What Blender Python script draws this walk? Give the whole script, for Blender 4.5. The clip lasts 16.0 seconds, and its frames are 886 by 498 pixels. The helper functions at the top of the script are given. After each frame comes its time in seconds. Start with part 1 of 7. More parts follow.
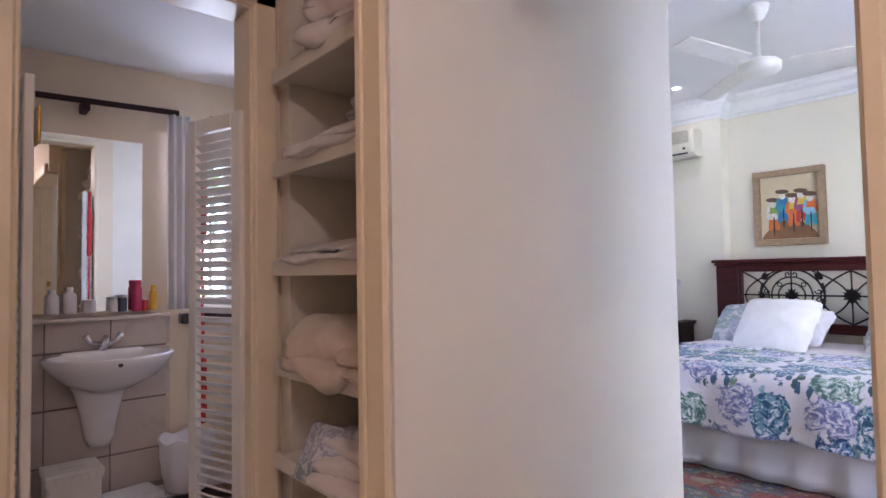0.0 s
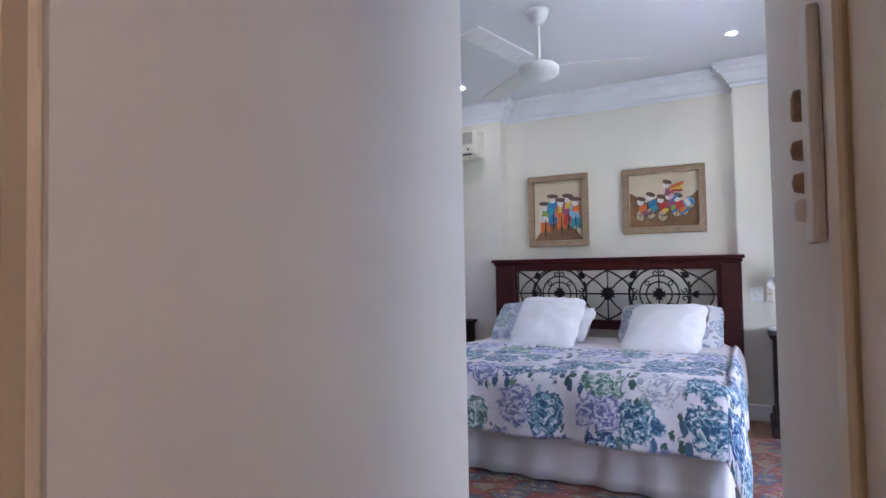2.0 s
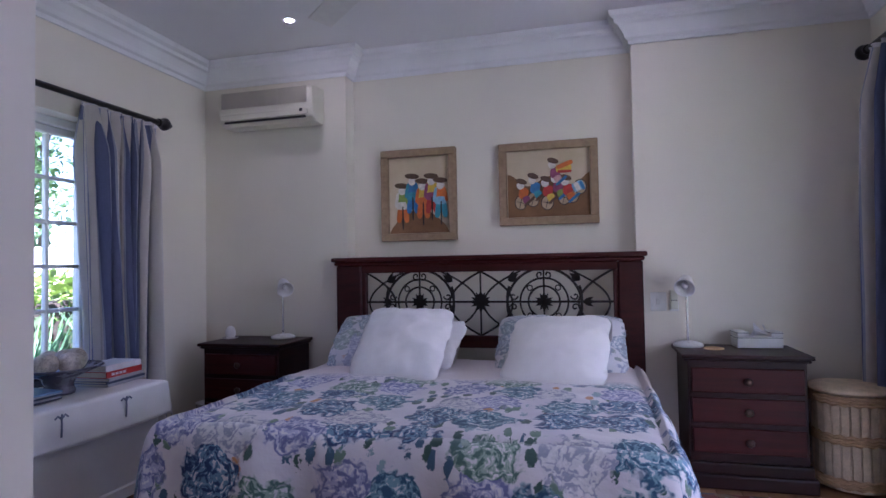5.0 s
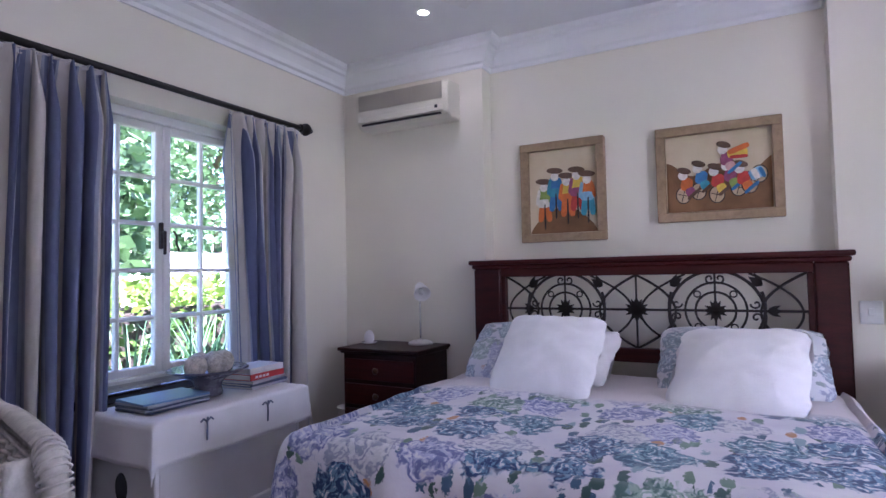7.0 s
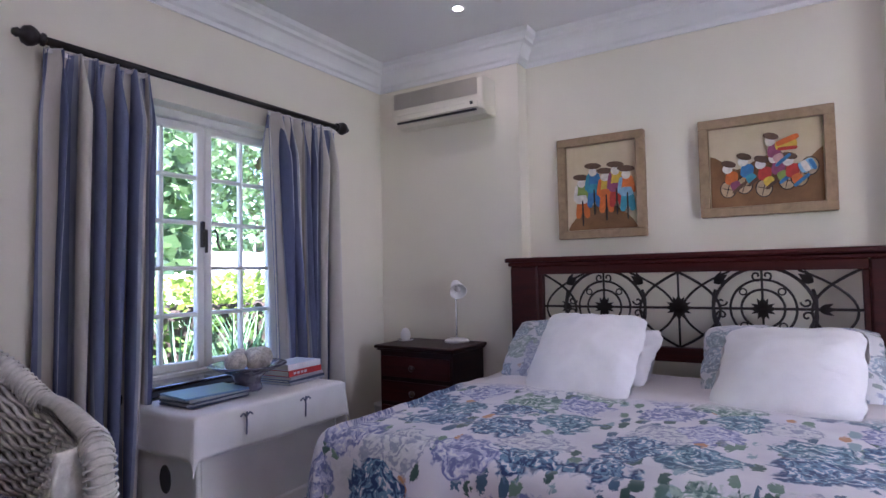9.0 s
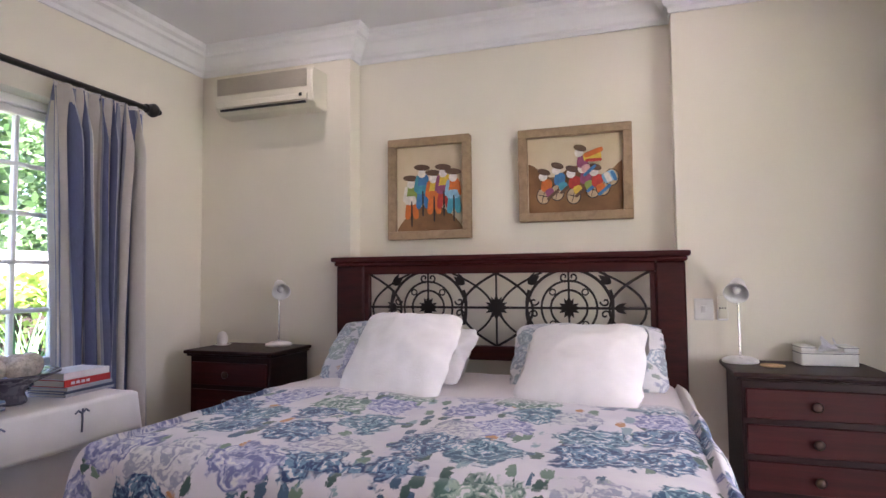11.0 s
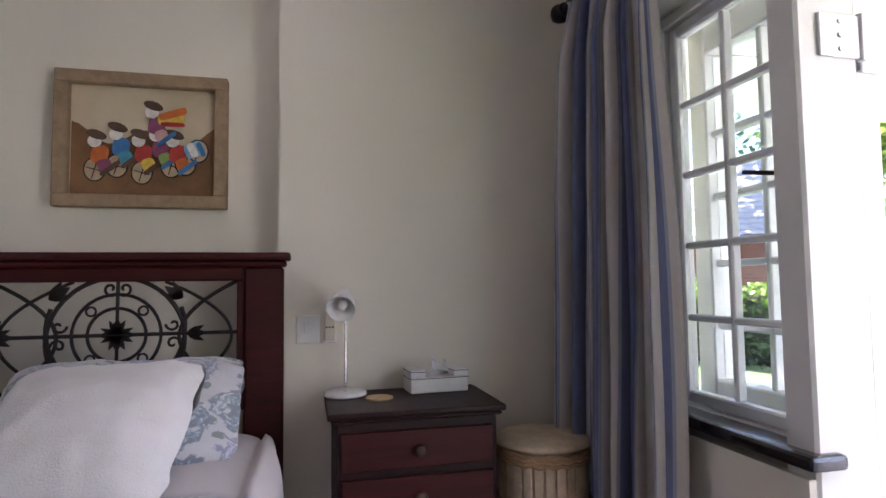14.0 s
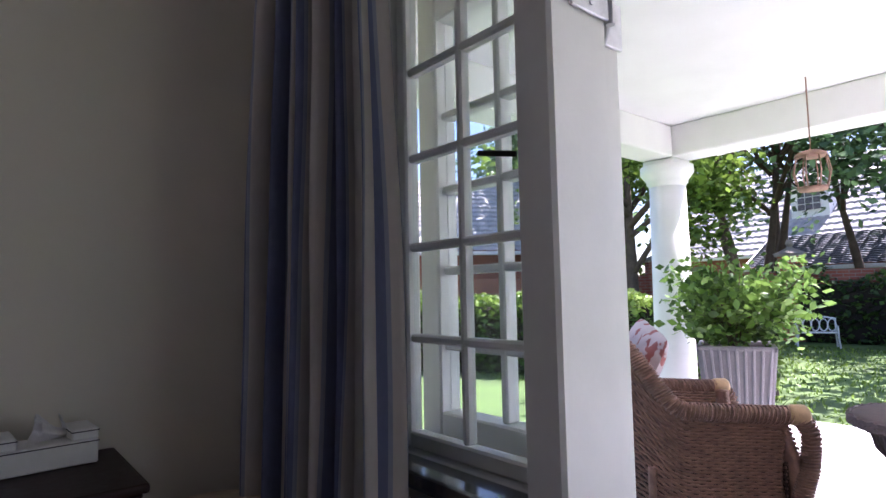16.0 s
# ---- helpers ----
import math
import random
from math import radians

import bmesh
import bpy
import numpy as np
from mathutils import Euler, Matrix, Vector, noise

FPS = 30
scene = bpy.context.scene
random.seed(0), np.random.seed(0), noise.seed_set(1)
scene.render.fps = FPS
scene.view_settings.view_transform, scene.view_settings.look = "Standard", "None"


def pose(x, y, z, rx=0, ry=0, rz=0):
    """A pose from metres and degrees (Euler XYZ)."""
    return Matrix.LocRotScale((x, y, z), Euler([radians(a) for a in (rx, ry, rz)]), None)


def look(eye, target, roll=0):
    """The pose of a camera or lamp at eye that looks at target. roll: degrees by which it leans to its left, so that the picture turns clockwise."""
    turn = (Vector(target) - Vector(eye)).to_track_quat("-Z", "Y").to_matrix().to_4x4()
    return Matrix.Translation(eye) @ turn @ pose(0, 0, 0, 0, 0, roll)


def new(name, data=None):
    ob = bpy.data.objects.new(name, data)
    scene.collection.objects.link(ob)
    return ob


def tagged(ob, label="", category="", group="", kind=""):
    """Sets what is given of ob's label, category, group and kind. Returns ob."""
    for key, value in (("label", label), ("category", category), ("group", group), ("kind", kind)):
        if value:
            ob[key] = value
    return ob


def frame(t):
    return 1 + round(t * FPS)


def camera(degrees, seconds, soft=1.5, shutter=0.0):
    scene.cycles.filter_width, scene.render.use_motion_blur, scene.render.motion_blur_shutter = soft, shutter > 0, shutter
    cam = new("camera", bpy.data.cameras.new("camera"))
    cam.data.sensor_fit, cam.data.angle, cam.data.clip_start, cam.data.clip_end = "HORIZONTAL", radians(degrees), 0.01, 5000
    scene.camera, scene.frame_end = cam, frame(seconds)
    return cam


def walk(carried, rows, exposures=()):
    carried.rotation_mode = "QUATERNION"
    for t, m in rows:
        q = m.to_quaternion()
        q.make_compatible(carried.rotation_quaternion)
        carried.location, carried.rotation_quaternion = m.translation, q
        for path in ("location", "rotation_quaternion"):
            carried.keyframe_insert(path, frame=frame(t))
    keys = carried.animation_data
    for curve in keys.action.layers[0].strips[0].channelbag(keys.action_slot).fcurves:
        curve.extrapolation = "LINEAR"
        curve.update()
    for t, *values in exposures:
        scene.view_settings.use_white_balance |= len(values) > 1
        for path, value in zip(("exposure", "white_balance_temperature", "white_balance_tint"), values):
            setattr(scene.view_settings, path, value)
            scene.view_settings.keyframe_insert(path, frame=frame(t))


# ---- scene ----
cam = camera(75.5, 16.0)
PATH = [
    (0, (-0.504, -0.133, 1.155), (0.811, 1.372, 1.236), -1.0),
    (0.5, (-0.491, -0.125, 1.156), (0.959, 1.25, 1.237), -1.0),
    (1, (-0.424, -0.101, 1.136), (1.133, 1.151, 1.219), -1.1),
    (1.5, (-0.301, -0.031, 1.131), (1.363, 1.075, 1.213), -1.1),
    (2, (-0.178, 0.058, 1.155), (1.586, 0.999, 1.222), -1.0),
    (2.5, (-0.073, 0.181, 1.18), (1.796, 0.892, 1.241), -0.9),
    (3, (0.068, 0.255, 1.185), (1.998, 0.778, 1.241), -0.9),
    (3.2, (0.171, 0.284, 1.175), (2.11, 0.771, 1.23), -0.9),
    (5.3, (1.098, 0.439, 1.143), (3.029, 0.954, 1.214), -1.1),
    (5.5, (1.151, 0.476, 1.149), (3.072, 1.025, 1.225), -1.1),
    (6, (1.232, 0.457, 1.162), (3.101, 1.165, 1.23), -1.1),
    (6.5, (1.245, 0.514, 1.14), (3.063, 1.341, 1.224), -1.1),
    (7, (1.259, 0.506, 1.141), (3.018, 1.453, 1.228), -1.1),
    (7.5, (1.27, 0.505, 1.136), (2.978, 1.542, 1.23), -1.1),
    (8, (1.274, 0.51, 1.135), (2.937, 1.616, 1.232), -1.1),
    (10.5, (1.342, 0.433, 1.121), (3.185, 1.204, 1.208), -0.8),
    (11, (1.437, 0.379, 1.083), (3.339, 0.991, 1.189), -0.5),
    (11.5, (1.549, 0.345, 1.072), (3.487, 0.826, 1.176), -0.5),
    (12, (1.67, 0.283, 1.085), (3.636, 0.637, 1.185), -0.6),
    (12.5, (1.816, 0.185, 1.082), (3.804, 0.377, 1.186), -0.6),
    (13, (2.0, 0.159, 1.066), (3.995, 0.12, 1.197), -0.6),
    (13.5, (2.125, 0.081, 1.103), (4.103, -0.188, 1.217), -0.7),
    (14, (2.269, 0.019, 1.091), (4.211, -0.443, 1.215), -0.7),
    (14.5, (2.401, -0.1, 1.102), (4.296, -0.728, 1.233), -0.7),
    (15, (2.523, -0.176, 1.079), (4.32, -1.04, 1.233), -0.5),
    (15.5, (2.631, -0.261, 1.089), (4.293, -1.362, 1.243), -0.8),
    (16, (2.732, -0.327, 1.088), (4.269, -1.597, 1.242), -1.1),
]
EXPOSURES = [(0.0, 4.6, 5400, 30), (1.5, 4.2, 5250, 29), (2.5, 3.9, 5250, 32), (5.5, 3.22, 5260, 42), (6.5, 3.78, 5330, 42), (8.0, 3.55, 5330, 41), (11.0, 4.08, 6330, 37), (12.5, 3.62, 6360, 38), (13.5, 3.38, 6130, 35), (14.5, 2.95, 5980, 34), (15.0, 2.5, 6000, 34), (15.5, 2.12, 5850, 34), (16.0, 1.98, 5800, 34)]
walk(cam, [(t, look(eye, target, roll)) for t, eye, target, roll in PATH], EXPOSURES)

# ---- daylight ----
SUN_AZ, SUN_EL = radians(200), radians(56)
world = bpy.data.worlds.new("sky")
scene.world = world
world.use_nodes = True
wn = world.node_tree
sky = wn.nodes.new("ShaderNodeTexSky")
sky.sky_type = "NISHITA"
sky.sun_disc = False
sky.sun_elevation = SUN_EL
sky.sun_rotation = SUN_AZ
wn.links.new(sky.outputs[0], wn.nodes["Background"].inputs[0])
wn.nodes["Background"].inputs[1].default_value = 0.085


def lamp(name, kind, m, energy, colour=(1, 1, 1), **extra):
    data = bpy.data.lights.new(name, kind)
    data.energy, data.color = energy, colour
    if kind == "SUN":
        data.angle = extra["angle"]
    if kind == "AREA":
        data.shape, data.size, data.size_y = "RECTANGLE", extra["size"], extra["size_y"]
    if kind == "SPOT":
        data.spot_size, data.spot_blend, data.shadow_soft_size = extra["spread"], 0.6, 0.03
    if kind == "POINT":
        data.shadow_soft_size = extra["size"]
    ob = new(name, data)
    ob.matrix_world = m
    return ob


toward_sun = Vector((math.sin(SUN_AZ) * math.cos(SUN_EL), math.cos(SUN_AZ) * math.cos(SUN_EL), math.sin(SUN_EL)))
lamp("sun", "SUN", look(toward_sun * 30, (0, 0, 0)), 5.0, (1.0, 0.95, 0.87), angle=radians(0.5))
# added area lamp, out of view, for sky light by the garden door's open half
lamp("door_daylight_fill", "AREA", look((2.3, -1.30, 1.05), (2.3, 1.0, 1.05)), 0.4, (0.86, 0.92, 1.0), size=1.0, size_y=1.9).data.spread = radians(135)

# ---- materials ----


def nodes_of(name):
    m = bpy.data.materials.new(name)
    m.use_nodes = True
    nt = m.node_tree
    return m, nt, nt.nodes["Principled BSDF"], nt.nodes.new, nt.links.new


def coords(nt, kind="Object", scale=(1, 1, 1), rot=(0, 0, 0)):
    tc = nt.nodes.new("ShaderNodeTexCoord")
    mp = nt.nodes.new("ShaderNodeMapping")
    mp.inputs["Scale"].default_value = scale
    mp.inputs["Rotation"].default_value = rot
    nt.links.new(tc.outputs[kind], mp.inputs[0])
    return mp.outputs[0]


def noise_node(nt, vec, scale, detail=4.0, rough=0.55):
    n = nt.nodes.new("ShaderNodeTexNoise")
    n.inputs["Scale"].default_value, n.inputs["Detail"].default_value, n.inputs["Roughness"].default_value = scale, detail, rough
    nt.links.new(vec, n.inputs["Vector"])
    return n


def ramp(nt, fac, stops, kind="LINEAR"):
    r = nt.nodes.new("ShaderNodeValToRGB")
    r.color_ramp.interpolation = kind
    els = r.color_ramp.elements
    while len(els) < len(stops):
        els.new(0.5)
    for e, (p, c) in zip(els, stops):
        e.position, e.color = p, (*c, 1) if len(c) == 3 else c
    nt.links.new(fac, r.inputs[0])
    return r.outputs[0]


def mix(nt, fac, a, b, mode="MIX"):
    n = nt.nodes.new("ShaderNodeMix")
    n.data_type, n.blend_type = "RGBA", mode
    for sock, v in ((n.inputs[0], fac), (n.inputs[6], a), (n.inputs[7], b)):
        if hasattr(v, "is_linked"):
            nt.links.new(v, sock)
        elif isinstance(v, (int, float)):
            sock.default_value = v
        else:
            sock.default_value = (*v, 1)
    return n.outputs[2]


def calc(nt, op, a, b=0.0, c=0.0):
    n = nt.nodes.new("ShaderNodeMath")
    n.operation = op
    for sock, v in zip(n.inputs, (a, b, c)):
        if hasattr(v, "is_linked"):
            nt.links.new(v, sock)
        else:
            sock.default_value = v
    return n.outputs[0]


def bump(nt, bsdf, height, strength, dist=0.01):
    b = nt.nodes.new("ShaderNodeBump")
    b.inputs["Strength"].default_value, b.inputs["Distance"].default_value = strength, dist
    nt.links.new(height, b.inputs["Height"])
    nt.links.new(b.outputs[0], bsdf.inputs["Normal"])


def surface(name, colour, rough=0.6, metal=0.0, vary=0.12, scale=6.0, fine=120.0, relief=0.08, coat=0.0, spread=0.0, stretch=(1, 1, 1), sheen=0.0):
    """A plain surface with stains at one scale and grain at another."""
    m, nt, b, node, link = nodes_of(name)
    v = coords(nt, scale=stretch)
    n1, n2 = noise_node(nt, v, scale), noise_node(nt, v, fine, 3)
    lo = tuple(max(0, c * (1 - vary)) for c in colour)
    hi = tuple(min(1, c * (1 + vary * 0.6)) for c in colour)
    c1 = ramp(nt, n1.outputs[0], [(0.3, lo), (0.7, hi)])
    c2 = mix(nt, vary * 0.9, c1, n2.outputs[0], "OVERLAY")
    if spread:
        info = node("ShaderNodeObjectInfo")
        val = calc(nt, "MULTIPLY_ADD", info.outputs["Random"], spread, 1 - spread / 2)
        hsv = node("ShaderNodeHueSaturation")
        link(c2, hsv.inputs["Color"]), link(val, hsv.inputs["Value"])
        c2 = hsv.outputs[0]
    link(c2, b.inputs["Base Color"])
    r = calc(nt, "MULTIPLY_ADD", n1.outputs[0], 0.25, rough - 0.12)
    link(r, b.inputs["Roughness"])
    b.inputs["Metallic"].default_value = metal
    b.inputs["Coat Weight"].default_value = coat
    b.inputs["Sheen Weight"].default_value = sheen
    if relief:
        bump(nt, b, n2.outputs[0], relief, 0.004)
    return m


def plain(name, colour, rough=0.5, metal=0.0):
    return surface(name, colour, rough, metal, 0.06, 20, 300, 0.03)


def wood(name, dark, light, rough=0.35, grain=(1, 1, 14), coat=0.25):
    m, nt, b, node, link = nodes_of(name)
    v = coords(nt, scale=grain)
    n1 = noise_node(nt, v, 3.0, 6, 0.6)
    n2 = noise_node(nt, v, 24.0, 4, 0.6)
    c = ramp(nt, n1.outputs[0], [(0.25, dark), (0.75, light)])
    c = mix(nt, 0.35, c, n2.outputs[0], "OVERLAY")
    link(c, b.inputs["Base Color"])
    link(calc(nt, "MULTIPLY_ADD", n2.outputs[0], 0.2, rough - 0.08), b.inputs["Roughness"])
    b.inputs["Coat Weight"].default_value = coat
    b.inputs["Coat Roughness"].default_value = 0.25
    b.inputs["Specular IOR Level"].default_value = 0.3
    bump(nt, b, n2.outputs[0], 0.08, 0.002)
    return m


def glass(name):
    m, nt, b, node, link = nodes_of(name)
    tr, gl, mx, lw = node("ShaderNodeBsdfTransparent"), node("ShaderNodeBsdfGlossy"), node("ShaderNodeMixShader"), node("ShaderNodeLayerWeight")
    gl.inputs["Roughness"].default_value = 0.02
    tr.inputs[0].default_value = (0.96, 0.98, 0.98, 1)
    gloss = calc(nt, "MULTIPLY_ADD", calc(nt, "POWER", lw.outputs["Facing"], 5.0), 0.6, 0.03)
    link(gloss, mx.inputs[0]), link(tr.outputs[0], mx.inputs[1]), link(gl.outputs[0], mx.inputs[2])
    link(mx.outputs[0], nt.nodes["Material Output"].inputs[0])
    return m


def emitter(name, colour, strength):
    m, nt, b, node, link = nodes_of(name)
    b.inputs["Base Color"].default_value = (*colour, 1)
    b.inputs["Emission Color"].default_value = (*colour, 1)
    b.inputs["Emission Strength"].default_value = strength
    return m


def leafy(name, dark, light):
    m, nt, b, node, link = nodes_of(name)
    geo = node("ShaderNodeNewGeometry")
    c = ramp(nt, geo.outputs["Random Per Island"], [(0.0, dark), (0.6, light), (1.0, tuple(min(1, x * 1.5) for x in light))])
    link(c, b.inputs["Base Color"])
    b.inputs["Roughness"].default_value = 0.45
    tl, mx = node("ShaderNodeBsdfTranslucent"), node("ShaderNodeMixShader")
    link(c, tl.inputs[0])
    mx.inputs[0].default_value = 0.35
    link(b.outputs[0], mx.inputs[1]), link(tl.outputs[0], mx.inputs[2])
    link(mx.outputs[0], nt.nodes["Material Output"].inputs[0])
    return m


WALL = surface("cream_wall_paint", (0.80, 0.75, 0.64), 0.75, vary=0.04, scale=1.4, fine=90, relief=0.10)
PASSAGE = surface("cream_passage_paint", (0.80, 0.77, 0.72), 0.7, vary=0.04, scale=1.5, fine=90, relief=0.08)
LOBBY = surface("warm_lobby_paint", (0.78, 0.66, 0.50), 0.6, vary=0.05, scale=1.6, fine=90, relief=0.08)
CEIL = surface("ceiling_paint", (0.80, 0.80, 0.80), 0.8, vary=0.03, scale=1.2, fine=60, relief=0.06)
PLASTER = surface("cornice_plaster", (0.82, 0.82, 0.82), 0.7, vary=0.04, scale=4, fine=60, relief=0.05)
GLOSSCREAM = surface("cream_gloss_paint", (0.80, 0.70, 0.52), 0.4, vary=0.06, scale=5, fine=60, relief=0.06)
SHELFCREAM = surface("shelf_paint", (0.78, 0.73, 0.64), 0.5, vary=0.06, scale=5, fine=60, relief=0.05)
WHITEWOOD = surface("white_joinery_paint", (0.80, 0.79, 0.76), 0.4, vary=0.05, scale=6, fine=80, relief=0.06)
BLACKSILL = surface("dark_polished_sill", (0.02, 0.015, 0.014), 0.2, vary=0.3, scale=8, fine=60, relief=0.03, coat=0.6)
MAHOG = wood("mahogany", (0.024, 0.003, 0.003), (0.062, 0.008, 0.006), 0.5, (2, 2, 12), coat=0.0)
MAHOGH = wood("mahogany_across", (0.030, 0.0035, 0.003), (0.075, 0.009, 0.007), 0.5, (2, 0.6, 12), coat=0.0)
DARKWOOD = wood("dark_mahogany", (0.012, 0.004, 0.004), (0.030, 0.007, 0.006), 0.45, (2, 2, 12), coat=0.0)
IRON = surface("dark_wrought_iron", (0.028, 0.020, 0.018), 0.55, 0.3, 0.3, 20, 200, 0.1)
ROD = surface("black_curtain_rod", (0.02, 0.017, 0.017), 0.4, 0.2, 0.2, 20, 200, 0.05)
FLUFF = surface("white_fluffy_fabric", (0.84, 0.82, 0.82), 0.9, vary=0.06, scale=9, fine=170, relief=0.6, sheen=0.4)
LINEN = surface("white_linen", (0.80, 0.78, 0.78), 0.85, vary=0.05, scale=5, fine=260, relief=0.2)
BEIGE = surface("beige_cotton", (0.70, 0.60, 0.50), 0.85, vary=0.12, scale=8, fine=260, relief=0.2)
TOWELWHITE = surface("pale_towel", (0.74, 0.70, 0.70), 0.9, vary=0.1, scale=10, fine=220, relief=0.5)
TOWELGREY = surface("grey_towel", (0.42, 0.40, 0.42), 0.9, vary=0.15, scale=10, fine=220, relief=0.5)
FRAMEWOOD = surface("burlap_picture_frame", (0.36, 0.25, 0.15), 0.8, vary=0.2, scale=30, fine=260, relief=0.4)
ACPLASTIC = surface("aged_white_plastic", (0.74, 0.70, 0.58), 0.45, vary=0.05, scale=5, fine=200, relief=0.03)
WHITEPLASTIC = plain("white_plastic", (0.78, 0.77, 0.74), 0.4)
DARKPLASTIC = plain("dark_plastic", (0.03, 0.03, 0.03), 0.4)
ENAMEL = plain("white_enamel", (0.80, 0.78, 0.76), 0.3)
CHROME = surface("chrome", (0.75, 0.75, 0.76), 0.18, 1.0, 0.05, 20, 200, 0.0)
STEEL = surface("galvanised_steel", (0.62, 0.62, 0.64), 0.4, 0.9, 0.15, 30, 200, 0.1)
BRASS = surface("aged_brass", (0.42, 0.27, 0.08), 0.35, 0.9, 0.25, 30, 200, 0.1)
BRONZE = surface("bronze_knob", (0.09, 0.055, 0.04), 0.35, 0.7, 0.2, 30, 200, 0.05)
CERAMIC = surface("white_ceramic", (0.82, 0.79, 0.78), 0.18, vary=0.03, scale=4, fine=60, relief=0.0, coat=0.5)
WTILE = surface("beige_wall_tile", (0.62, 0.53, 0.45), 0.3, vary=0.07, scale=5, fine=70, relief=0.04, spread=0.08)
FTILE = surface("pale_floor_tile", (0.66, 0.58, 0.50), 0.3, vary=0.07, scale=5, fine=70, relief=0.04, spread=0.08)
GROUT = surface("tile_grout", (0.26, 0.22, 0.19), 0.85, vary=0.1)
VTILE = surface("pale_verandah_tile", (0.78, 0.77, 0.76), 0.5, vary=0.08, scale=4, fine=60, relief=0.05, spread=0.08)
FLOORWOOD = wood("orange_floor_boards", (0.22, 0.10, 0.04), (0.42, 0.21, 0.09), 0.35, (14, 1.5, 1))
WICKERWHITE = surface("white_painted_wicker", (0.74, 0.71, 0.66), 0.6, vary=0.2, scale=25, fine=130, relief=0.4)
WICKERBROWN = surface("brown_wicker", (0.27, 0.145, 0.105), 0.6, vary=0.35, scale=22, fine=130, relief=0.4)
CANE = surface("cane_binding", (0.50, 0.32, 0.17), 0.5, vary=0.2, scale=30, fine=130, relief=0.3)
BASKET = surface("woven_basket_slats", (0.62, 0.49, 0.33), 0.6, vary=0.2, scale=20, fine=160, relief=0.2, spread=0.2)
CORK = plain("cork_coaster", (0.62, 0.44, 0.24), 0.8)
NAVY = surface("navy_cloth", (0.012, 0.014, 0.03), 0.85, vary=0.2, scale=20, fine=220, relief=0.2)
BLUECLOTH = surface("blue_cloth", (0.10, 0.20, 0.50), 0.85, vary=0.15, scale=20, fine=220, relief=0.2)
STONEBALL = surface("carved_ball", (0.56, 0.50, 0.43), 0.6, vary=0.4, scale=40, fine=160, relief=0.3)
BOWL = surface("dark_glazed_bowl", (0.13, 0.12, 0.15), 0.25, vary=0.2, scale=12, fine=120, relief=0.02, coat=0.4)
PAPER = surface("page_edges", (0.74, 0.68, 0.56), 0.8, vary=0.15, scale=10, fine=400, relief=0.2, stretch=(1, 1, 12))
BRICK = surface("red_brick", (0.27, 0.075, 0.045), 0.8, vary=0.3, scale=8, fine=60, relief=0.3, spread=0.35)
MORTAR = surface("mortar", (0.30, 0.26, 0.22), 0.9, vary=0.15)
ROOF = surface("pale_roof_tile", (0.42, 0.39, 0.37), 0.7, vary=0.2, scale=3, fine=30, relief=0.2)
ROOFGREY = surface("slate_roof_tile", (0.10, 0.11, 0.13), 0.6, vary=0.2, scale=3, fine=30, relief=0.2)
COLUMN = surface("white_column_paint", (0.86, 0.85, 0.84), 0.6, vary=0.04, scale=3, fine=50, relief=0.06)
PLANTER = surface("grey_ribbed_planter", (0.24, 0.22, 0.24), 0.6, vary=0.15, scale=8, fine=80, relief=0.15)
BARK = surface("tree_bark", (0.12, 0.085, 0.06), 0.9, vary=0.35, scale=6, fine=40, relief=0.6)
# near-black brown that stands in for the shade inside the hedges
HEDGESHADE = surface("hedge_inner_shade", (0.035, 0.025, 0.018), 0.95, vary=0.3)
GRASS = surface("lawn_grass", (0.11, 0.18, 0.045), 0.9, vary=0.4, scale=0.9, fine=45, relief=0.6)
LEAF = leafy("hedge_leaf", (0.02, 0.05, 0.012), (0.08, 0.15, 0.03))
LEAFLIME = leafy("lime_leaf", (0.06, 0.12, 0.015), (0.20, 0.30, 0.05))
LEAFPOT = leafy("potted_shrub_leaf", (0.035, 0.085, 0.015), (0.15, 0.26, 0.05))
LEAFTREE = leafy("tree_leaf", (0.035, 0.075, 0.035), (0.10, 0.18, 0.07))
LEAFPALE = leafy("pale_tree_leaf", (0.05, 0.10, 0.05), (0.16, 0.25, 0.12))
FLAX = leafy("flax_leaf", (0.03, 0.08, 0.035), (0.10, 0.20, 0.09))
GLASS = glass("window_glass")
BULB = emitter("lit_bulb", (1.0, 0.94, 0.85), 25.0)
MIRROR = surface("mirror_silver", (0.9, 0.92, 0.91), 0.0, 1.0, 0.0, 1, 1, 0.0)
MIRROR.node_tree.nodes["Principled BSDF"].inputs["Roughness"].default_value = 0.02
for l in list(MIRROR.node_tree.links):
    if l.to_socket.name == "Roughness":
        MIRROR.node_tree.links.remove(l)


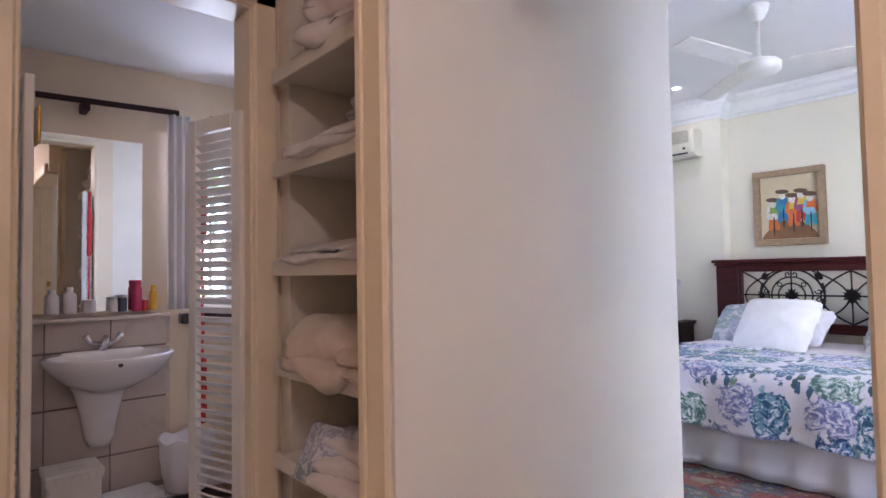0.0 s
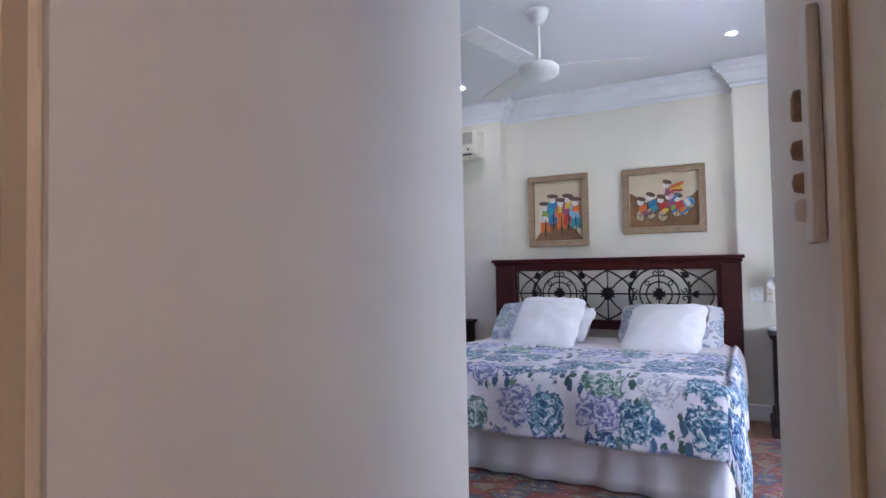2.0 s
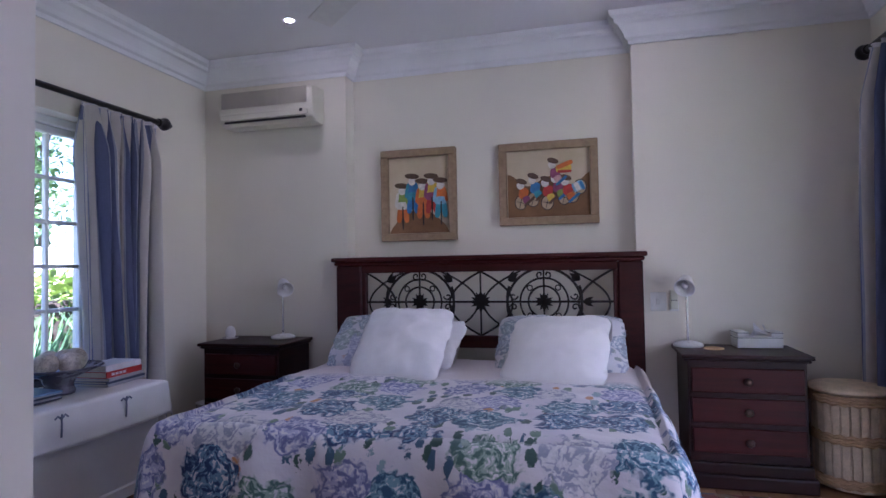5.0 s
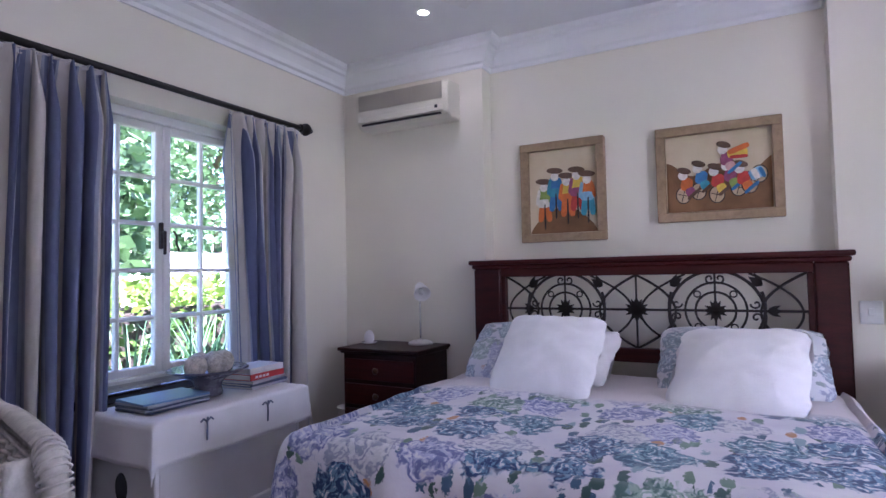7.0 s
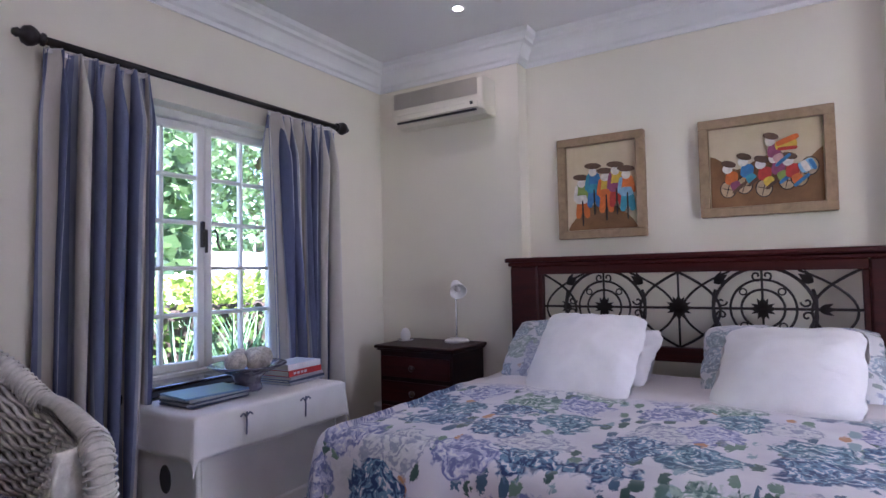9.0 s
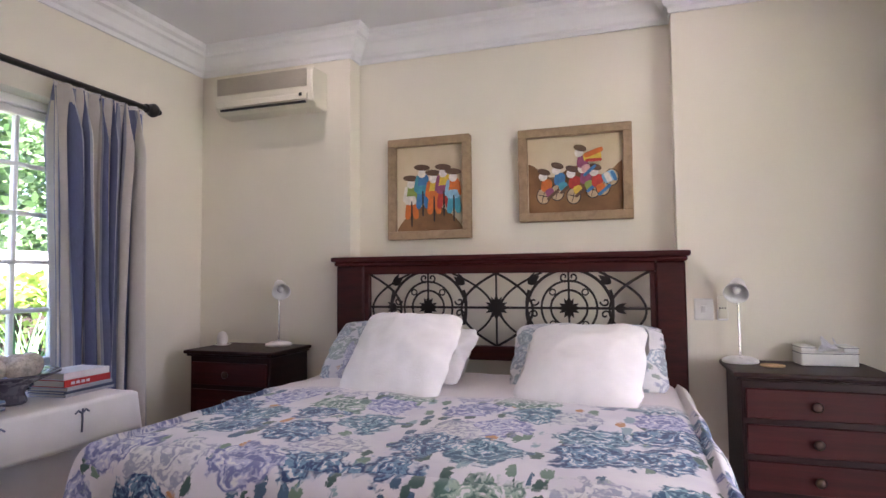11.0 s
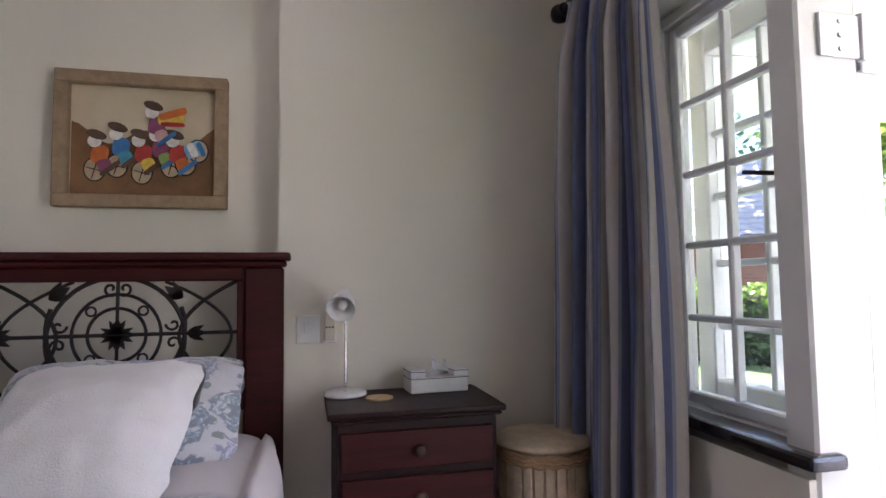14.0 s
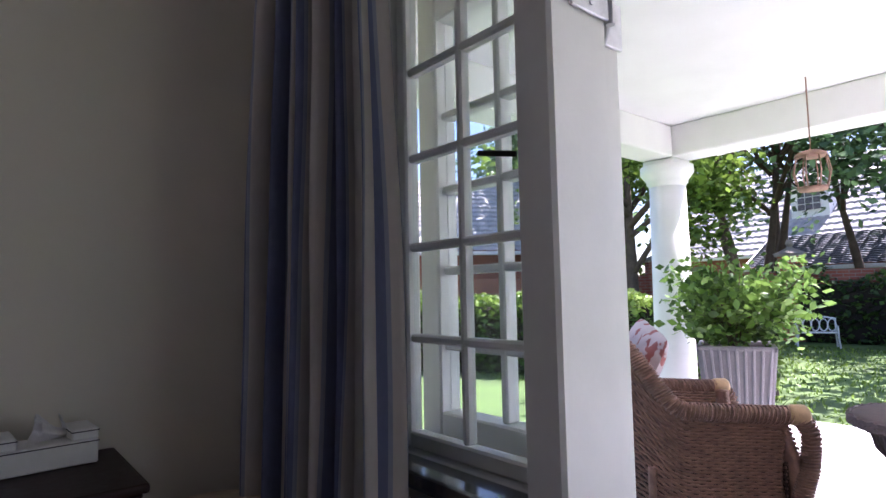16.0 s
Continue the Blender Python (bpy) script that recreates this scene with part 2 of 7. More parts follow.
def floral(name, cell, top):
    """White cotton printed with blue, lilac and teal roses and dark leaves."""
    m, nt, b, node, link = nodes_of(name)
    v = coords(nt, "UV")
    warp = noise_node(nt, v, 9.0, 3)
    wv = node("ShaderNodeVectorMath")
    wv.operation = "SCALE"
    link(warp.outputs["Color"], wv.inputs[0])
    wv.inputs["Scale"].default_value = 0.19 * cell / 0.3
    av = node("ShaderNodeVectorMath")
    link(v, av.inputs[0]), link(wv.outputs[0], av.inputs[1])
    pos = av.outputs[0]

    def vor(scale, feature="F1", rnd=0.6, src=pos):
        n = node("ShaderNodeTexVoronoi")
        n.feature = feature
        n.inputs["Scale"].default_value, n.inputs["Randomness"].default_value = scale, rnd
        link(src, n.inputs["Vector"])
        return n

    big = vor(1 / cell, rnd=0.55)
    small = vor(3.2 / cell, rnd=0.9)
    petal = vor(5.5 / cell, "DISTANCE_TO_EDGE", 1.0)
    sep = node("ShaderNodeSeparateColor")
    link(big.outputs["Color"], sep.inputs[0])
    pick = sep.outputs[0]
    deep = ramp(nt, pick, [(0.0, (0.02, 0.055, 0.17)), (0.30, (0.17, 0.19, 0.40)), (0.55, (0.03, 0.10, 0.19)), (0.75, (0.34, 0.36, 0.48)), (0.9, (0.08, 0.17, 0.15))], "CONSTANT")
    pale = ramp(nt, pick, [(0.0, (0.16, 0.30, 0.46)), (0.30, (0.48, 0.49, 0.66)), (0.55, (0.20, 0.36, 0.46)), (0.75, (0.66, 0.66, 0.68)), (0.9, (0.34, 0.46, 0.40))], "CONSTANT")
    strokes = noise_node(nt, pos, 12.0 / cell, 3)
    # curled petals: rings about the heart of each flower, broken up by brush strokes
    swirl = noise_node(nt, pos, 5.0 / cell, 2)
    rings = calc(nt, "SINE", calc(nt, "ADD", calc(nt, "MULTIPLY", big.outputs["Distance"], 34.0), calc(nt, "MULTIPLY", swirl.outputs[0], 17.0)))
    tone = calc(nt, "ADD", calc(nt, "MULTIPLY_ADD", rings, 0.42, 0.10), calc(nt, "MULTIPLY_ADD", strokes.outputs[0], 2.9, -1.10))
    rose = mix(nt, ramp(nt, tone, [(0.12, (0, 0, 0)), (0.55, (1, 1, 1))]), deep, pale)
    rose = mix(nt, ramp(nt, tone, [(0.78, (0, 0, 0)), (0.98, (1, 1, 1))]), rose, (0.74, 0.73, 0.76))
    edge = calc(nt, "ADD", big.outputs["Distance"], calc(nt, "MULTIPLY_ADD", swirl.outputs[0], 0.55, -0.275))
    inrose = ramp(nt, edge, [(0.45, (1, 1, 1)), (0.54, (0, 0, 0))])
    # leaves stretched along one way
    lv = coords(nt, "UV", (1.0, 2.1, 1), (0, 0, 0.6))
    leafv = vor(2.4 / cell, rnd=1.0, src=lv)
    ledge = calc(nt, "ADD", leafv.outputs["Distance"], calc(nt, "MULTIPLY_ADD", strokes.outputs[0], 0.6, -0.30))
    inleaf = ramp(nt, ledge, [(0.40, (1, 1, 1)), (0.44, (0, 0, 0))])
    s2 = node("ShaderNodeSeparateColor")
    link(leafv.outputs["Color"], s2.inputs[0])
    keep = ramp(nt, s2.outputs[1], [(0.0, (1, 1, 1)), (0.62, (0, 0, 0))], "CONSTANT")
    leafc = ramp(nt, s2.outputs[0], [(0.0, (0.05, 0.11, 0.10)), (0.35, (0.06, 0.13, 0.22)), (0.6, (0.16, 0.26, 0.20)), (0.8, (0.28, 0.40, 0.46)), (0.95, (0.55, 0.26, 0.12))], "CONSTANT")
    cloud = noise_node(nt, v, 2.2 / cell * 0.5, 3)
    base = ramp(nt, cloud.outputs[0], [(0.35, (0.66, 0.63, 0.70)), (0.65, (0.78, 0.76, 0.79))])
    col = mix(nt, calc(nt, "MULTIPLY", inleaf, keep), base, leafc)
    col = mix(nt, inrose, col, rose)
    # few flowers towards the head of the bed
    if top:
        xy = node("ShaderNodeSeparateXYZ")
        link(v, xy.inputs[0])
        fade = ramp(nt, xy.outputs[0], [(0.66, (0, 0, 0)), (0.80, (1, 1, 1))])
        rare = ramp(nt, strokes.outputs[0], [(0.66, (0, 0, 0)), (0.74, (1, 1, 1))])
        col = mix(nt, calc(nt, "MAXIMUM", fade, calc(nt, "MULTIPLY", rare, 0.25)), (0.74, 0.68, 0.69), col)
    else:
        col = mix(nt, 0.45, col, (0.60, 0.62, 0.62))
    link(col, b.inputs["Base Color"])
    b.inputs["Roughness"].default_value = 0.85
    b.inputs["Sheen Weight"].default_value = 0.2
    wr = noise_node(nt, v, 9.0, 4)
    bump(nt, b, wr.outputs[0], 0.35, 0.03)
    return m


FLORAL = floral("floral_duvet_cotton", 0.235, True)
FLORALP = floral("floral_pillow_cotton", 0.17, False)


def striped(name):
    """Blue and cream vertical stripes along the width of the cloth (u, in metres)."""
    m, nt, b, node, link = nodes_of(name)
    v = coords(nt, "UV")
    xy = node("ShaderNodeSeparateXYZ")
    link(v, xy.inputs[0])
    f = calc(nt, "FRACT", calc(nt, "MULTIPLY", xy.outputs[0], 1 / 0.215))
    blue, navy, cream, sky_c = (0.205, 0.235, 0.385), (0.14, 0.16, 0.285), (0.70, 0.66, 0.62), (0.40, 0.43, 0.53)
    col = ramp(nt, f, [(0.0, blue), (0.22, sky_c), (0.26, cream), (0.50, sky_c), (0.54, navy), (0.70, sky_c), (0.73, cream), (0.92, sky_c), (0.95, blue)], "CONSTANT")
    n = noise_node(nt, coords(nt, scale=(1, 1, 0.2)), 160, 3)
    col = mix(nt, 0.15, col, n.outputs[0], "OVERLAY")
    link(col, b.inputs["Base Color"])
    b.inputs["Roughness"].default_value = 0.9
    tl, mx = node("ShaderNodeBsdfTranslucent"), node("ShaderNodeMixShader")
    link(col, tl.inputs[0])
    mx.inputs[0].default_value = 0.30
    link(b.outputs[0], mx.inputs[1]), link(tl.outputs[0], mx.inputs[2])
    link(mx.outputs[0], nt.nodes["Material Output"].inputs[0])
    bump(nt, b, n.outputs[0], 0.1, 0.002)
    return m


STRIPES = striped("striped_curtain_cotton")


def persian(name):
    m, nt, b, node, link = nodes_of(name)
    v = coords(nt, "UV")
    vo = node("ShaderNodeTexVoronoi")
    vo.inputs["Scale"].default_value = 11.0
    vo.inputs["Randomness"].default_value = 0.7
    link(v, vo.inputs["Vector"])
    v2 = node("ShaderNodeTexVoronoi")
    v2.inputs["Scale"].default_value = 30.0
    link(v, v2.inputs["Vector"])
    s = node("ShaderNodeSeparateColor")
    link(vo.outputs["Color"], s.inputs[0])
    field = ramp(nt, s.outputs[0], [(0.0, (0.20, 0.045, 0.03)), (0.3, (0.32, 0.10, 0.07)), (0.5, (0.05, 0.10, 0.15)), (0.7, (0.30, 0.24, 0.14)), (0.85, (0.10, 0.16, 0.16))], "CONSTANT")
    ring = ramp(nt, vo.outputs["Distance"], [(0.2, (1, 1, 1)), (0.26, (0, 0, 0)), (0.36, (0.6, 0.6, 0.6)), (0.42, (0, 0, 0))], "CONSTANT")
    c = mix(nt, calc(nt, "MULTIPLY", ring, 0.8), field, (0.42, 0.33, 0.22))
    dots = ramp(nt, v2.outputs["Distance"], [(0.22, (1, 1, 1)), (0.3, (0, 0, 0))])
    c = mix(nt, calc(nt, "MULTIPLY", dots, 0.55), c, v2.outputs["Color"])
    dust = mix(nt, 0.35, c, (0.20, 0.12, 0.10))
    link(dust, b.inputs["Base Color"])
    b.inputs["Roughness"].default_value = 0.95
    n = noise_node(nt, v, 400, 2)
    bump(nt, b, n.outputs[0], 0.5, 0.004)
    return m


PERSIAN = persian("patterned_wool_rug")


def sprig(name, ground, mark, scale, cover):
    m, nt, b, node, link = nodes_of(name)
    v = coords(nt, scale=(1, 1, 0.8))
    n = noise_node(nt, v, scale, 2, 0.5)
    f = ramp(nt, n.outputs[0], [(cover, (0, 0, 0)), (cover + 0.03, (1, 1, 1))])
    link(mix(nt, f, ground, mark), b.inputs["Base Color"])
    b.inputs["Roughness"].default_value = 0.9
    return m


SEATPRINT = sprig("blue_sprig_cotton", (0.62, 0.60, 0.60), (0.10, 0.11, 0.25), 55, 0.50)
PINKPRINT = sprig("pink_floral_cotton", (0.66, 0.56, 0.58), (0.45, 0.16, 0.15), 16, 0.56)

# ---- building helpers ----
ORIGIN = {}


def thing(name, base, label, category, group="", kind=""):
    ob = new(name)
    ob.location = base
    ob.empty_display_size = 0.1
    ORIGIN[ob] = Vector(base)
    return tagged(ob, label, category, group, kind)


def mesh_of(name, bm, material, smooth=False):
    me = bpy.data.meshes.new(name)
    bm.normal_update()
    bm.to_mesh(me)
    bm.free()
    me.materials.append(material)
    if smooth:
        me.polygons.foreach_set("use_smooth", [True] * len(me.polygons))
    return me


def part(name, bm, material, parent, label="", smooth=False):
    """One mesh, given in world places, as a part of parent."""
    bm.transform(Matrix.Translation(-ORIGIN[parent]))
    ob = new(name, mesh_of(name, bm, material, smooth))
    ob.parent = parent
    ORIGIN[ob] = ORIGIN[parent]
    return tagged(ob, label)


def solo(name, bm, material, label="", category="", kind="", group="", smooth=False):
    ob = new(name, mesh_of(name, bm, material, smooth))
    ORIGIN[ob] = Vector((0, 0, 0))
    return tagged(ob, label, category, group, kind)


def B():
    return bmesh.new()


def merge(bm, other):
    me = bpy.data.meshes.new("t")
    other.to_mesh(me)
    other.free()
    bm.from_mesh(me)
    bpy.data.meshes.remove(me)


def box(bm, lo, hi, r=0.0, seg=1, m=None):
    t = bmesh.new()
    bmesh.ops.create_cube(t, size=1)
    c, s = [(a + b) / 2 for a, b in zip(lo, hi)], [abs(b - a) for a, b in zip(lo, hi)]
    t.transform(Matrix.Translation(c) @ Matrix.Diagonal((*s, 1)))
    if r:
        bmesh.ops.bevel(t, geom=t.edges[:], offset=min(r, min(s) * 0.45), segments=seg, affect="EDGES", profile=0.6)
    if m is not None:
        t.transform(m)
    merge(bm, t)
    return bm


def lathe(bm, profile, at=(0, 0, 0), segs=24, m=None, squash=(1, 1)):
    rings = []
    mm = m if m is not None else Matrix.Translation(at)
    for r, z in profile:
        if r < 1e-5:
            rings.append([bm.verts.new(mm @ Vector((0, 0, z)))])
        else:
            rings.append([bm.verts.new(mm @ Vector((r * squash[0] * math.cos(a), r * squash[1] * math.sin(a), z))) for a in (2 * math.pi * i / segs for i in range(segs))])
    for a, b in zip(rings, rings[1:]):
        for i in range(segs):
            j = (i + 1) % segs
            if len(a) == 1 and len(b) > 1:
                bm.faces.new((a[0], b[j], b[i]))
            elif len(b) == 1 and len(a) > 1:
                bm.faces.new((a[i], a[j], b[0]))
            elif len(a) > 1:
                bm.faces.new((a[i], a[j], b[j], b[i]))
    bmesh.ops.recalc_face_normals(bm, faces=bm.faces[:])
    return bm


def tube(bm, pts, radius, segs=6, closed=False, flat=None):
    """A rod along points; radius one number or one per point."""
    pts = [Vector(p) for p in pts]
    n = len(pts)
    rad = radius if isinstance(radius, (list, tuple)) else [radius] * n
    rings, up = [], Vector((0.31, 0.17, 0.93)).normalized()
    for i, p in enumerate(pts):
        a = pts[(i - 1) % n] if (closed or i) else p
        b = pts[(i + 1) % n] if (closed or i < n - 1) else p
        d = (b - a).normalized() if (b - a).length > 1e-9 else Vector((0, 0, 1))
        u = d.cross(up)
        u = u.normalized() if u.length > 1e-3 else d.cross(Vector((1, 0, 0))).normalized()
        w = u.cross(d)
        rings.append([bm.verts.new(p + rad[i] * (math.cos(k) * u + math.sin(k) * w)) for k in (2 * math.pi * j / segs for j in range(segs))])
    for i in range(n if closed else n - 1):
        a, b = rings[i], rings[(i + 1) % n]
        for j in range(segs):
            k = (j + 1) % segs
            bm.faces.new((a[j], a[k], b[k], b[j]))
    if not closed:
        bm.faces.new(rings[0][::-1])
        bm.faces.new(rings[-1])
    return bm


def sheet(bm, nu, nv, f, uv=None, closed_u=False):
    """A surface from f(u, v), u and v from 0 to 1; uv(u, v) gives the cloth's own metres."""
    layer = bm.loops.layers.uv.verify() if uv else None
    g = [[bm.verts.new(f(i / nu, j / nv)) for j in range(nv + 1)] for i in range(nu + (0 if closed_u else 1))]
    for i in range(nu):
        for j in range(nv):
            k = (i + 1) % len(g)
            fc = bm.faces.new((g[i][j], g[k][j], g[k][j + 1], g[i][j + 1]))
            if layer:
                for lp, (a, b) in zip(fc.loops, ((i, j), (i + 1, j), (i + 1, j + 1), (i, j + 1))):
                    lp[layer].uv = uv(a / nu, b / nv)
    return bm


def thicken(bm, d):
    """Gives a sheet a second side, d metres behind it, and closes the rim."""
    bm.normal_update()
    verts, faces = list(bm.verts), list(bm.faces)
    rim = [(ed.verts[0], ed.verts[1]) for ed in bm.edges if len(ed.link_faces) == 1]
    layer = bm.loops.layers.uv.active
    back = {v: bm.verts.new(v.co - v.normal * d) for v in verts}
    for f in faces:
        g = bm.faces.new([back[l.vert] for l in f.loops][::-1])
        if layer:
            for l1, l2 in zip(g.loops, list(f.loops)[::-1]):
                l1[layer].uv = l2[layer].uv
    for p, q in rim:
        bm.faces.new((p, q, back[q], back[p]))
    bmesh.ops.recalc_face_normals(bm, faces=bm.faces[:])
    return bm


def place(x, y, z, rz=0, rx=0, ry=0):
    return pose(x, y, z, rx, ry, rz)


def ring_of(y, z, r, x, a0=0, a1=360, n=40):
    return [(x, y + r * math.cos(radians(a0 + (a1 - a0) * i / n)), z + r * math.sin(radians(a0 + (a1 - a0) * i / n))) for i in range(n + 1)]


# ---- structure ----
H = 2.65
XE, XR = 4.62, 4.755
YN, YS = 3.125, -1.13
RL, RR = 2.005, 0.13


def structure(name, bm, material, label="", smooth=False):
    return solo(name, bm, material, label, kind="structure", smooth=smooth)


structure("wall_east", box(box(box(B(), (XR, -1.35, -0.1), (4.95, 3.40, H)), (XE, -1.13, -0.1), (XR, RR, H)), (XE, RL, -0.1), (XR, YN, H)), WALL, "cream painted bedroom wall with a shallow bed recess")
W0, W1, WZ0, WZ1 = 2.69, 3.76, 0.61, 2.01
b = B()
box(b, (1.22, YN, -0.1), (W0, 3.40, H)), box(b, (W1, YN, -0.1), (XR, 3.40, H))
box(b, (W0, YN, -0.1), (W1, 3.40, WZ0)), box(b, (W0, YN, WZ1), (W1, 3.40, H))
structure("wall_north", b, WALL, "cream painted wall with a cottage window")
D0, D1, DZ = 1.75, 3.41, 2.10
V0, V1, VZ0, VZ1 = 3.47, 4.08, 0.66, 2.10
b = B()
box(b, (1.30, -1.35, -0.1), (D0, YS, H)), box(b, (V1, -1.35, -0.1), (XR, YS, H))
box(b, (D0, -1.35, DZ), (V1, YS, H)), box(b, (D1 + 0.0, -1.35, -0.1), (V1, YS, VZ0 - 0.04))
structure("wall_south", b, WALL, "cream painted wall with garden window and door")
structure("wall_west", box(B(), (1.22, 1.0, -0.1), (1.348, YN, H)), WALL, "cream painted bedroom wall")
b = B()
foot = [(0.274, 0.934), (1.348, 0.80), (1.348, 1.0), (0.274, 1.0)]
low, high = [b.verts.new((x, y, -0.1)) for x, y in foot], [b.verts.new((x, y, H)) for x, y in foot]
b.faces.new(low[::-1]), b.faces.new(high)
for i in range(len(foot)):
    j = (i + 1) % len(foot)
    b.faces.new((low[i], low[j], high[j], high[i]))
structure("passage_wall_north", b, PASSAGE, "plain off-white passage wall")
structure("passage_wall_south", box(B(), (0.33, -0.30, -0.1), (1.44, 0.003, H)), PASSAGE, "plain off-white passage wall")
structure("wall_southwest", box(B(), (1.30, -1.13, -0.1), (1.44, -0.30, H)), WALL, "cream painted bedroom wall")
structure("ceiling_bedroom", box(B(), (0.274, -1.35, H), (4.95, 3.40, H + 0.12)), CEIL, "flat white ceiling")
# lobby round the start
b = B()
box(b, (0.18, -1.6, -0.1), (0.33, -0.03, 2.6)), box(b, (0.18, -0.03, 2.11), (0.274, 1.0, 2.6)), box(b, (0.274, 1.0, 2.30), (0.40, 1.93, 2.6))
structure("lobby_wall_east", b, LOBBY, "warm cream lobby wall with a door opening")
structure("lobby_wall_south", box(B(), (-1.6, -1.74, -0.1), (0.50, -1.6, 2.6)), LOBBY, "warm cream lobby wall")
structure("lobby_wall_west", box(B(), (-1.74, -1.74, -0.1), (-1.6, 2.05, 2.6)), LOBBY, "warm cream lobby wall")
b = B()
box(b, (-1.6, 1.93, -0.1), (-0.36, 2.05, 2.6)), box(b, (0.362, 1.93, -0.1), (0.47, 2.05, 2.6)), box(b, (-0.36, 1.93, 2.18), (0.362, 2.05, 2.6))
structure("lobby_wall_north", b, LOBBY, "warm cream wall with the bathroom door opening")
structure("ceiling_lobby", box(B(), (-1.74, -1.74, 2.6), (0.50, 2.05, 2.648)), CEIL, "flat white lobby ceiling")
# bathroom shell
BY = 3.45
b = B()
BSX, BSZ = -0.165, 0.02
BW0, BW1 = 0.74, 1.10
xa, xb = BW0 + BSX, BW1 + BSX
box(b, (-1.4, BY, -0.1), (xa, BY + 0.14, 2.5)), box(b, (xb, BY, -0.1), (1.22, BY + 0.14, 2.5))
box(b, (xa, BY, -0.1), (xb, BY + 0.14, 0.95)), box(b, (xa, BY, 1.98), (xb, BY + 0.14, 2.5))
structure("bathroom_wall_north", b, LOBBY, "cream bathroom wall above half-height tiles")
structure("bathroom_wall_east", box(B(), (1.07, 2.05, -0.1), (1.22, BY, 2.5)), LOBBY, "cream bathroom wall")
structure("bathroom_wall_west", box(B(), (-1.54, 2.05, -0.1), (-1.4, BY + 0.14, 2.5)), LOBBY, "cream bathroom wall")
structure("ceiling_bathroom", box(B(), (-1.54, 2.05, 2.35), (1.22, BY + 0.14, 2.47)), CEIL, "flat white bathroom ceiling")
# linen cupboard recess
b = B()
box(b, (0.94, 1.002, -0.1), (1.0, 2.05, 2.6)), box(b, (0.47, 1.85, -0.1), (0.94, 2.05, 2.6)), box(b, (0.40, 1.035, 2.30), (0.94, 1.85, 2.6)), box(b, (0.31, 1.002, -0.1), (0.94, 1.035, 2.30))
structure("cupboard_recess", b, SHELFCREAM, "cream painted inside of a linen cupboard")
# floors
structure("floor_bedroom", box(B(), (0.36, -1.35, -0.12), (4.95, 3.40, -0.01)), GROUT, "dark joint bed under floor boards")
structure("floor_lobby", box(B(), (-1.74, -1.74, -0.12), (0.36, 3.6, -0.012)), GROUT, "joint bed under pale tiles")


def cornice(path, name):
    """A moulded plaster cornice along wall corners, inside to the left of the path."""
    prof = [(0.0, -0.175), (0.012, -0.175), (0.016, -0.15), (0.035, -0.14), (0.045, -0.115), (0.075, -0.075), (0.095, -0.065), (0.10, -0.045), (0.125, -0.03), (0.13, -0.005), (0.13, 0.0)]
    bm = B()
    rows, n = [], len(path)
    for i, p in enumerate(path):
        p = Vector((*p, 0))
        d0 = (p - Vector((*path[i - 1], 0))).normalized() if i else None
        d1 = (Vector((*path[i + 1], 0)) - p).normalized() if i < n - 1 else None
        n0 = Vector((-d0.y, d0.x, 0)) if d0 else None
        n1 = Vector((-d1.y, d1.x, 0)) if d1 else None
        off = n0 + n1 if d0 and d1 else (n0 or n1)
        rows.append([bm.verts.new(p + off * o + Vector((0, 0, H + z))) for o, z in prof])
    for a, c in zip(rows, rows[1:]):
        for k in range(len(prof) - 1):
            bm.faces.new((a[k], c[k], c[k + 1], a[k + 1]))
    bmesh.ops.recalc_face_normals(bm, faces=bm.faces[:])
    return structure(name, bm, PLASTER, "moulded white plaster cornice")


cornice([(1.44, 0.003), (1.44, YS), (XE, YS), (XE, RR), (XR, RR), (XR, RL), (XE, RL), (XE, YN), (1.348, YN), (1.348, 0.81)], "cornice")
b = B()
for lo, hi in (((XE - 0.018, YS, 0), (XE, RR, 0.12)), ((XR - 0.018, RR, 0), (XR, RL, 0.12)), ((XE - 0.018, RL, 0), (XE, YN, 0.12)), ((1.348, YN - 0.018, 0), (XE - 0.018, YN, 0.12)), ((3.46, YS, 0), (XE - 0.018, YS + 0.018, 0.12)), ((1.348, 1.0, 0), (1.366, YN - 0.018, 0.12))):
    box(b, lo, hi, 0.006)
structure("baseboard", b, WHITEWOOD, "cream painted skirting board")


b = B()
box(b, (0.252, 0.938, 0), (0.2738, 1.04, 2.29), 0.008), box(b, (0.242, 1.01, 0), (0.2525, 1.04, 2.29), 0.005), box(b, (0.2738, 1.002, 0), (0.31, 1.04, 2.29), 0.004)
yj = -0.010
box(b, (0.155, yj - 0.09, 0), (0.18, yj, 2.10), 0.008), box(b, (0.114, yj - 0.010, 0), (0.166, yj + 0.014, 2.10), 0.005)
box(b, (0.165, yj - 0.018, 0), (0.335, yj + 0.0125, 2.10), 0.006), box(b, (0.225, yj + 0.0125, 0), (0.27, yj + 0.020, 2.08), 0.003)
box(b, (0.155, yj, 2.085), (0.18, 0.934, 2.18), 0.008), box(b, (0.18, yj, 2.085), (0.335, 0.925, 2.109), 0.005)
structure("door_frame_passage", b, GLOSSCREAM, "cream gloss painted door casing")
b = B()
for s, xj in ((1, 0.357), (-1, -0.355)):
    box(b, (xj, 1.895, 0), (xj + s * 0.09, 1.93, 2.24), 0.008), box(b, (xj - s * 0.012, 1.91, 0), (xj + s * 0.014, 2.07, 2.18), 0.005)
box(b, (-0.445, 1.895, 2.165), (0.447, 1.93, 2.26), 0.008), box(b, (-0.355, 1.91, 2.155), (0.357, 2.07, 2.18), 0.004)
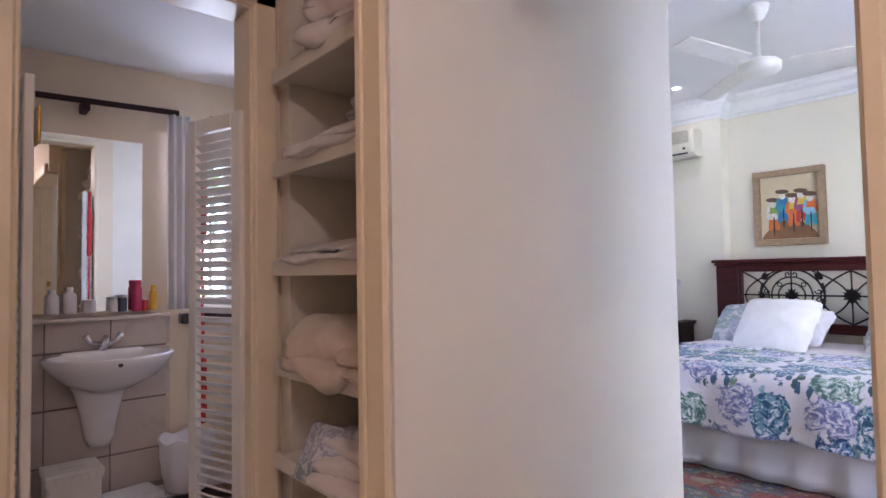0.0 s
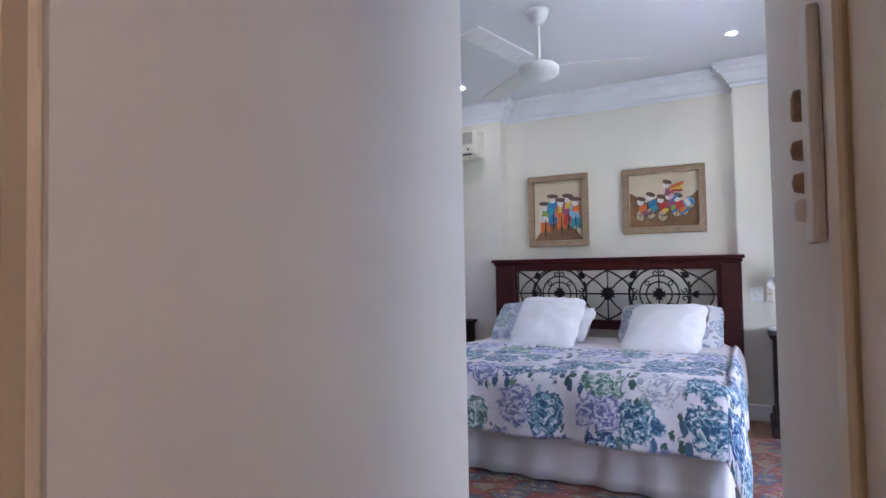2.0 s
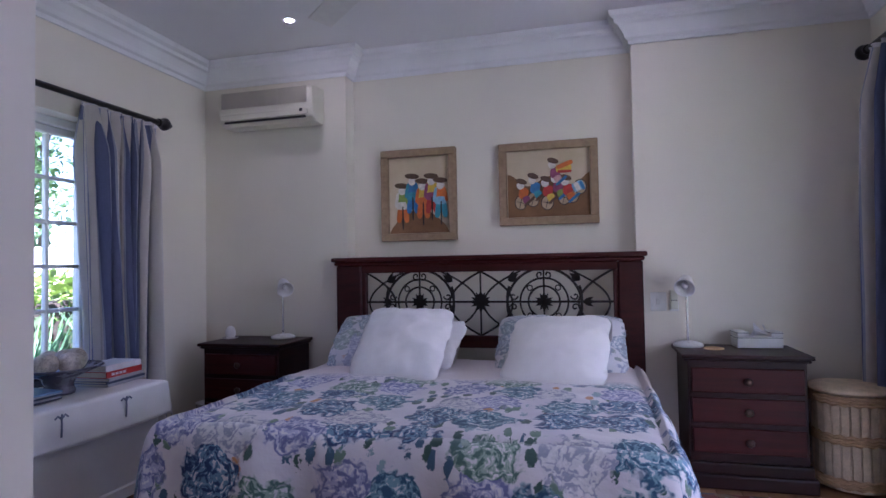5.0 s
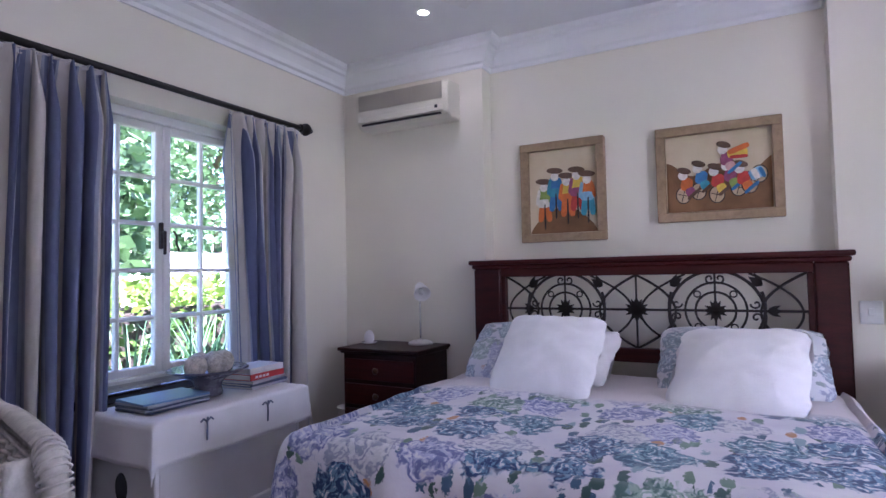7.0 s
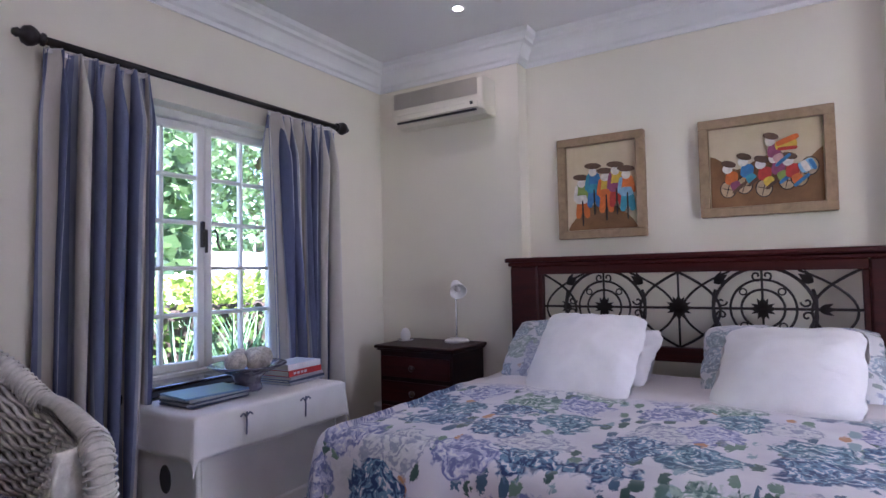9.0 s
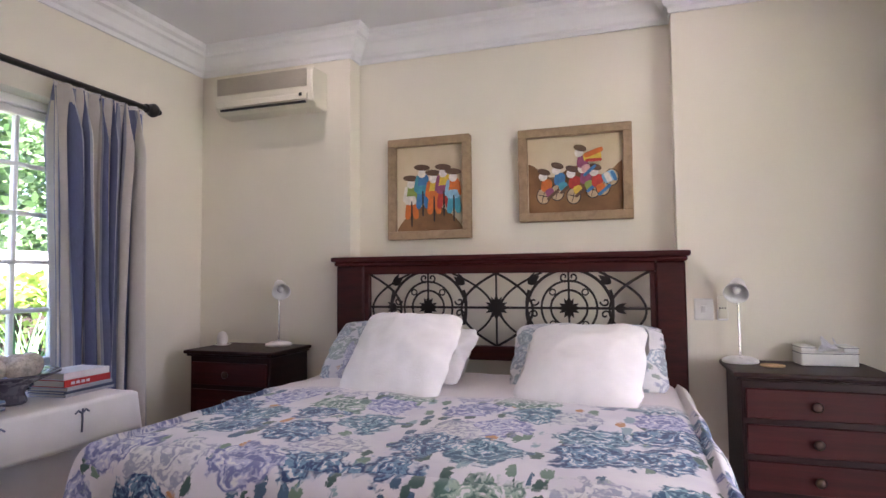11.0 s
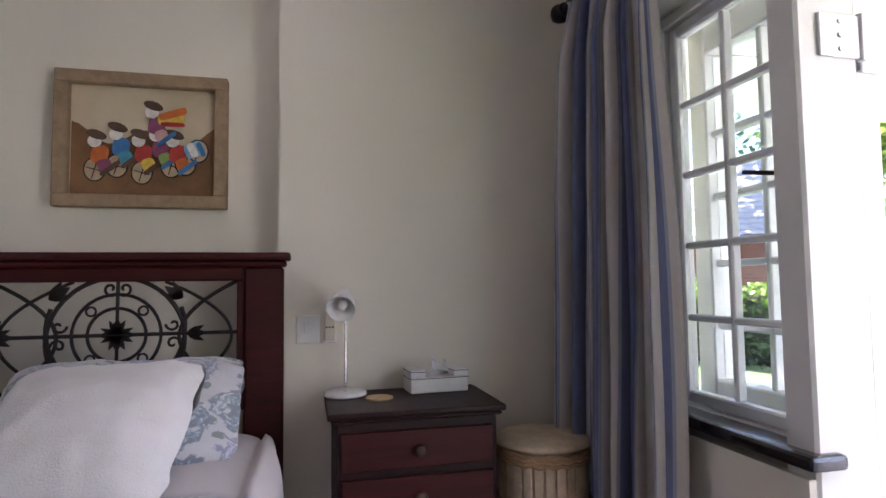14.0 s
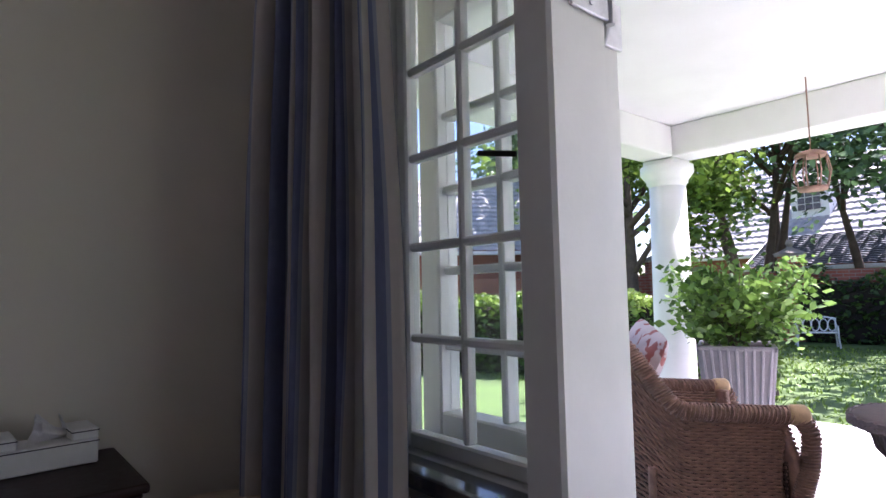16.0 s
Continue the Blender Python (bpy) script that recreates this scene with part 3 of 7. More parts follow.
structure("door_frame_bathroom", b, GLOSSCREAM, "cream gloss painted bathroom door casing")


def casement_window(name, x0, x1, z0, z1, y, cols, rows, sill, label, face):
    """A painted timber window of cols casements, each 2 panes wide; face: 1 looks into the room towards -y."""
    w = thing(name, ((x0 + x1) / 2, y, z0), label, "window", kind="structure")
    fr = B()
    t = 0.045
    box(fr, (x0, y - 0.04, z0), (x1, y + 0.04, z0 + t), 0.005), box(fr, (x0, y - 0.04, z1 - t), (x1, y + 0.04, z1), 0.005)
    box(fr, (x0, y - 0.04, z0 + t), (x0 + t, y + 0.04, z1 - t), 0.005), box(fr, (x1 - t, y - 0.04, z0 + t), (x1, y + 0.04, z1 - t), 0.005)
    part("window_frame", fr, WHITEWOOD, w)
    span = (x1 - x0 - 2 * t) / cols
    for c in range(cols):
        a, e = x0 + t + c * span + 0.003, x0 + t + (c + 1) * span - 0.003
        q, r = z0 + t + 0.003, z1 - t - 0.003
        s = 0.042
        sash = B()
        box(sash, (a, y - 0.022, q), (a + s, y + 0.022, r), 0.006), box(sash, (e - s, y - 0.022, q), (e, y + 0.022, r), 0.006)
        box(sash, (a + s, y - 0.022, q), (e - s, y + 0.022, q + s), 0.006), box(sash, (a + s, y - 0.022, r - s), (e - s, y + 0.022, r), 0.006)
        sash_ob = part("casement", sash, WHITEWOOD, w)
        mx = (a + e) / 2
        part("glazing_bar", box(B(), (mx - 0.011, y - 0.018, q + s), (mx + 0.011, y + 0.018, r - s), 0.006), WHITEWOOD, sash_ob)
        for k in range(1, rows):
            zz = q + s + (r - q - 2 * s) * k / rows
            part("glazing_bar", box(B(), (a + s, y - 0.017, zz - 0.011), (e - s, y + 0.017, zz + 0.011), 0.006), WHITEWOOD, sash_ob)
        for k in range(rows):
            for xa, xb in ((a + s, mx), (mx, e - s)):
                za, zb = q + s + (r - q - 2 * s) * k / rows, q + s + (r - q - 2 * s) * (k + 1) / rows
                pane = part("pane", box(B(), (xa, y - 0.002, za), (xb, y + 0.002, zb)), GLASS, sash_ob)
                pane.visible_shadow = False
    return w


north_window = casement_window("window_1", W0, W1, WZ0, WZ1, 3.27, 2, 5, True, "white painted two-leaf cottage window, closed", 1)
handle = B()
CW = (W0 + W1) / 2
box(handle, (CW - 0.03, 3.225, 1.30), (CW - 0.013, 3.25, 1.44), 0.004), box(handle, (CW - 0.028, 3.205, 1.38), (CW - 0.015, 3.232, 1.395), 0.004), box(handle, (CW - 0.03, 3.20, 1.27), (CW - 0.013, 3.212, 1.395), 0.004)
part("catch", handle, IRON, north_window, "black iron window catch")
handle = B()
tube(handle, [(CW + 0.05, 3.235, 1.40), (CW + 0.055, 3.215, 1.37), (CW + 0.05, 3.21, 1.33), (CW + 0.065, 3.205, 1.29)], 0.006)
part("catch", handle, IRON, north_window, "black iron window catch")
structure("window_sill_north", box(B(), (W0 - 0.04, 3.04, 0.585), (W1 + 0.04, 3.235, 0.635), 0.012, 2), BLACKSILL, "dark polished inner window sill")
south_window = casement_window("window_2", V0, V1, 0.635, 2.035, -1.262, 1, 5, True, "white painted single casement beside the garden door", 1)
stay = B()
box(stay, (3.56, -1.225, 1.385), (3.68, -1.215, 1.398), 0.003, 1, Matrix.Translation((3.6, -1.18, 1.39)) @ pose(0, 0, 0, 0, -12, 0) @ Matrix.Translation((-3.6, 1.18, -1.39)))
part("stay", stay, IRON, south_window, "black iron casement stay")
structure("window_sill_south", box(B(), (3.378, -1.215, 0.645), (4.14, -1.112, 0.683), 0.012, 2), BLACKSILL, "dark polished inner window sill")
b = B()
box(b, (3.402, -1.335, 0), (3.498, -1.15, 2.10), 0.008), box(b, (D0, -1.352, 2.06), (3.402, -1.12, 2.11), 0.006), box(b, (D0, -1.352, 0), (D0 + 0.06, -1.12, 2.06), 0.006), box(b, (3.498, -1.31, 2.037), (V1, -1.132, 2.098), 0.004)
structure("door_frame_garden", b, WHITEWOOD, "white painted timber frame of the garden door")

# ---- brown door leaf folded back against the lobby wall ----
DOORBROWN = wood("brown_varnished_door", (0.20, 0.105, 0.055), (0.34, 0.19, 0.11), 0.5, (6, 6, 0.7), coat=0.1)
brown_leaf = thing("door_2", (0.13, -0.45, 0.0), "brown varnished passage door, folded open against the wall", "door", kind="structure")
b = B()
for y0, y1 in ((-0.125, -0.0215), (-0.86, -0.76)):
    box(b, (0.112, y0, 0.012), (0.150, y1, 2.04), 0.004)
for z0, z1 in ((0.012, 0.22), (0.92, 1.05), (1.93, 2.04)):
    box(b, (0.112, -0.76, z0), (0.150, -0.125, z1), 0.003)
part("leaf_frame", b, DOORBROWN, brown_leaf)
for z0, z1 in ((0.22, 0.92), (1.05, 1.93)):
    part("door_panel", box(B(), (0.124, -0.76, z0), (0.142, -0.125, z1), 0.004), DOORBROWN, brown_leaf)
part("latch_plate", box(B(), (0.122, -0.0215, 1.0), (0.142, -0.0205, 1.18), 0.0004), BRASS, brown_leaf, "worn brass latch plate")

# ---- garden door leaf, folded back outside ----
leaf = thing("door_1", (3.475, -1.45, 0.0), "white glazed garden door leaf, folded open outside", "door", kind="structure")
b = B()
LY0, LY1, LX0, LX1 = -1.49, -1.41, 3.475, 4.155
box(b, (LX0, LY0, 0.0), (LX0 + 0.10, LY1, 2.05), 0.006), box(b, (LX1 - 0.09, LY0, 0.0), (LX1, LY1, 2.05), 0.006)
box(b, (LX0 + 0.10, LY0, 1.93), (LX1 - 0.09, LY1, 2.05), 0.006), box(b, (LX0 + 0.10, LY0, 0.0), (LX1 - 0.09, LY1, 0.20), 0.006), box(b, (LX0 + 0.10, LY0, 0.66), (LX1 - 0.09, LY1, 0.74), 0.006)
part("leaf_frame", b, WHITEWOOD, leaf)
part("lower_panel", box(B(), (LX0 + 0.10, -1.465, 0.20), (LX1 - 0.09, -1.435, 0.66), 0.004), WHITEWOOD, leaf)
MXX = (LX0 + LX1 + 0.01) / 2
part("glazing_bar", box(B(), (MXX - 0.012, -1.475, 0.74), (MXX + 0.012, -1.425, 1.93), 0.005), WHITEWOOD, leaf)
zs = [0.74, 0.93, 1.155, 1.40, 1.63, 1.93]
for z in zs[1:-1]:
    part("glazing_bar", box(B(), (LX0 + 0.10, -1.473, z - 0.012), (LX1 - 0.09, -1.427, z + 0.012), 0.005), WHITEWOOD, leaf)
for za, zb in zip(zs, zs[1:]):
    for xa, xb in ((LX0 + 0.10, MXX), (MXX, LX1 - 0.09)):
        pane = part("pane", box(B(), (xa, -1.452, za), (xb, -1.448, zb)), GLASS, leaf)
        pane.visible_shadow = False
for z in (1.70, 0.22):
    b = B()
    box(b, (0.0, -0.004, -0.055), (0.115, 0.004, 0.055), 0.002, 1, place(3.398, -1.342, z, -50)), box(b, (3.463, -1.49, z - 0.055), (3.474, -1.408, z + 0.055), 0.002)
    box(b, (3.392, -1.335, z - 0.055), (3.401, -1.21, z + 0.055), 0.002)
    tube(b, [(3.395, -1.34, z - 0.06), (3.395, -1.34, z + 0.06)], 0.010, 10)
    hinge = part("hinge", b, STEEL, leaf, "broad galvanised steel hinge")
    for dz in (-0.035, 0.0, 0.035):
        part("screw", lathe(B(), [(0, 0.004), (0.006, 0.003), (0.007, 0.0)], m=pose(3.391, -1.27, z + dz, 0, -90, 0), segs=8), STEEL, hinge)

# ---- bed ----
BX0, BX1, BY0, BY1, BT = 2.79, 4.47, 0.17, 1.93, 0.555
bed = thing("bed", (3.6, 1.07, 0.0), "king-size bed with carved mahogany headboard and floral duvet", "bed")
b = B()
box(b, (BX0 + 0.06, BY0 + 0.03, 0.05), (BX1, BY1 - 0.03, 0.30), 0.01)
part("base", b, LINEN, bed)
part("mattress", box(B(), (BX0 + 0.02, BY0 + 0.01, 0.30), (BX1, BY1 - 0.01, BT - 0.02), 0.05, 3), LINEN, bed, "white mattress under the duvet", True)


def skirt(u, v):
    per = [(BX1, BY0), (BX0 + 0.03, BY0), (BX0 + 0.03, BY1), (BX1, BY1)]
    lens = [BX1 - BX0 - 0.03, BY1 - BY0, BX1 - BX0 - 0.03]
    s = u * sum(lens)
    for k, ln in enumerate(lens):
        if s <= ln or k == 2:
            f = min(1, s / ln)
            p = Vector((per[k][0] + (per[k + 1][0] - per[k][0]) * f, per[k][1] + (per[k + 1][1] - per[k][1]) * f, 0))
            nrm = Vector(((0, -1, 0), (-1, 0, 0), (0, 1, 0))[k])
            break
        s -= ln
    w = 0.012 * math.sin(u * 150) * v + 0.02 * v * noise.noise(Vector((u * 25, 0, 3)))
    return p + nrm * (w + 0.01) + Vector((0, 0, 0.36 - 0.345 * v))


part("valance", thicken(sheet(B(), 220, 6, skirt), 0.004), LINEN, bed, "pale lilac-white gathered bed skirt", True)
DROPF, DROPS = 0.37, 0.36


def duvet(u, v):
    ls, lt = BX1 - 0.03 - BX0 + DROPF, BY1 - BY0 + 2 * DROPS
    s, t = u * ls, v * lt - DROPS
    ds = max(0.0, s - (BX1 - 0.03 - BX0))
    dt = max(0.0, -t, t - (BY1 - BY0))
    x = BX1 - 0.03 - min(s, BX1 - 0.03 - BX0)
    y = BY0 + min(max(t, 0), BY1 - BY0)
    side = -1 if t < 0 else 1
    d = math.hypot(ds, dt) if ds and dt else max(ds, dt)
    soft = 0.07
    drop = d - soft * (1 - math.exp(-d / soft)) * 0.75
    out = soft * (1 - math.exp(-d / soft)) * 0.75 + (0.10 if ds else 0.03) * d
    if ds:
        x -= out * (ds / max(d, 1e-6))
    if dt:
        y += side * out * (dt / max(d, 1e-6))
    puff = 0.020 * noise.noise(Vector((x * 2.3, y * 2.3, 1.0))) + 0.008 * noise.noise(Vector((x * 7, y * 7, 2.0)))
    edge = min(1.0, (s + 0.05) / 0.2)
    z = BT + (0.03 + puff) * edge - drop
    if ds or dt:
        fold = 0.035 * min(1, d / 0.15) * noise.noise(Vector((x * 5 if dt else 0.3, y * 5 if ds else 0.7, 5.0)))
        x += -fold if ds else 0
        y += side * fold if dt else 0
    else:
        rim = max(0, 1 - min(s + 9, BX1 - 0.03 - BX0 - s, t, BY1 - BY0 - t) / 0.10)
        z -= 0.03 * rim * rim
    if t < 0 and ds > 0:
        z -= 0.10 * min(1, ds / 0.2) * min(1, -t / 0.2)
    return Vector((x, y, z))


LS, LT = BX1 - 0.03 - BX0 + DROPF, BY1 - BY0 + 2 * DROPS
part("duvet", thicken(sheet(B(), 110, 130, duvet, lambda u, v: (u * LS / 2.0 * 2.0, v * LT)), 0.012), FLORAL, bed, "white duvet printed with blue and lilac roses", True)
# headboard
hb = part("headboard", box(B(), (4.51, 0.245, 1.115), (4.565, 1.86, 1.165), 0.004), MAHOGH, bed, "dark red-brown mahogany headboard")
for y0, y1 in ((1.86, 2.035), (0.105, 0.245)):
    part("bed_post", box(B(), (4.50, y0, 0.0), (4.57, y1, 1.165), 0.008), MAHOG, hb)
part("cap", box(box(B(), (4.47, 0.08, 1.19), (4.61, 2.06, 1.218), 0.010, 2), (4.485, 0.095, 1.165), (4.59, 2.045, 1.19), 0.008), MAHOGH, hb)
part("bottom_rail", box(B(), (4.51, 0.245, 0.64), (4.565, 1.86, 0.715), 0.004), MAHOGH, hb)
for y0, y1 in ((1.832, 1.86), (0.245, 0.272)):
    part("inner_stile", box(B(), (4.515, y0, 0.715), (4.56, y1, 1.115), 0.004), MAHOG, hb)
IX, IZ, IC = 4.537, 0.925, 1.07
CI = (1.468, 0.678)


def scroll(y, z, r, turn, hand):
    return [(IX, y + hand * r * (1 - k / 22) * math.cos(radians(turn + k * 18)), z + r * (1 - k / 22) * math.sin(radians(turn + k * 18))) for k in range(20)]


def petal(bm, y, z, ang, ln, wd):
    """One iron leaf, a flattened lens with thickness, pointing along ang."""
    d, n = (math.cos(radians(ang)), math.sin(radians(ang))), (-math.sin(radians(ang)), math.cos(radians(ang)))
    lobes = []
    for sx in (-0.006, 0.006):
        row = [bm.verts.new((IX + sx, y + d[0] * ln * f + n[0] * wd * w, z + d[1] * ln * f + n[1] * wd * w)) for f, w in ((0, 0.12), (0.25, 0.45), (0.5, 0.5), (0.75, 0.28), (1, 0), (0.75, -0.28), (0.5, -0.5), (0.25, -0.45), (0, -0.12))]
        lobes.append(row)
    bm.faces.new(lobes[0]), bm.faces.new(lobes[1][::-1])
    for i in range(9):
        j = (i + 1) % 9
        bm.faces.new((lobes[0][j], lobes[0][i], lobes[1][i], lobes[1][j]))


def tulip(bm, y, z, ang, k=1.0):
    for da, ln, wd in ((0, 0.075, 0.035), (26, 0.072, 0.024), (-26, 0.072, 0.024)):
        petal(bm, y, z, ang + da, ln * k, wd * k)


part("iron_bar", tube(B(), [(IX, 0.272, IZ), (IX, 1.832, IZ)], 0.007), IRON, hb, "black wrought-iron bar")
for y in (IC, *CI):
    part("iron_bar", tube(B(), [(IX, y, 0.715), (IX, y, 1.115)], 0.006), IRON, hb, "black wrought-iron bar")
for y in CI:
    for r in (0.095, 0.145):
        part("iron_ring", tube(B(), ring_of(y, IZ, r, IX)[:-1], 0.006, closed=True), IRON, hb, "black wrought-iron ring")
    part("iron_arc", tube(B(), ring_of(y, IZ - 0.02, 0.225, IX, -20, 200), 0.008), IRON, hb)
    part("iron_arc", tube(B(), ring_of(y, IZ + 0.02, 0.225, IX, 160, 380), 0.008), IRON, hb)
    for a in range(45, 360, 90):
        part("iron_ring", tube(B(), ring_of(y + 0.12 * math.cos(radians(a)), IZ + 0.12 * math.sin(radians(a)), 0.016, IX, n=12)[:-1], 0.004, closed=True), IRON, hb)
    for a in (0, 90, 180, 270):
        b = B()
        tulip(b, y, IZ, a, 0.80)
        part("iron_flower", b, IRON, hb, "wrought-iron tulip")
    for hand in (1, -1):
        for dz, turn in ((0.165, 250), (-0.165, 110)):
            part("iron_scroll", tube(B(), scroll(y + hand * 0.022, IZ + dz, 0.026, turn, hand), 0.005), IRON, hb)
        for dz in (0.035, -0.035):
            part("iron_scroll", tube(B(), scroll(y + hand * 0.185, IZ + dz, 0.026, 0 if dz < 0 else 180, hand), 0.005), IRON, hb)
for y, k in ((IC, 1.0), (1.832, 0.0), (0.272, 0.0)):
    for hand in ((1, -1) if k else ((1,) if y < 1 else (-1,))):
        cy = y + hand * 0.245 - hand * 0.41
        part("iron_arc", tube(B(), [(IX, y + hand * (0.20 - 0.20 * (2 * i / 24 - 1) ** 2), 0.715 + 0.40 * i / 24) for i in range(25)], 0.007), IRON, hb)
        part("iron_arc", tube(B(), [(IX, y + hand * (0.02 + 0.23 * (2 * i / 24 - 1) ** 2), 0.715 + 0.40 * i / 24) for i in range(25)], 0.006), IRON, hb)
for a in (0, 90, 180, 270):
    b = B()
    tulip(b, IC, IZ, a, 0.92)
    part("iron_flower", b, IRON, hb, "wrought-iron tulip")
for y, hand in ((CI[0] + 0.215, -1), (CI[0] - 0.215, 1), (CI[1] + 0.215, -1), (CI[1] - 0.215, 1)):
    for up in (1, -1):
        b = B()
        tulip(b, y, IZ + up * 0.13, 90 - hand * 55 if up > 0 else -90 + hand * 55, 1.0)
        part("iron_flower", b, IRON, hb, "wrought-iron tulip")
for y in (1.66, 0.445):
    b = B()
    tulip(b, y, IZ, 0 if y > 1 else 180, 0.9)
    part("iron_flower", b, IRON, hb)


def cushion(name, w, h, t, m, material, label, category="pillow", lumps=0.02, seed=0.0):
    """A stuffed cushion, w across and h up, lying in the local x-y plane."""
    bm = B()

    def side(sgn):
        def f(u, v):
            a, c = 2 * u - 1, 2 * v - 1
            e = max(0.0, (1 - abs(a) ** 2.6) * (1 - abs(c) ** 2.6)) ** 0.62
            k = 1 - 0.05 * (1 - abs(a)) * abs(c) ** 2 * 2 - 0.0
            pull = 1 - 0.09 * (a * c) ** 4 - 0.03 * (a * c) ** 2
            x = a * w / 2 * (1 - 0.07 * (1 - c * c)) * pull
            y = c * h / 2 * (1 - 0.07 * (1 - a * a)) * pull
            nz = noise.noise(Vector((a * 2 + seed, c * 2, sgn * 3))) * lumps + noise.noise(Vector((a * 5 + seed, c * 5, sgn))) * lumps * 0.5
            return m @ Vector((x + nz, y + nz * 0.6, sgn * (t / 2 * e) + nz * e))
        return f

    uv = lambda u, v: (u * w + seed, v * h)
    sheet(bm, 26, 26, side(1), uv)
    s2 = B()
    sheet(s2, 26, 26, side(-1), uv)
    bmesh.ops.reverse_faces(s2, faces=s2.faces[:])
    merge(bm, s2)
    bmesh.ops.remove_doubles(bm, verts=bm.verts[:], dist=0.0005)
    return solo(name, bm, material, label, category, smooth=True)


def lean(x, y, z, tilt, turn=0, roll=0):
    """A cushion standing on its edge, its face towards -x, leaning back by tilt degrees."""
    return Matrix.Translation((x, y, z)) @ Euler((0, 0, radians(turn))).to_matrix().to_4x4() @ Euler((0, radians(-90 + tilt), 0)).to_matrix().to_4x4() @ Euler((0, 0, radians(-90 + roll))).to_matrix().to_4x4()


cushion("pillow", 0.70, 0.46, 0.14, lean(4.22, 1.58, 0.715, 52, 3), FLORALP, "floral pillow leaning on the headboard", seed=0.3)
cushion("pillow", 0.46, 0.40, 0.12, lean(4.13, 1.32, 0.715, 52, -6), LINEN, "plain white pillow behind a fluffy cushion", seed=2.3)
cushion("pillow", 0.74, 0.46, 0.14, lean(4.22, 0.57, 0.715, 52, 0), FLORALP, "floral pillow leaning on the headboard", seed=1.1)
cushion("throw_cushion", 0.52, 0.55, 0.17, lean(3.915, 1.38, 0.745, 50, 2, -3), FLUFF, "white fluffy square cushion propped on the bed", "cushion", 0.020, 5.1)
cushion("throw_cushion", 0.54, 0.51, 0.17, lean(3.915, 0.57, 0.725, 54, -10, 3), FLUFF, "white fluffy square cushion propped on the bed", "cushion", 0.020, 7.7)


# ---- bedside chests ----
def nightstand(x0, x1, y0, y1, h, label):
    t = thing("bedside_chest", ((x0 + x1) / 2, (y0 + y1) / 2, 0), label, "bedside chest", "bedside chests")
    body = B()
    box(body, (x0 + 0.03, y0 + 0.03, 0.13), (x1, y1 - 0.03, h - 0.035), 0.004)
    body_ob = part("body", body, DARKWOOD, t)
    part("top", box(box(B(), (x0, y0, h - 0.022), (x1, y1, h), 0.008, 2), (x0 + 0.012, y0 + 0.012, h - 0.036), (x1, y1 - 0.012, h - 0.022), 0.005), DARKWOOD, t)
    pl = B()
    box(pl, (x0 + 0.015, y0 + 0.015, 0.07), (x1, y1 - 0.015, 0.13), 0.01, 2), box(pl, (x0 + 0.0, y0 + 0.0, 0.0), (x1, y1, 0.075), 0.012, 2)
    part("plinth", pl, DARKWOOD, t)
    n, z0, z1 = 3, 0.165, h - 0.055
    step = (z1 - z0) / n
    for k in range(n):
        dr = part("drawer", box(B(), (x0 + 0.016, y0 + 0.045, z0 + k * step + 0.013), (x0 + 0.045, y1 - 0.045, z0 + (k + 1) * step - 0.013), 0.004), MAHOGH, t, "red-brown mahogany drawer front")
        kz = z0 + (k + 0.5) * step
        part("knob", lathe(B(), [(0.006, 0), (0.007, 0.012), (0.018, 0.02), (0.021, 0.028), (0.014, 0.036), (0, 0.038)], m=pose(x0 + 0.016, (y0 + y1) / 2, kz, 0, -90, 0), segs=14), BRONZE, dr, "round bronze knob", True)
    return t


nightstand(4.175, 4.60, -0.655, -0.045, 0.675, "three-drawer mahogany bedside chest beside the garden window")
nightstand(4.175, 4.60, 2.26, 2.86, 0.685, "dark mahogany bedside chest in the window corner")


def desk_lamp(x, y, z, aim):
    t = thing("desk_lamp", (x, y, z), "white enamel bedside lamp with chrome stem, unlit", "lamp", "bedside lamps")
    part("foot", lathe(B(), [(0, 0), (0.078, 0), (0.082, 0.006), (0.076, 0.016), (0.05, 0.026), (0.016, 0.03), (0, 0.031)], (x, y, z), 28), ENAMEL, t, "", True)
    a = Vector((math.cos(radians(aim)), math.sin(radians(aim)), 0))
    top = Vector((x, y, z + 0.30))
    pts = [Vector((x, y, z + 0.02 + 0.03 * i)) for i in range(10)] + [top + a * (0.03 * (1 - math.cos(k * 0.3))) + Vector((0, 0, 0.035 * math.sin(k * 0.3))) for k in range(1, 6)]
    part("stem", tube(B(), pts, 0.0065, 10), CHROME, t, "slim chrome stem", True)
    head = Vector(pts[-1]) + a * 0.012 + Vector((0, 0, 0.018))
    way = (a * 0.80 + Vector((0, 0, -0.45))).normalized()
    m = Matrix.Translation(head) @ way.to_track_quat("Z", "Y").to_matrix().to_4x4()
    sh = lathe(B(), [(0, -0.070), (0.020, -0.068), (0.030, -0.050), (0.037, -0.02), (0.048, 0.02), (0.056, 0.048), (0.053, 0.048), (0.045, 0.02), (0.034, -0.02), (0, -0.034)], m=m, segs=24)
    shade = part("shade", sh, ENAMEL, t, "white cone shade", True)
    part("bulb", lathe(B(), [(0.008, -0.02), (0.011, 0.0), (0.020, 0.018), (0.014, 0.034), (0, 0.038)], m=m, segs=14), CERAMIC, shade, "frosted bulb, off", True)
    return t


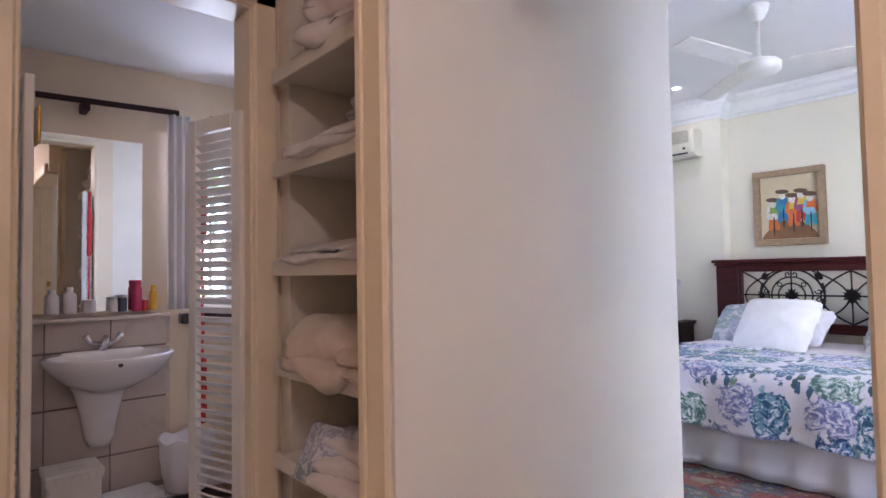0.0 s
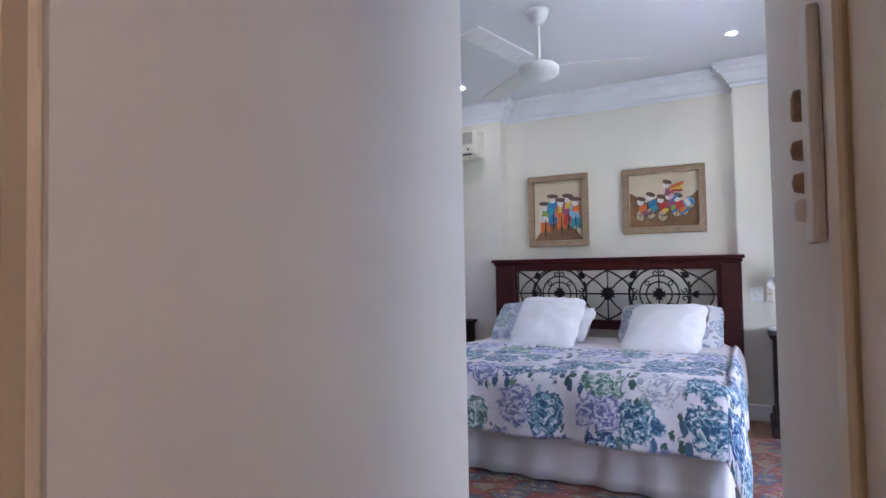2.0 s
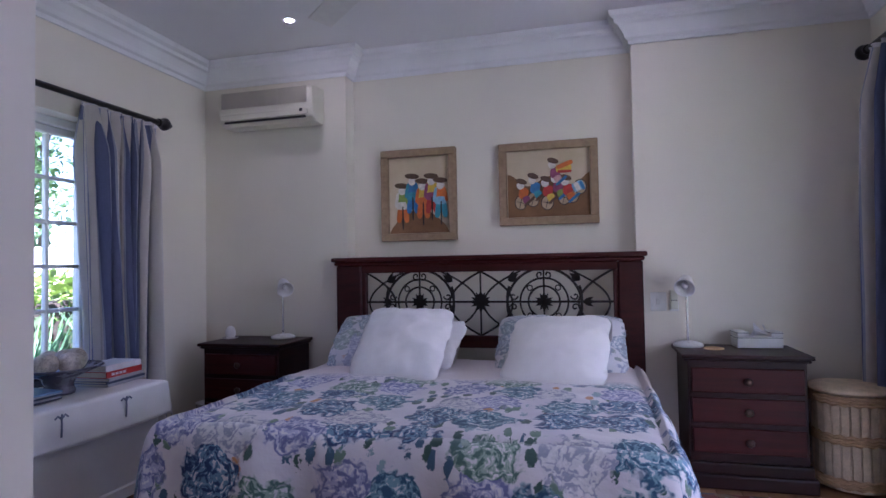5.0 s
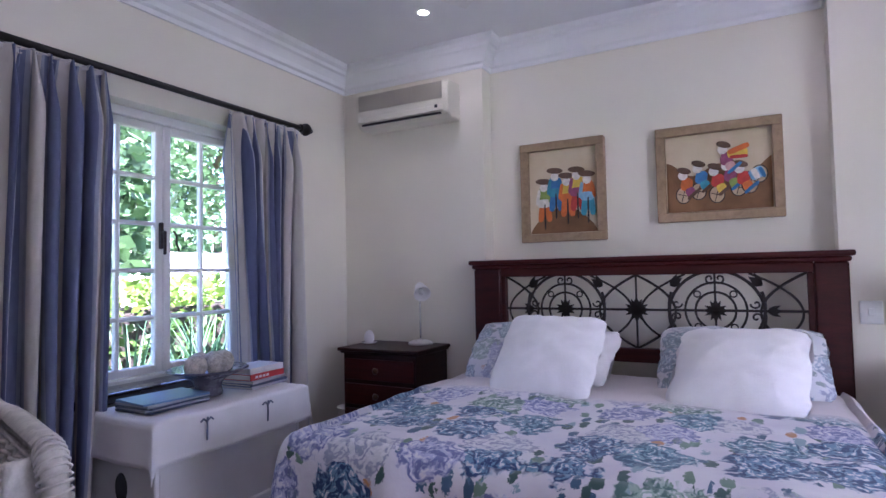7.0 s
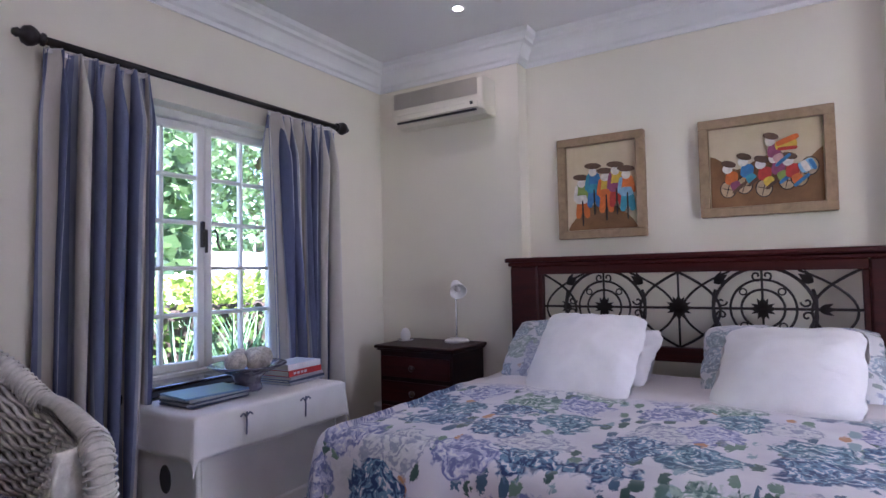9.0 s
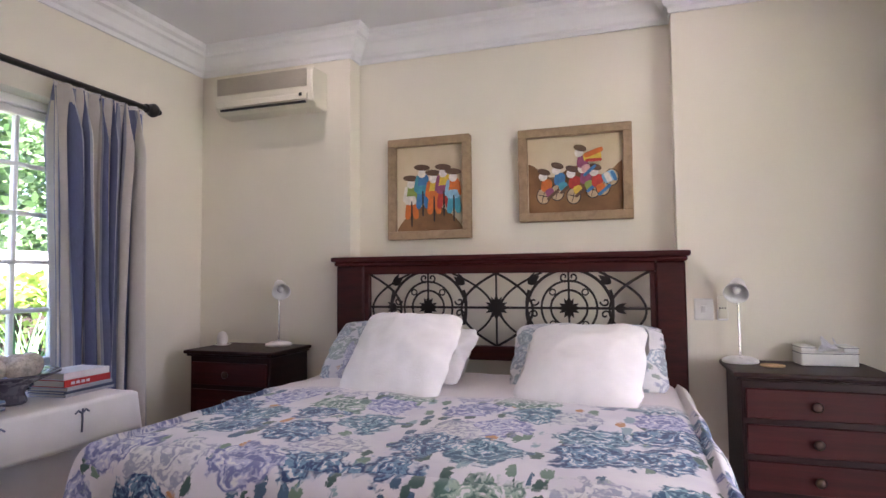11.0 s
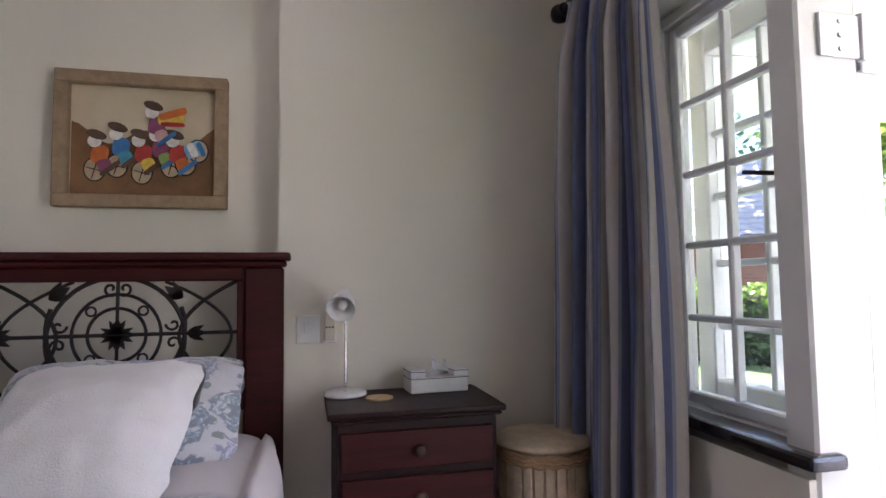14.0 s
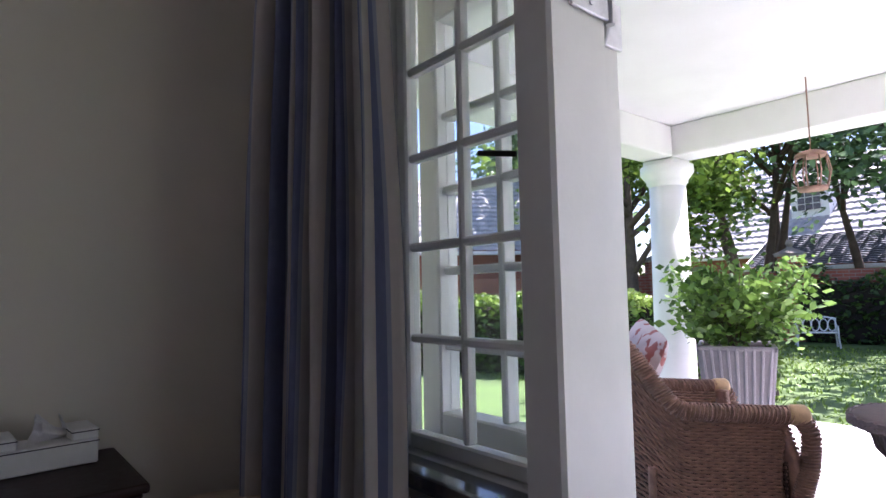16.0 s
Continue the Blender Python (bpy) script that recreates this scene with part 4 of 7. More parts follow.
desk_lamp(4.50, -0.125, 0.675, 164)
desk_lamp(4.50, 2.43, 0.685, 222)
c = solo("coaster", lathe(B(), [(0, 0), (0.05, 0), (0.052, 0.003), (0.05, 0.007), (0, 0.007)], (4.40, -0.24, 0.675), 28), CORK, "round tan cork coaster on the bedside chest", "coaster")
tb = thing("tissue_box", (4.50, -0.475, 0.675), "white tissue box holder with navy lines", "tissue box")
TM = place(4.50, -0.475, 0.675, 4)
part("box_body", box(B(), (-0.06, -0.115, 0.002), (0.06, 0.115, 0.062), 0.004, 1, TM), WHITEPLASTIC, tb)
for dy in (-1, 1):
    part("raised_end", box(B(), (-0.06, dy * 0.115, 0.062), (0.06, dy * 0.055, 0.0905), 0.004, 1, TM), WHITEPLASTIC, tb)
    part("navy_line", box(B(), (-0.0612, dy * 0.1163, 0.082), (0.0612, dy * 0.0537, 0.0845), 0.001, 1, TM), NAVY, tb, "navy edging line")
part("navy_line", box(B(), (-0.0612, -0.1163, 0.0555), (0.0612, 0.1163, 0.058), 0.001, 1, TM), NAVY, tb, "navy edging line")
bt = B()
sheet(bt, 10, 16, lambda u, v: TM @ Vector(((u - 0.5) * 0.05 * (1.2 - v) + 0.012 * math.sin(v * 9), (v - 0.5) * 0.0 + 0.05 * math.sin(u * 5 + 0.6) * (1 - 0.4 * v) - 0.02, 0.058 + 0.075 * v * (0.7 + 0.3 * math.sin(u * 7)))))
part("tissue", thicken(bt, 0.001), LINEN, tb, "white paper tissue standing up", True)
salt = thing("night_light", (4.43, 2.79, 0.685), "small white egg-shaped night light on a saucer", "night light")
part("saucer", lathe(B(), [(0, 0), (0.04, 0), (0.055, 0.01), (0.05, 0.012), (0, 0.008)], (4.43, 2.79, 0.685), 24), CERAMIC, salt, "", True)
part("dome", lathe(B(), [(0.028, 0.008), (0.034, 0.03), (0.032, 0.055), (0.02, 0.08), (0, 0.088)], (4.43, 2.79, 0.685), 20), LINEN, salt, "", True)
sw = thing("light_switch", (4.618, 0.02, 0.92), "square white wall switch beside the headboard", "switch")
part("plate", box(B(), (4.606, -0.03, 0.865), (4.62, 0.06, 0.975), 0.004, 2), WHITEPLASTIC, sw)
part("rocker", box(B(), (4.600, 0.005, 0.905), (4.608, 0.03, 0.94), 0.003), WHITEPLASTIC, sw)
rm = thing("remote_control", (4.61, -0.07, 0.92), "cream air-conditioner remote in its wall holder", "remote control")
part("holder", box(B(), (4.60, -0.095, 0.865), (4.62, -0.045, 0.92), 0.004, 2), WHITEPLASTIC, rm)
part("remote_body", box(B(), (4.592, -0.092, 0.875), (4.612, -0.048, 0.99), 0.006, 2), ACPLASTIC, rm)
for k in range(3):
    part("button", box(B(), (4.589, -0.084 + k * 0.012, 0.925), (4.593, -0.077 + k * 0.012, 0.931), 0.001), DARKPLASTIC, rm)

# ---- air conditioner ----
ac = thing("air_conditioner", (4.62, 2.52, 2.15), "aged white split air-conditioner high on the wall", "air conditioner")
prof = [(4.62, 2.15), (4.49, 2.15), (4.45, 2.175), (4.435, 2.23), (4.43, 2.36), (4.455, 2.385), (4.62, 2.395)]
b = B()
for y in (2.165, 2.88):
    b.faces.new([b.verts.new((x, y, z)) for x, z in (prof if y > 2.5 else prof[::-1])])
vs = list(b.verts)
n = len(prof)
low, high = vs[:n][::-1], vs[n:]
for i in range(n):
    j = (i + 1) % n
    b.faces.new((low[i], low[j], high[j], high[i]))
bmesh.ops.recalc_face_normals(b, faces=b.faces[:])
bmesh.ops.bevel(b, geom=b.edges[:], offset=0.006, segments=2, affect="EDGES")
part("casing", b, ACPLASTIC, ac)
for k in range(16):
    part("grille_slat", box(B(), (4.424, 2.20, 2.265 + k * 0.0068), (4.431, 2.85, 2.2685 + k * 0.0068)), surface("grille_plastic", (0.50, 0.46, 0.38), 0.5) if k == 0 else bpy.data.materials["grille_plastic"], ac)
part("outlet_slot", box(B(), (4.444, 2.22, 2.168), (4.462, 2.84, 2.180), 0.002), DARKPLASTIC, ac, "dark air outlet slot")
part("flap", box(B(), (4.432, 2.20, 2.184), (4.446, 2.86, 2.222), 0.004), ACPLASTIC, ac)
part("sensor", box(B(), (4.426, 2.235, 2.205), (4.434, 2.255, 2.225), 0.002), DARKPLASTIC, ac)
tube(b := B(), [(4.60, 2.2, 2.40), (4.60, 2.7, 2.412), (4.60, 2.86, 2.402)], 0.008)
part("pipe", b, ACPLASTIC, ac)


# ---- pictures ----
def shape(bm, cx, cz, w, h, x, n=16, ang=0.0, k=2.0, m=None):
    ca, sa = math.cos(radians(ang)), math.sin(radians(ang))
    pts = []
    for i in range(n):
        a = 2 * math.pi * i / n
        u = math.copysign(abs(math.cos(a)) ** (2 / k), math.cos(a)) * w / 2
        v = math.copysign(abs(math.sin(a)) ** (2 / k), math.sin(a)) * h / 2
        pts.append((cx + u * ca - v * sa, cz + u * sa + v * ca))
    front = [bm.verts.new((x, p[0], p[1])) for p in pts]
    back = [bm.verts.new((x + 0.003, p[0], p[1])) for p in pts]
    bm.faces.new(front)
    for i in range(n):
        j = (i + 1) % n
        bm.faces.new((front[i], front[j], back[j], back[i]))
    bmesh.ops.recalc_face_normals(bm, faces=bm.faces[:])
    return bm


PAINT = {k: surface("paint_" + k, v, 0.7, vary=0.2, scale=40, fine=200, relief=0.15) for k, v in dict(
    orange=(0.65, 0.16, 0.03), red=(0.50, 0.05, 0.035), blue=(0.05, 0.20, 0.45), teal=(0.05, 0.30, 0.42), yellow=(0.70, 0.48, 0.06), green=(0.25, 0.35, 0.08), plum=(0.30, 0.08, 0.16), hat=(0.13, 0.075, 0.045),
    white=(0.76, 0.72, 0.66), dark=(0.03, 0.025, 0.025), pink=(0.62, 0.36, 0.36), sky=(0.25, 0.48, 0.66), tan=(0.50, 0.37, 0.23)).items()}


def canvas_paint():
    m, nt, bs, node, link = nodes_of("sepia_canvas")
    v = coords(nt)
    n = noise_node(nt, v, 3.0, 4)
    n2 = noise_node(nt, v, 250, 2)
    link(mix(nt, 0.2, ramp(nt, n.outputs[0], [(0.3, (0.60, 0.49, 0.33)), (0.7, (0.74, 0.64, 0.47))]), n2.outputs[0], "OVERLAY"), bs.inputs["Base Color"])
    bs.inputs["Roughness"].default_value = 0.85
    return m


CANVAS = canvas_paint()
HILL = surface("sepia_hill_paint", (0.24, 0.125, 0.055), 0.85, vary=0.35, scale=6, fine=200, relief=0.1)


def picture(y0, y1, z0, z1, label, figures, hill):
    t = thing("framed_picture", (4.75, (y0 + y1) / 2, z0), label, "picture", "pictures over the bed")
    w = 0.05
    for lo, hi in (((4.70, y0, z0), (4.752, y1, z0 + w)), ((4.70, y0, z1 - w), (4.752, y1, z1)), ((4.70, y0, z0 + w), (4.752, y0 + w, z1 - w)), ((4.70, y1 - w, z0 + w), (4.752, y1, z1 - w))):
        part("frame_side", box(B(), lo, hi, 0.004), FRAMEWOOD, t)
    cv = part("canvas", box(B(), (4.738, y0 + w, z0 + w), (4.746, y1 - w, z1 - w)), CANVAS, t, "sepia canvas with bright naive shapes")
    bm = B()
    n = 20
    fr, bk = [], []
    for i in range(n + 1):
        f = i / n
        fr.append((y1 - w - 0.004 - f * (y1 - y0 - 2 * w - 0.008), z0 + w + 0.004 + hill(f)))
    pts = fr + [(fr[-1][0], z0 + w + 0.004), (fr[0][0], z0 + w + 0.004)]
    va = [bm.verts.new((4.735, a, c)) for a, c in pts]
    bm.faces.new(va)
    bmesh.ops.recalc_face_normals(bm, faces=bm.faces[:])
    part("painted_hill", bm, HILL, cv)
    for k, (col, fy, fz, fw, fh, ang, kk) in enumerate(figures):
        gy, gz = y1 - fy * (y1 - y0), z1 - fz * (z1 - z0)
        part("painted_shape", shape(B(), gy, gz, fw, fh, 4.7335 - 0.0003 * k, 14, ang, kk), PAINT[col], cv)
    return t


fig = []
for cx, top, c1, c2, leg in ((0.27, 0.385, "green", "white", "orange"), (0.41, 0.285, "blue", "teal", "blue"), (0.55, 0.345, "yellow", "orange", "orange"), (0.67, 0.295, "yellow", "plum", "red"), (0.79, 0.345, "orange", "sky", "teal")):
    fig += [(c1, cx, top + 0.15, 0.065, 0.12, 0, 4), (leg, cx - 0.03, top + 0.31, 0.04, 0.13, 8, 3), (leg, cx + 0.05, top + 0.31, 0.04, 0.13, -8, 3), (c2, cx, top + 0.225, 0.085, 0.055, 0, 3),
            (c2, cx - 0.07, top + 0.16, 0.022, 0.10, 10, 3), (c1, cx + 0.07, top + 0.16, 0.022, 0.10, -10, 3), ("dark", cx + 0.01, top + 0.36, 0.010, 0.16, 0, 4), ("white", cx, top + 0.065, 0.052, 0.052, 0, 2), ("hat", cx, top + 0.005, 0.105, 0.038, 6, 2)]
picture(1.258, 1.788, 1.328, 1.954, "naive painting in a burlap frame, five bright upright shapes", fig, lambda f: 0.15 * math.sin(f * math.pi) ** 0.8 + 0.01)
fig = []
for cx, cz in ((0.22, 0.72), (0.345, 0.69), (0.49, 0.735), (0.66, 0.68), (0.745, 0.66), (0.82, 0.56)):
    fig += [("dark", cx, cz, 0.082, 0.098, 0, 2), ("tan", cx, cz, 0.072, 0.088, 0, 2), ("dark", cx, cz, 0.004, 0.08, 15, 4), ("dark", cx, cz, 0.06, 0.004, 15, 4)]
for cx, cz, c1, c2 in ((0.25, 0.56, "orange", "plum"), (0.37, 0.50, "blue", "teal"), (0.50, 0.545, "red", "yellow"), (0.60, 0.50, "plum", "green"), (0.70, 0.54, "red", "orange"), (0.575, 0.33, "plum", "pink")):
    fig += [(c1, cx, cz + 0.05, 0.062, 0.075, 10, 3), (c2, cx + 0.03, cz + 0.13, 0.05, 0.05, -20, 3), ("blue" if cx > 0.5 else "hat", cx + 0.06, cz + 0.15, 0.018, 0.09, 50, 4), ("white", cx - 0.03, cz - 0.045, 0.050, 0.050, 0, 2), ("hat", cx - 0.02, cz - 0.095, 0.075, 0.036, 18, 2)]
fig += [("yellow", 0.66, 0.33, 0.10, 0.05, -5, 4), ("orange", 0.67, 0.29, 0.11, 0.03, -20, 4), ("red", 0.67, 0.37, 0.09, 0.018, 0, 4), ("sky", 0.80, 0.555, 0.075, 0.06, -25, 4), ("white", 0.79, 0.56, 0.03, 0.06, -25, 4), ("blue", 0.84, 0.55, 0.02, 0.06, -25, 4)]
picture(0.337, 0.967, 1.407, 1.943, "naive painting in a burlap frame, bright shapes over wheels", fig, lambda f: 0.20 + 0.10 * math.cos(f * 6.0) ** 2 * (0.6 + 0.5 * abs(f - 0.5)))


# ---- curtains and rods ----
def curtain(name, x0, x1, y, z0, z1, folds, depth, m=None, spread=1.0, label="", offset=0.0, lean_x=0.0, full=2.5):
    cloth = (x1 - x0) * full

    def f(u, v):
        z = z1 + (z0 - z1) * v
        wob = 0.3 * noise.noise(Vector((u * 6, v * 2.2, offset)))
        ph = u * folds * 2 * math.pi + wob + 1.5 * noise.noise(Vector((u * 3, 0.35 * v, offset + 4)))
        amp = depth * (0.35 + 0.65 * min(1, v / 0.12)) * (0.95 + 1.0 * noise.noise(Vector((u * 7, 0.5 * v, offset + 8))))
        pinch = max(0.0, 1 - v / 0.10)
        mid = (x0 + x1) / 2
        wide = 1 + (spread - 1) * math.sin(min(1, v * 1.15) * math.pi / 2)
        x = mid + (x0 + (x1 - x0) * u - mid) * wide + 0.35 * amp * math.sin(2 * ph) + lean_x * v
        p = Vector((x, y + amp * (math.sin(ph) + 0.30 * math.sin(2 * ph + 1.1 + offset)) + 0.010 * pinch * math.sin(3.1 * ph) + 0.006 * noise.noise(Vector((u * 30, v * 5, offset))), z))
        return m @ p if m is not None else p

    bm = sheet(B(), int(folds * 26), 36, f, lambda u, v: (u * cloth + offset, v * (z1 - z0)))
    thicken(bm, 0.003)
    return bm


def curtain_set(spans, rod, y, z, label, seedv):
    out = []
    for k, (x0, x1, z0, folds, spread, lx, full, deep) in enumerate(spans):
        cu = thing("curtain", ((x0 + x1) / 2, y, z0), "blue and cream striped curtain, drawn aside", "curtain", "striped curtains")
        part("cloth", curtain("cloth", x0, x1, y, z0, z - 0.03, folds, deep, spread=spread, offset=seedv + k * 1.7, lean_x=lx, full=full), STRIPES, cu, "", True)
        part("heading_tape", curtain("tape", x0, x1, y + 0.004, z - 0.045, z - 0.022, folds, 0.024, offset=seedv + k * 1.7), LINEN, cu, "", True)
        out.append(cu)
    return out


def curtain_rod(x0, x1, y, z, wall_y):
    t = thing("curtain_rod", ((x0 + x1) / 2, y, z), "black curtain rod with turned finials", "curtain rod")
    part("pole", tube(B(), [(x0, y, z), (x1, y, z)], 0.0165, 14), ROD, t, "", True)
    for x, s in ((x0, -1), (x1, 1)):
        part("finial", lathe(B(), [(0.017, 0), (0.026, 0.004), (0.026, 0.014), (0.018, 0.02), (0.036, 0.04), (0.042, 0.058), (0.034, 0.078), (0.016, 0.09), (0.020, 0.10), (0.012, 0.115), (0, 0.118)], m=pose(x, y, z, 0, 90 * s, 0), segs=16), ROD, t, "", True)
    for x in (x0 + 0.06, x1 - 0.06):
        part("bracket", box(B(), (x - 0.012, min(y, wall_y), z - 0.012), (x + 0.012, max(y, wall_y), z + 0.012), 0.004), ROD, t)
    return t


curtain_rod(2.355, 4.045, 3.04, 2.10, YN)
curtain_set([(2.35, 2.78, 0.03, 6, 1.0, -0.03, 2.5, 0.075), (3.48, 4.03, 0.03, 6.5, 0.84, 0.02, 2.5, 0.075)], None, 3.035, 2.10, "", 0.2)
curtain_rod(1.60, 4.41, -1.03, 2.24, YS)
curtain_set([(3.83, 4.38, 0.03, 8, 1.48, 0.09, 4.2, 0.05)], None, -1.035, 2.24, "", 3.4)

# ---- chest under the window ----
chest = thing("blanket_chest", (3.115, 2.80, 0), "white painted blanket chest under the window", "chest")
CX0, CX1, CY0, CY1, CZ = 2.71, 3.52, 2.58, 3.0, 0.575
part("front_panel", box(B(), (CX0 + 0.02, CY0, 0.10), (CX1 - 0.02, CY0 + 0.02, CZ - 0.02), 0.004), WHITEWOOD, chest)
part("back_panel", box(B(), (CX0 + 0.02, CY1 - 0.02, 0.10), (CX1 - 0.02, CY1, CZ - 0.02), 0.004), WHITEWOOD, chest)
for x in (CX0, CX1 - 0.02):
    part("end_panel", box(B(), (x, CY0, 0.0), (x + 0.02, CY1, CZ - 0.02), 0.004), WHITEWOOD, chest)
part("bottom_trim", box(B(), (CX0 - 0.006, CY0 - 0.012, 0.07), (CX1 + 0.006, CY0 + 0.01, 0.13), 0.006), WHITEWOOD, chest)
part("lid", box(B(), (CX0 - 0.015, CY0 - 0.015, CZ - 0.02), (CX1 + 0.015, CY1, CZ + 0.008), 0.006, 2), WHITEWOOD, chest)
part("hand_hole", lathe(B(), [(0, 0.003), (0.038, 0.003), (0.04, 0)], m=Matrix.Translation((CX0 - 0.0005, 2.79, 0.30)) @ pose(0, 0, 0, 0, -90, 0) @ Matrix.Diagonal((1.5, 1, 1, 1)), segs=20), DARKPLASTIC, chest, "dark oval hand hole")


def table_cloth(u, v):
    w, d, over = CX1 - CX0 + 0.04, CY1 - CY0 + 0.02, 0.17
    s, t = u * (w + 2 * over) - over, v * (d + over) - over
    dx, dy = max(0, -s, s - w), max(0, -t)
    drop = max(dx, dy) + 0.35 * min(dx, dy)
    x, y = CX0 - 0.02 + min(max(s, 0), w), CY0 - 0.02 + max(t, 0)
    sgn = -1 if s < 0 else 1
    fl = 0.02 * noise.noise(Vector((x * 6, y * 6, 0.5)))
    x += sgn * ((0.012 + 0.12 * dx + fl) if dx else 0)
    y -= (0.012 + 0.12 * dy + fl) if dy else 0
    return Vector((x, y, CZ + 0.012 - drop + (0.003 * noise.noise(Vector((x * 9, y * 9, 2))) if not drop else 0)))


cloth = thing("tablecloth", (3.115, 2.80, CZ), "white tablecloth with embroidered grey-blue sprigs", "tablecloth")
part("cloth", thicken(sheet(B(), 60, 40, table_cloth), 0.003), LINEN, cloth, "", True)
THREAD = surface("blue_grey_thread", (0.16, 0.18, 0.26), 0.9, vary=0.2, scale=60)
for ex, ez, front in ((2.91, 0.515, 1), (3.25, 0.515, 1)):
    bm = B()
    yy = CY0 - 0.05
    for pts in ([(0, -0.045), (0.002, 0.01), (0, 0.03)], [(0, 0.03), (-0.016, 0.045), (-0.03, 0.035)], [(0, 0.03), (0.018, 0.046), (0.032, 0.034)], [(0, 0.03), (0.004, 0.05)]):
        tube(bm, [(ex + a, yy - 0.004, ez + c) for a, c in pts], 0.004, 5)
    part("embroidery", bm, THREAD, cloth)


def book(name, x, y, z, w, d, h, rz, cover, label, category="book", group=""):
    m = place(x, y, z, rz)
    t = thing(name, (x, y, z), label, category, group)
    part("pages", box(B(), (-w / 2 + 0.004, -d / 2 + 0.006, 0.003), (w / 2 - 0.002, d / 2 - 0.006, h - 0.003), 0, 1, m), PAPER, t)
    cv = B()
    box(cv, (-w / 2, -d / 2, 0), (w / 2, d / 2, 0.003), 0, 1, m), box(cv, (-w / 2, -d / 2, h - 0.003), (w / 2, d / 2, h), 0, 1, m), box(cv, (-w / 2, -d / 2, 0.003), (w / 2, -d / 2 + 0.004, h - 0.003), 0, 1, m)
    co = part("cover", cv, cover, t)
    return t, co, m


CT = CZ + 0.016
C_BLUE, C_RED, C_WHITE, C_NAVY, C_GREY = [surface("cover_" + n, c, 0.35, vary=0.12, scale=14) for n, c in (("blue", (0.16, 0.30, 0.50)), ("red", (0.50, 0.035, 0.03)), ("white", (0.72, 0.72, 0.74)), ("navy", (0.05, 0.07, 0.13)), ("grey", (0.40, 0.42, 0.46)))]
z = CT
for k, (w, d, h, cov, rz, lab) in enumerate(((0.27, 0.20, 0.012, C_GREY, 6, "grey paperback at the bottom of a stack"), (0.26, 0.20, 0.012, C_NAVY, 3, "thin navy book in a stack"), (0.26, 0.19, 0.014, C_GREY, 8, "grey book in a stack"), (0.245, 0.175, 0.030, C_RED, 4, "thick red book in a stack"), (0.235, 0.17, 0.030, C_WHITE, 2, "white book with a blue cover on a stack"))):
    t, co, m = book("book", 3.42, 2.79, z, w, d, h, rz, cov, lab, group="stack of books")
    if cov is C_RED:
        for i in range(4):
            part("spine_bar", box(B(), (-0.09 + i * 0.026, -d / 2 - 0.0015, 0.009), (-0.072 + i * 0.026, -d / 2, 0.021), 0, 1, m), C_WHITE, co)
    z += h + 0.0005
z = CT
for k, (cov, rz) in enumerate(((C_NAVY, 3), (C_GREY, -4), (C_NAVY, 5), (C_GREY, 0), (C_BLUE, -6))):
    book("magazine", 2.90, 2.79, z, 0.30, 0.22, 0.008, rz, cov, "glossy magazine in a low pile on the cloth", "magazine", "pile of magazines")
    z += 0.0085
bowl = solo("fruit_bowl", lathe(B(), [(0, 0), (0.065, 0), (0.068, 0.012), (0.058, 0.04), (0.075, 0.075), (0.17, 0.115), (0.185, 0.122), (0.18, 0.127), (0.10, 0.098), (0.05, 0.085), (0, 0.083)], (3.14, 2.80, CT), 36), BOWL, "wide dark glazed bowl on a foot, holding balls", "bowl", smooth=True)
for k, (dx, dy, dz, r) in enumerate(((-0.085, -0.02, 0.145, 0.052), (0.005, -0.06, 0.140, 0.052), (0.085, 0.0, 0.146, 0.054), (0.0, 0.06, 0.146, 0.050), (0.03, 0.0, 0.155, 0.045))):
    solo("decorative_ball", lathe(B(), [(r * math.sin(math.pi * i / 12) if 0 < i < 12 else 0, -r * math.cos(math.pi * i / 12)) for i in range(13)], (3.14 + dx, 2.80 + dy, CT + dz), 20), STONEBALL, "carved pale decorative ball in the bowl", "ball", group="balls in the bowl", smooth=True)


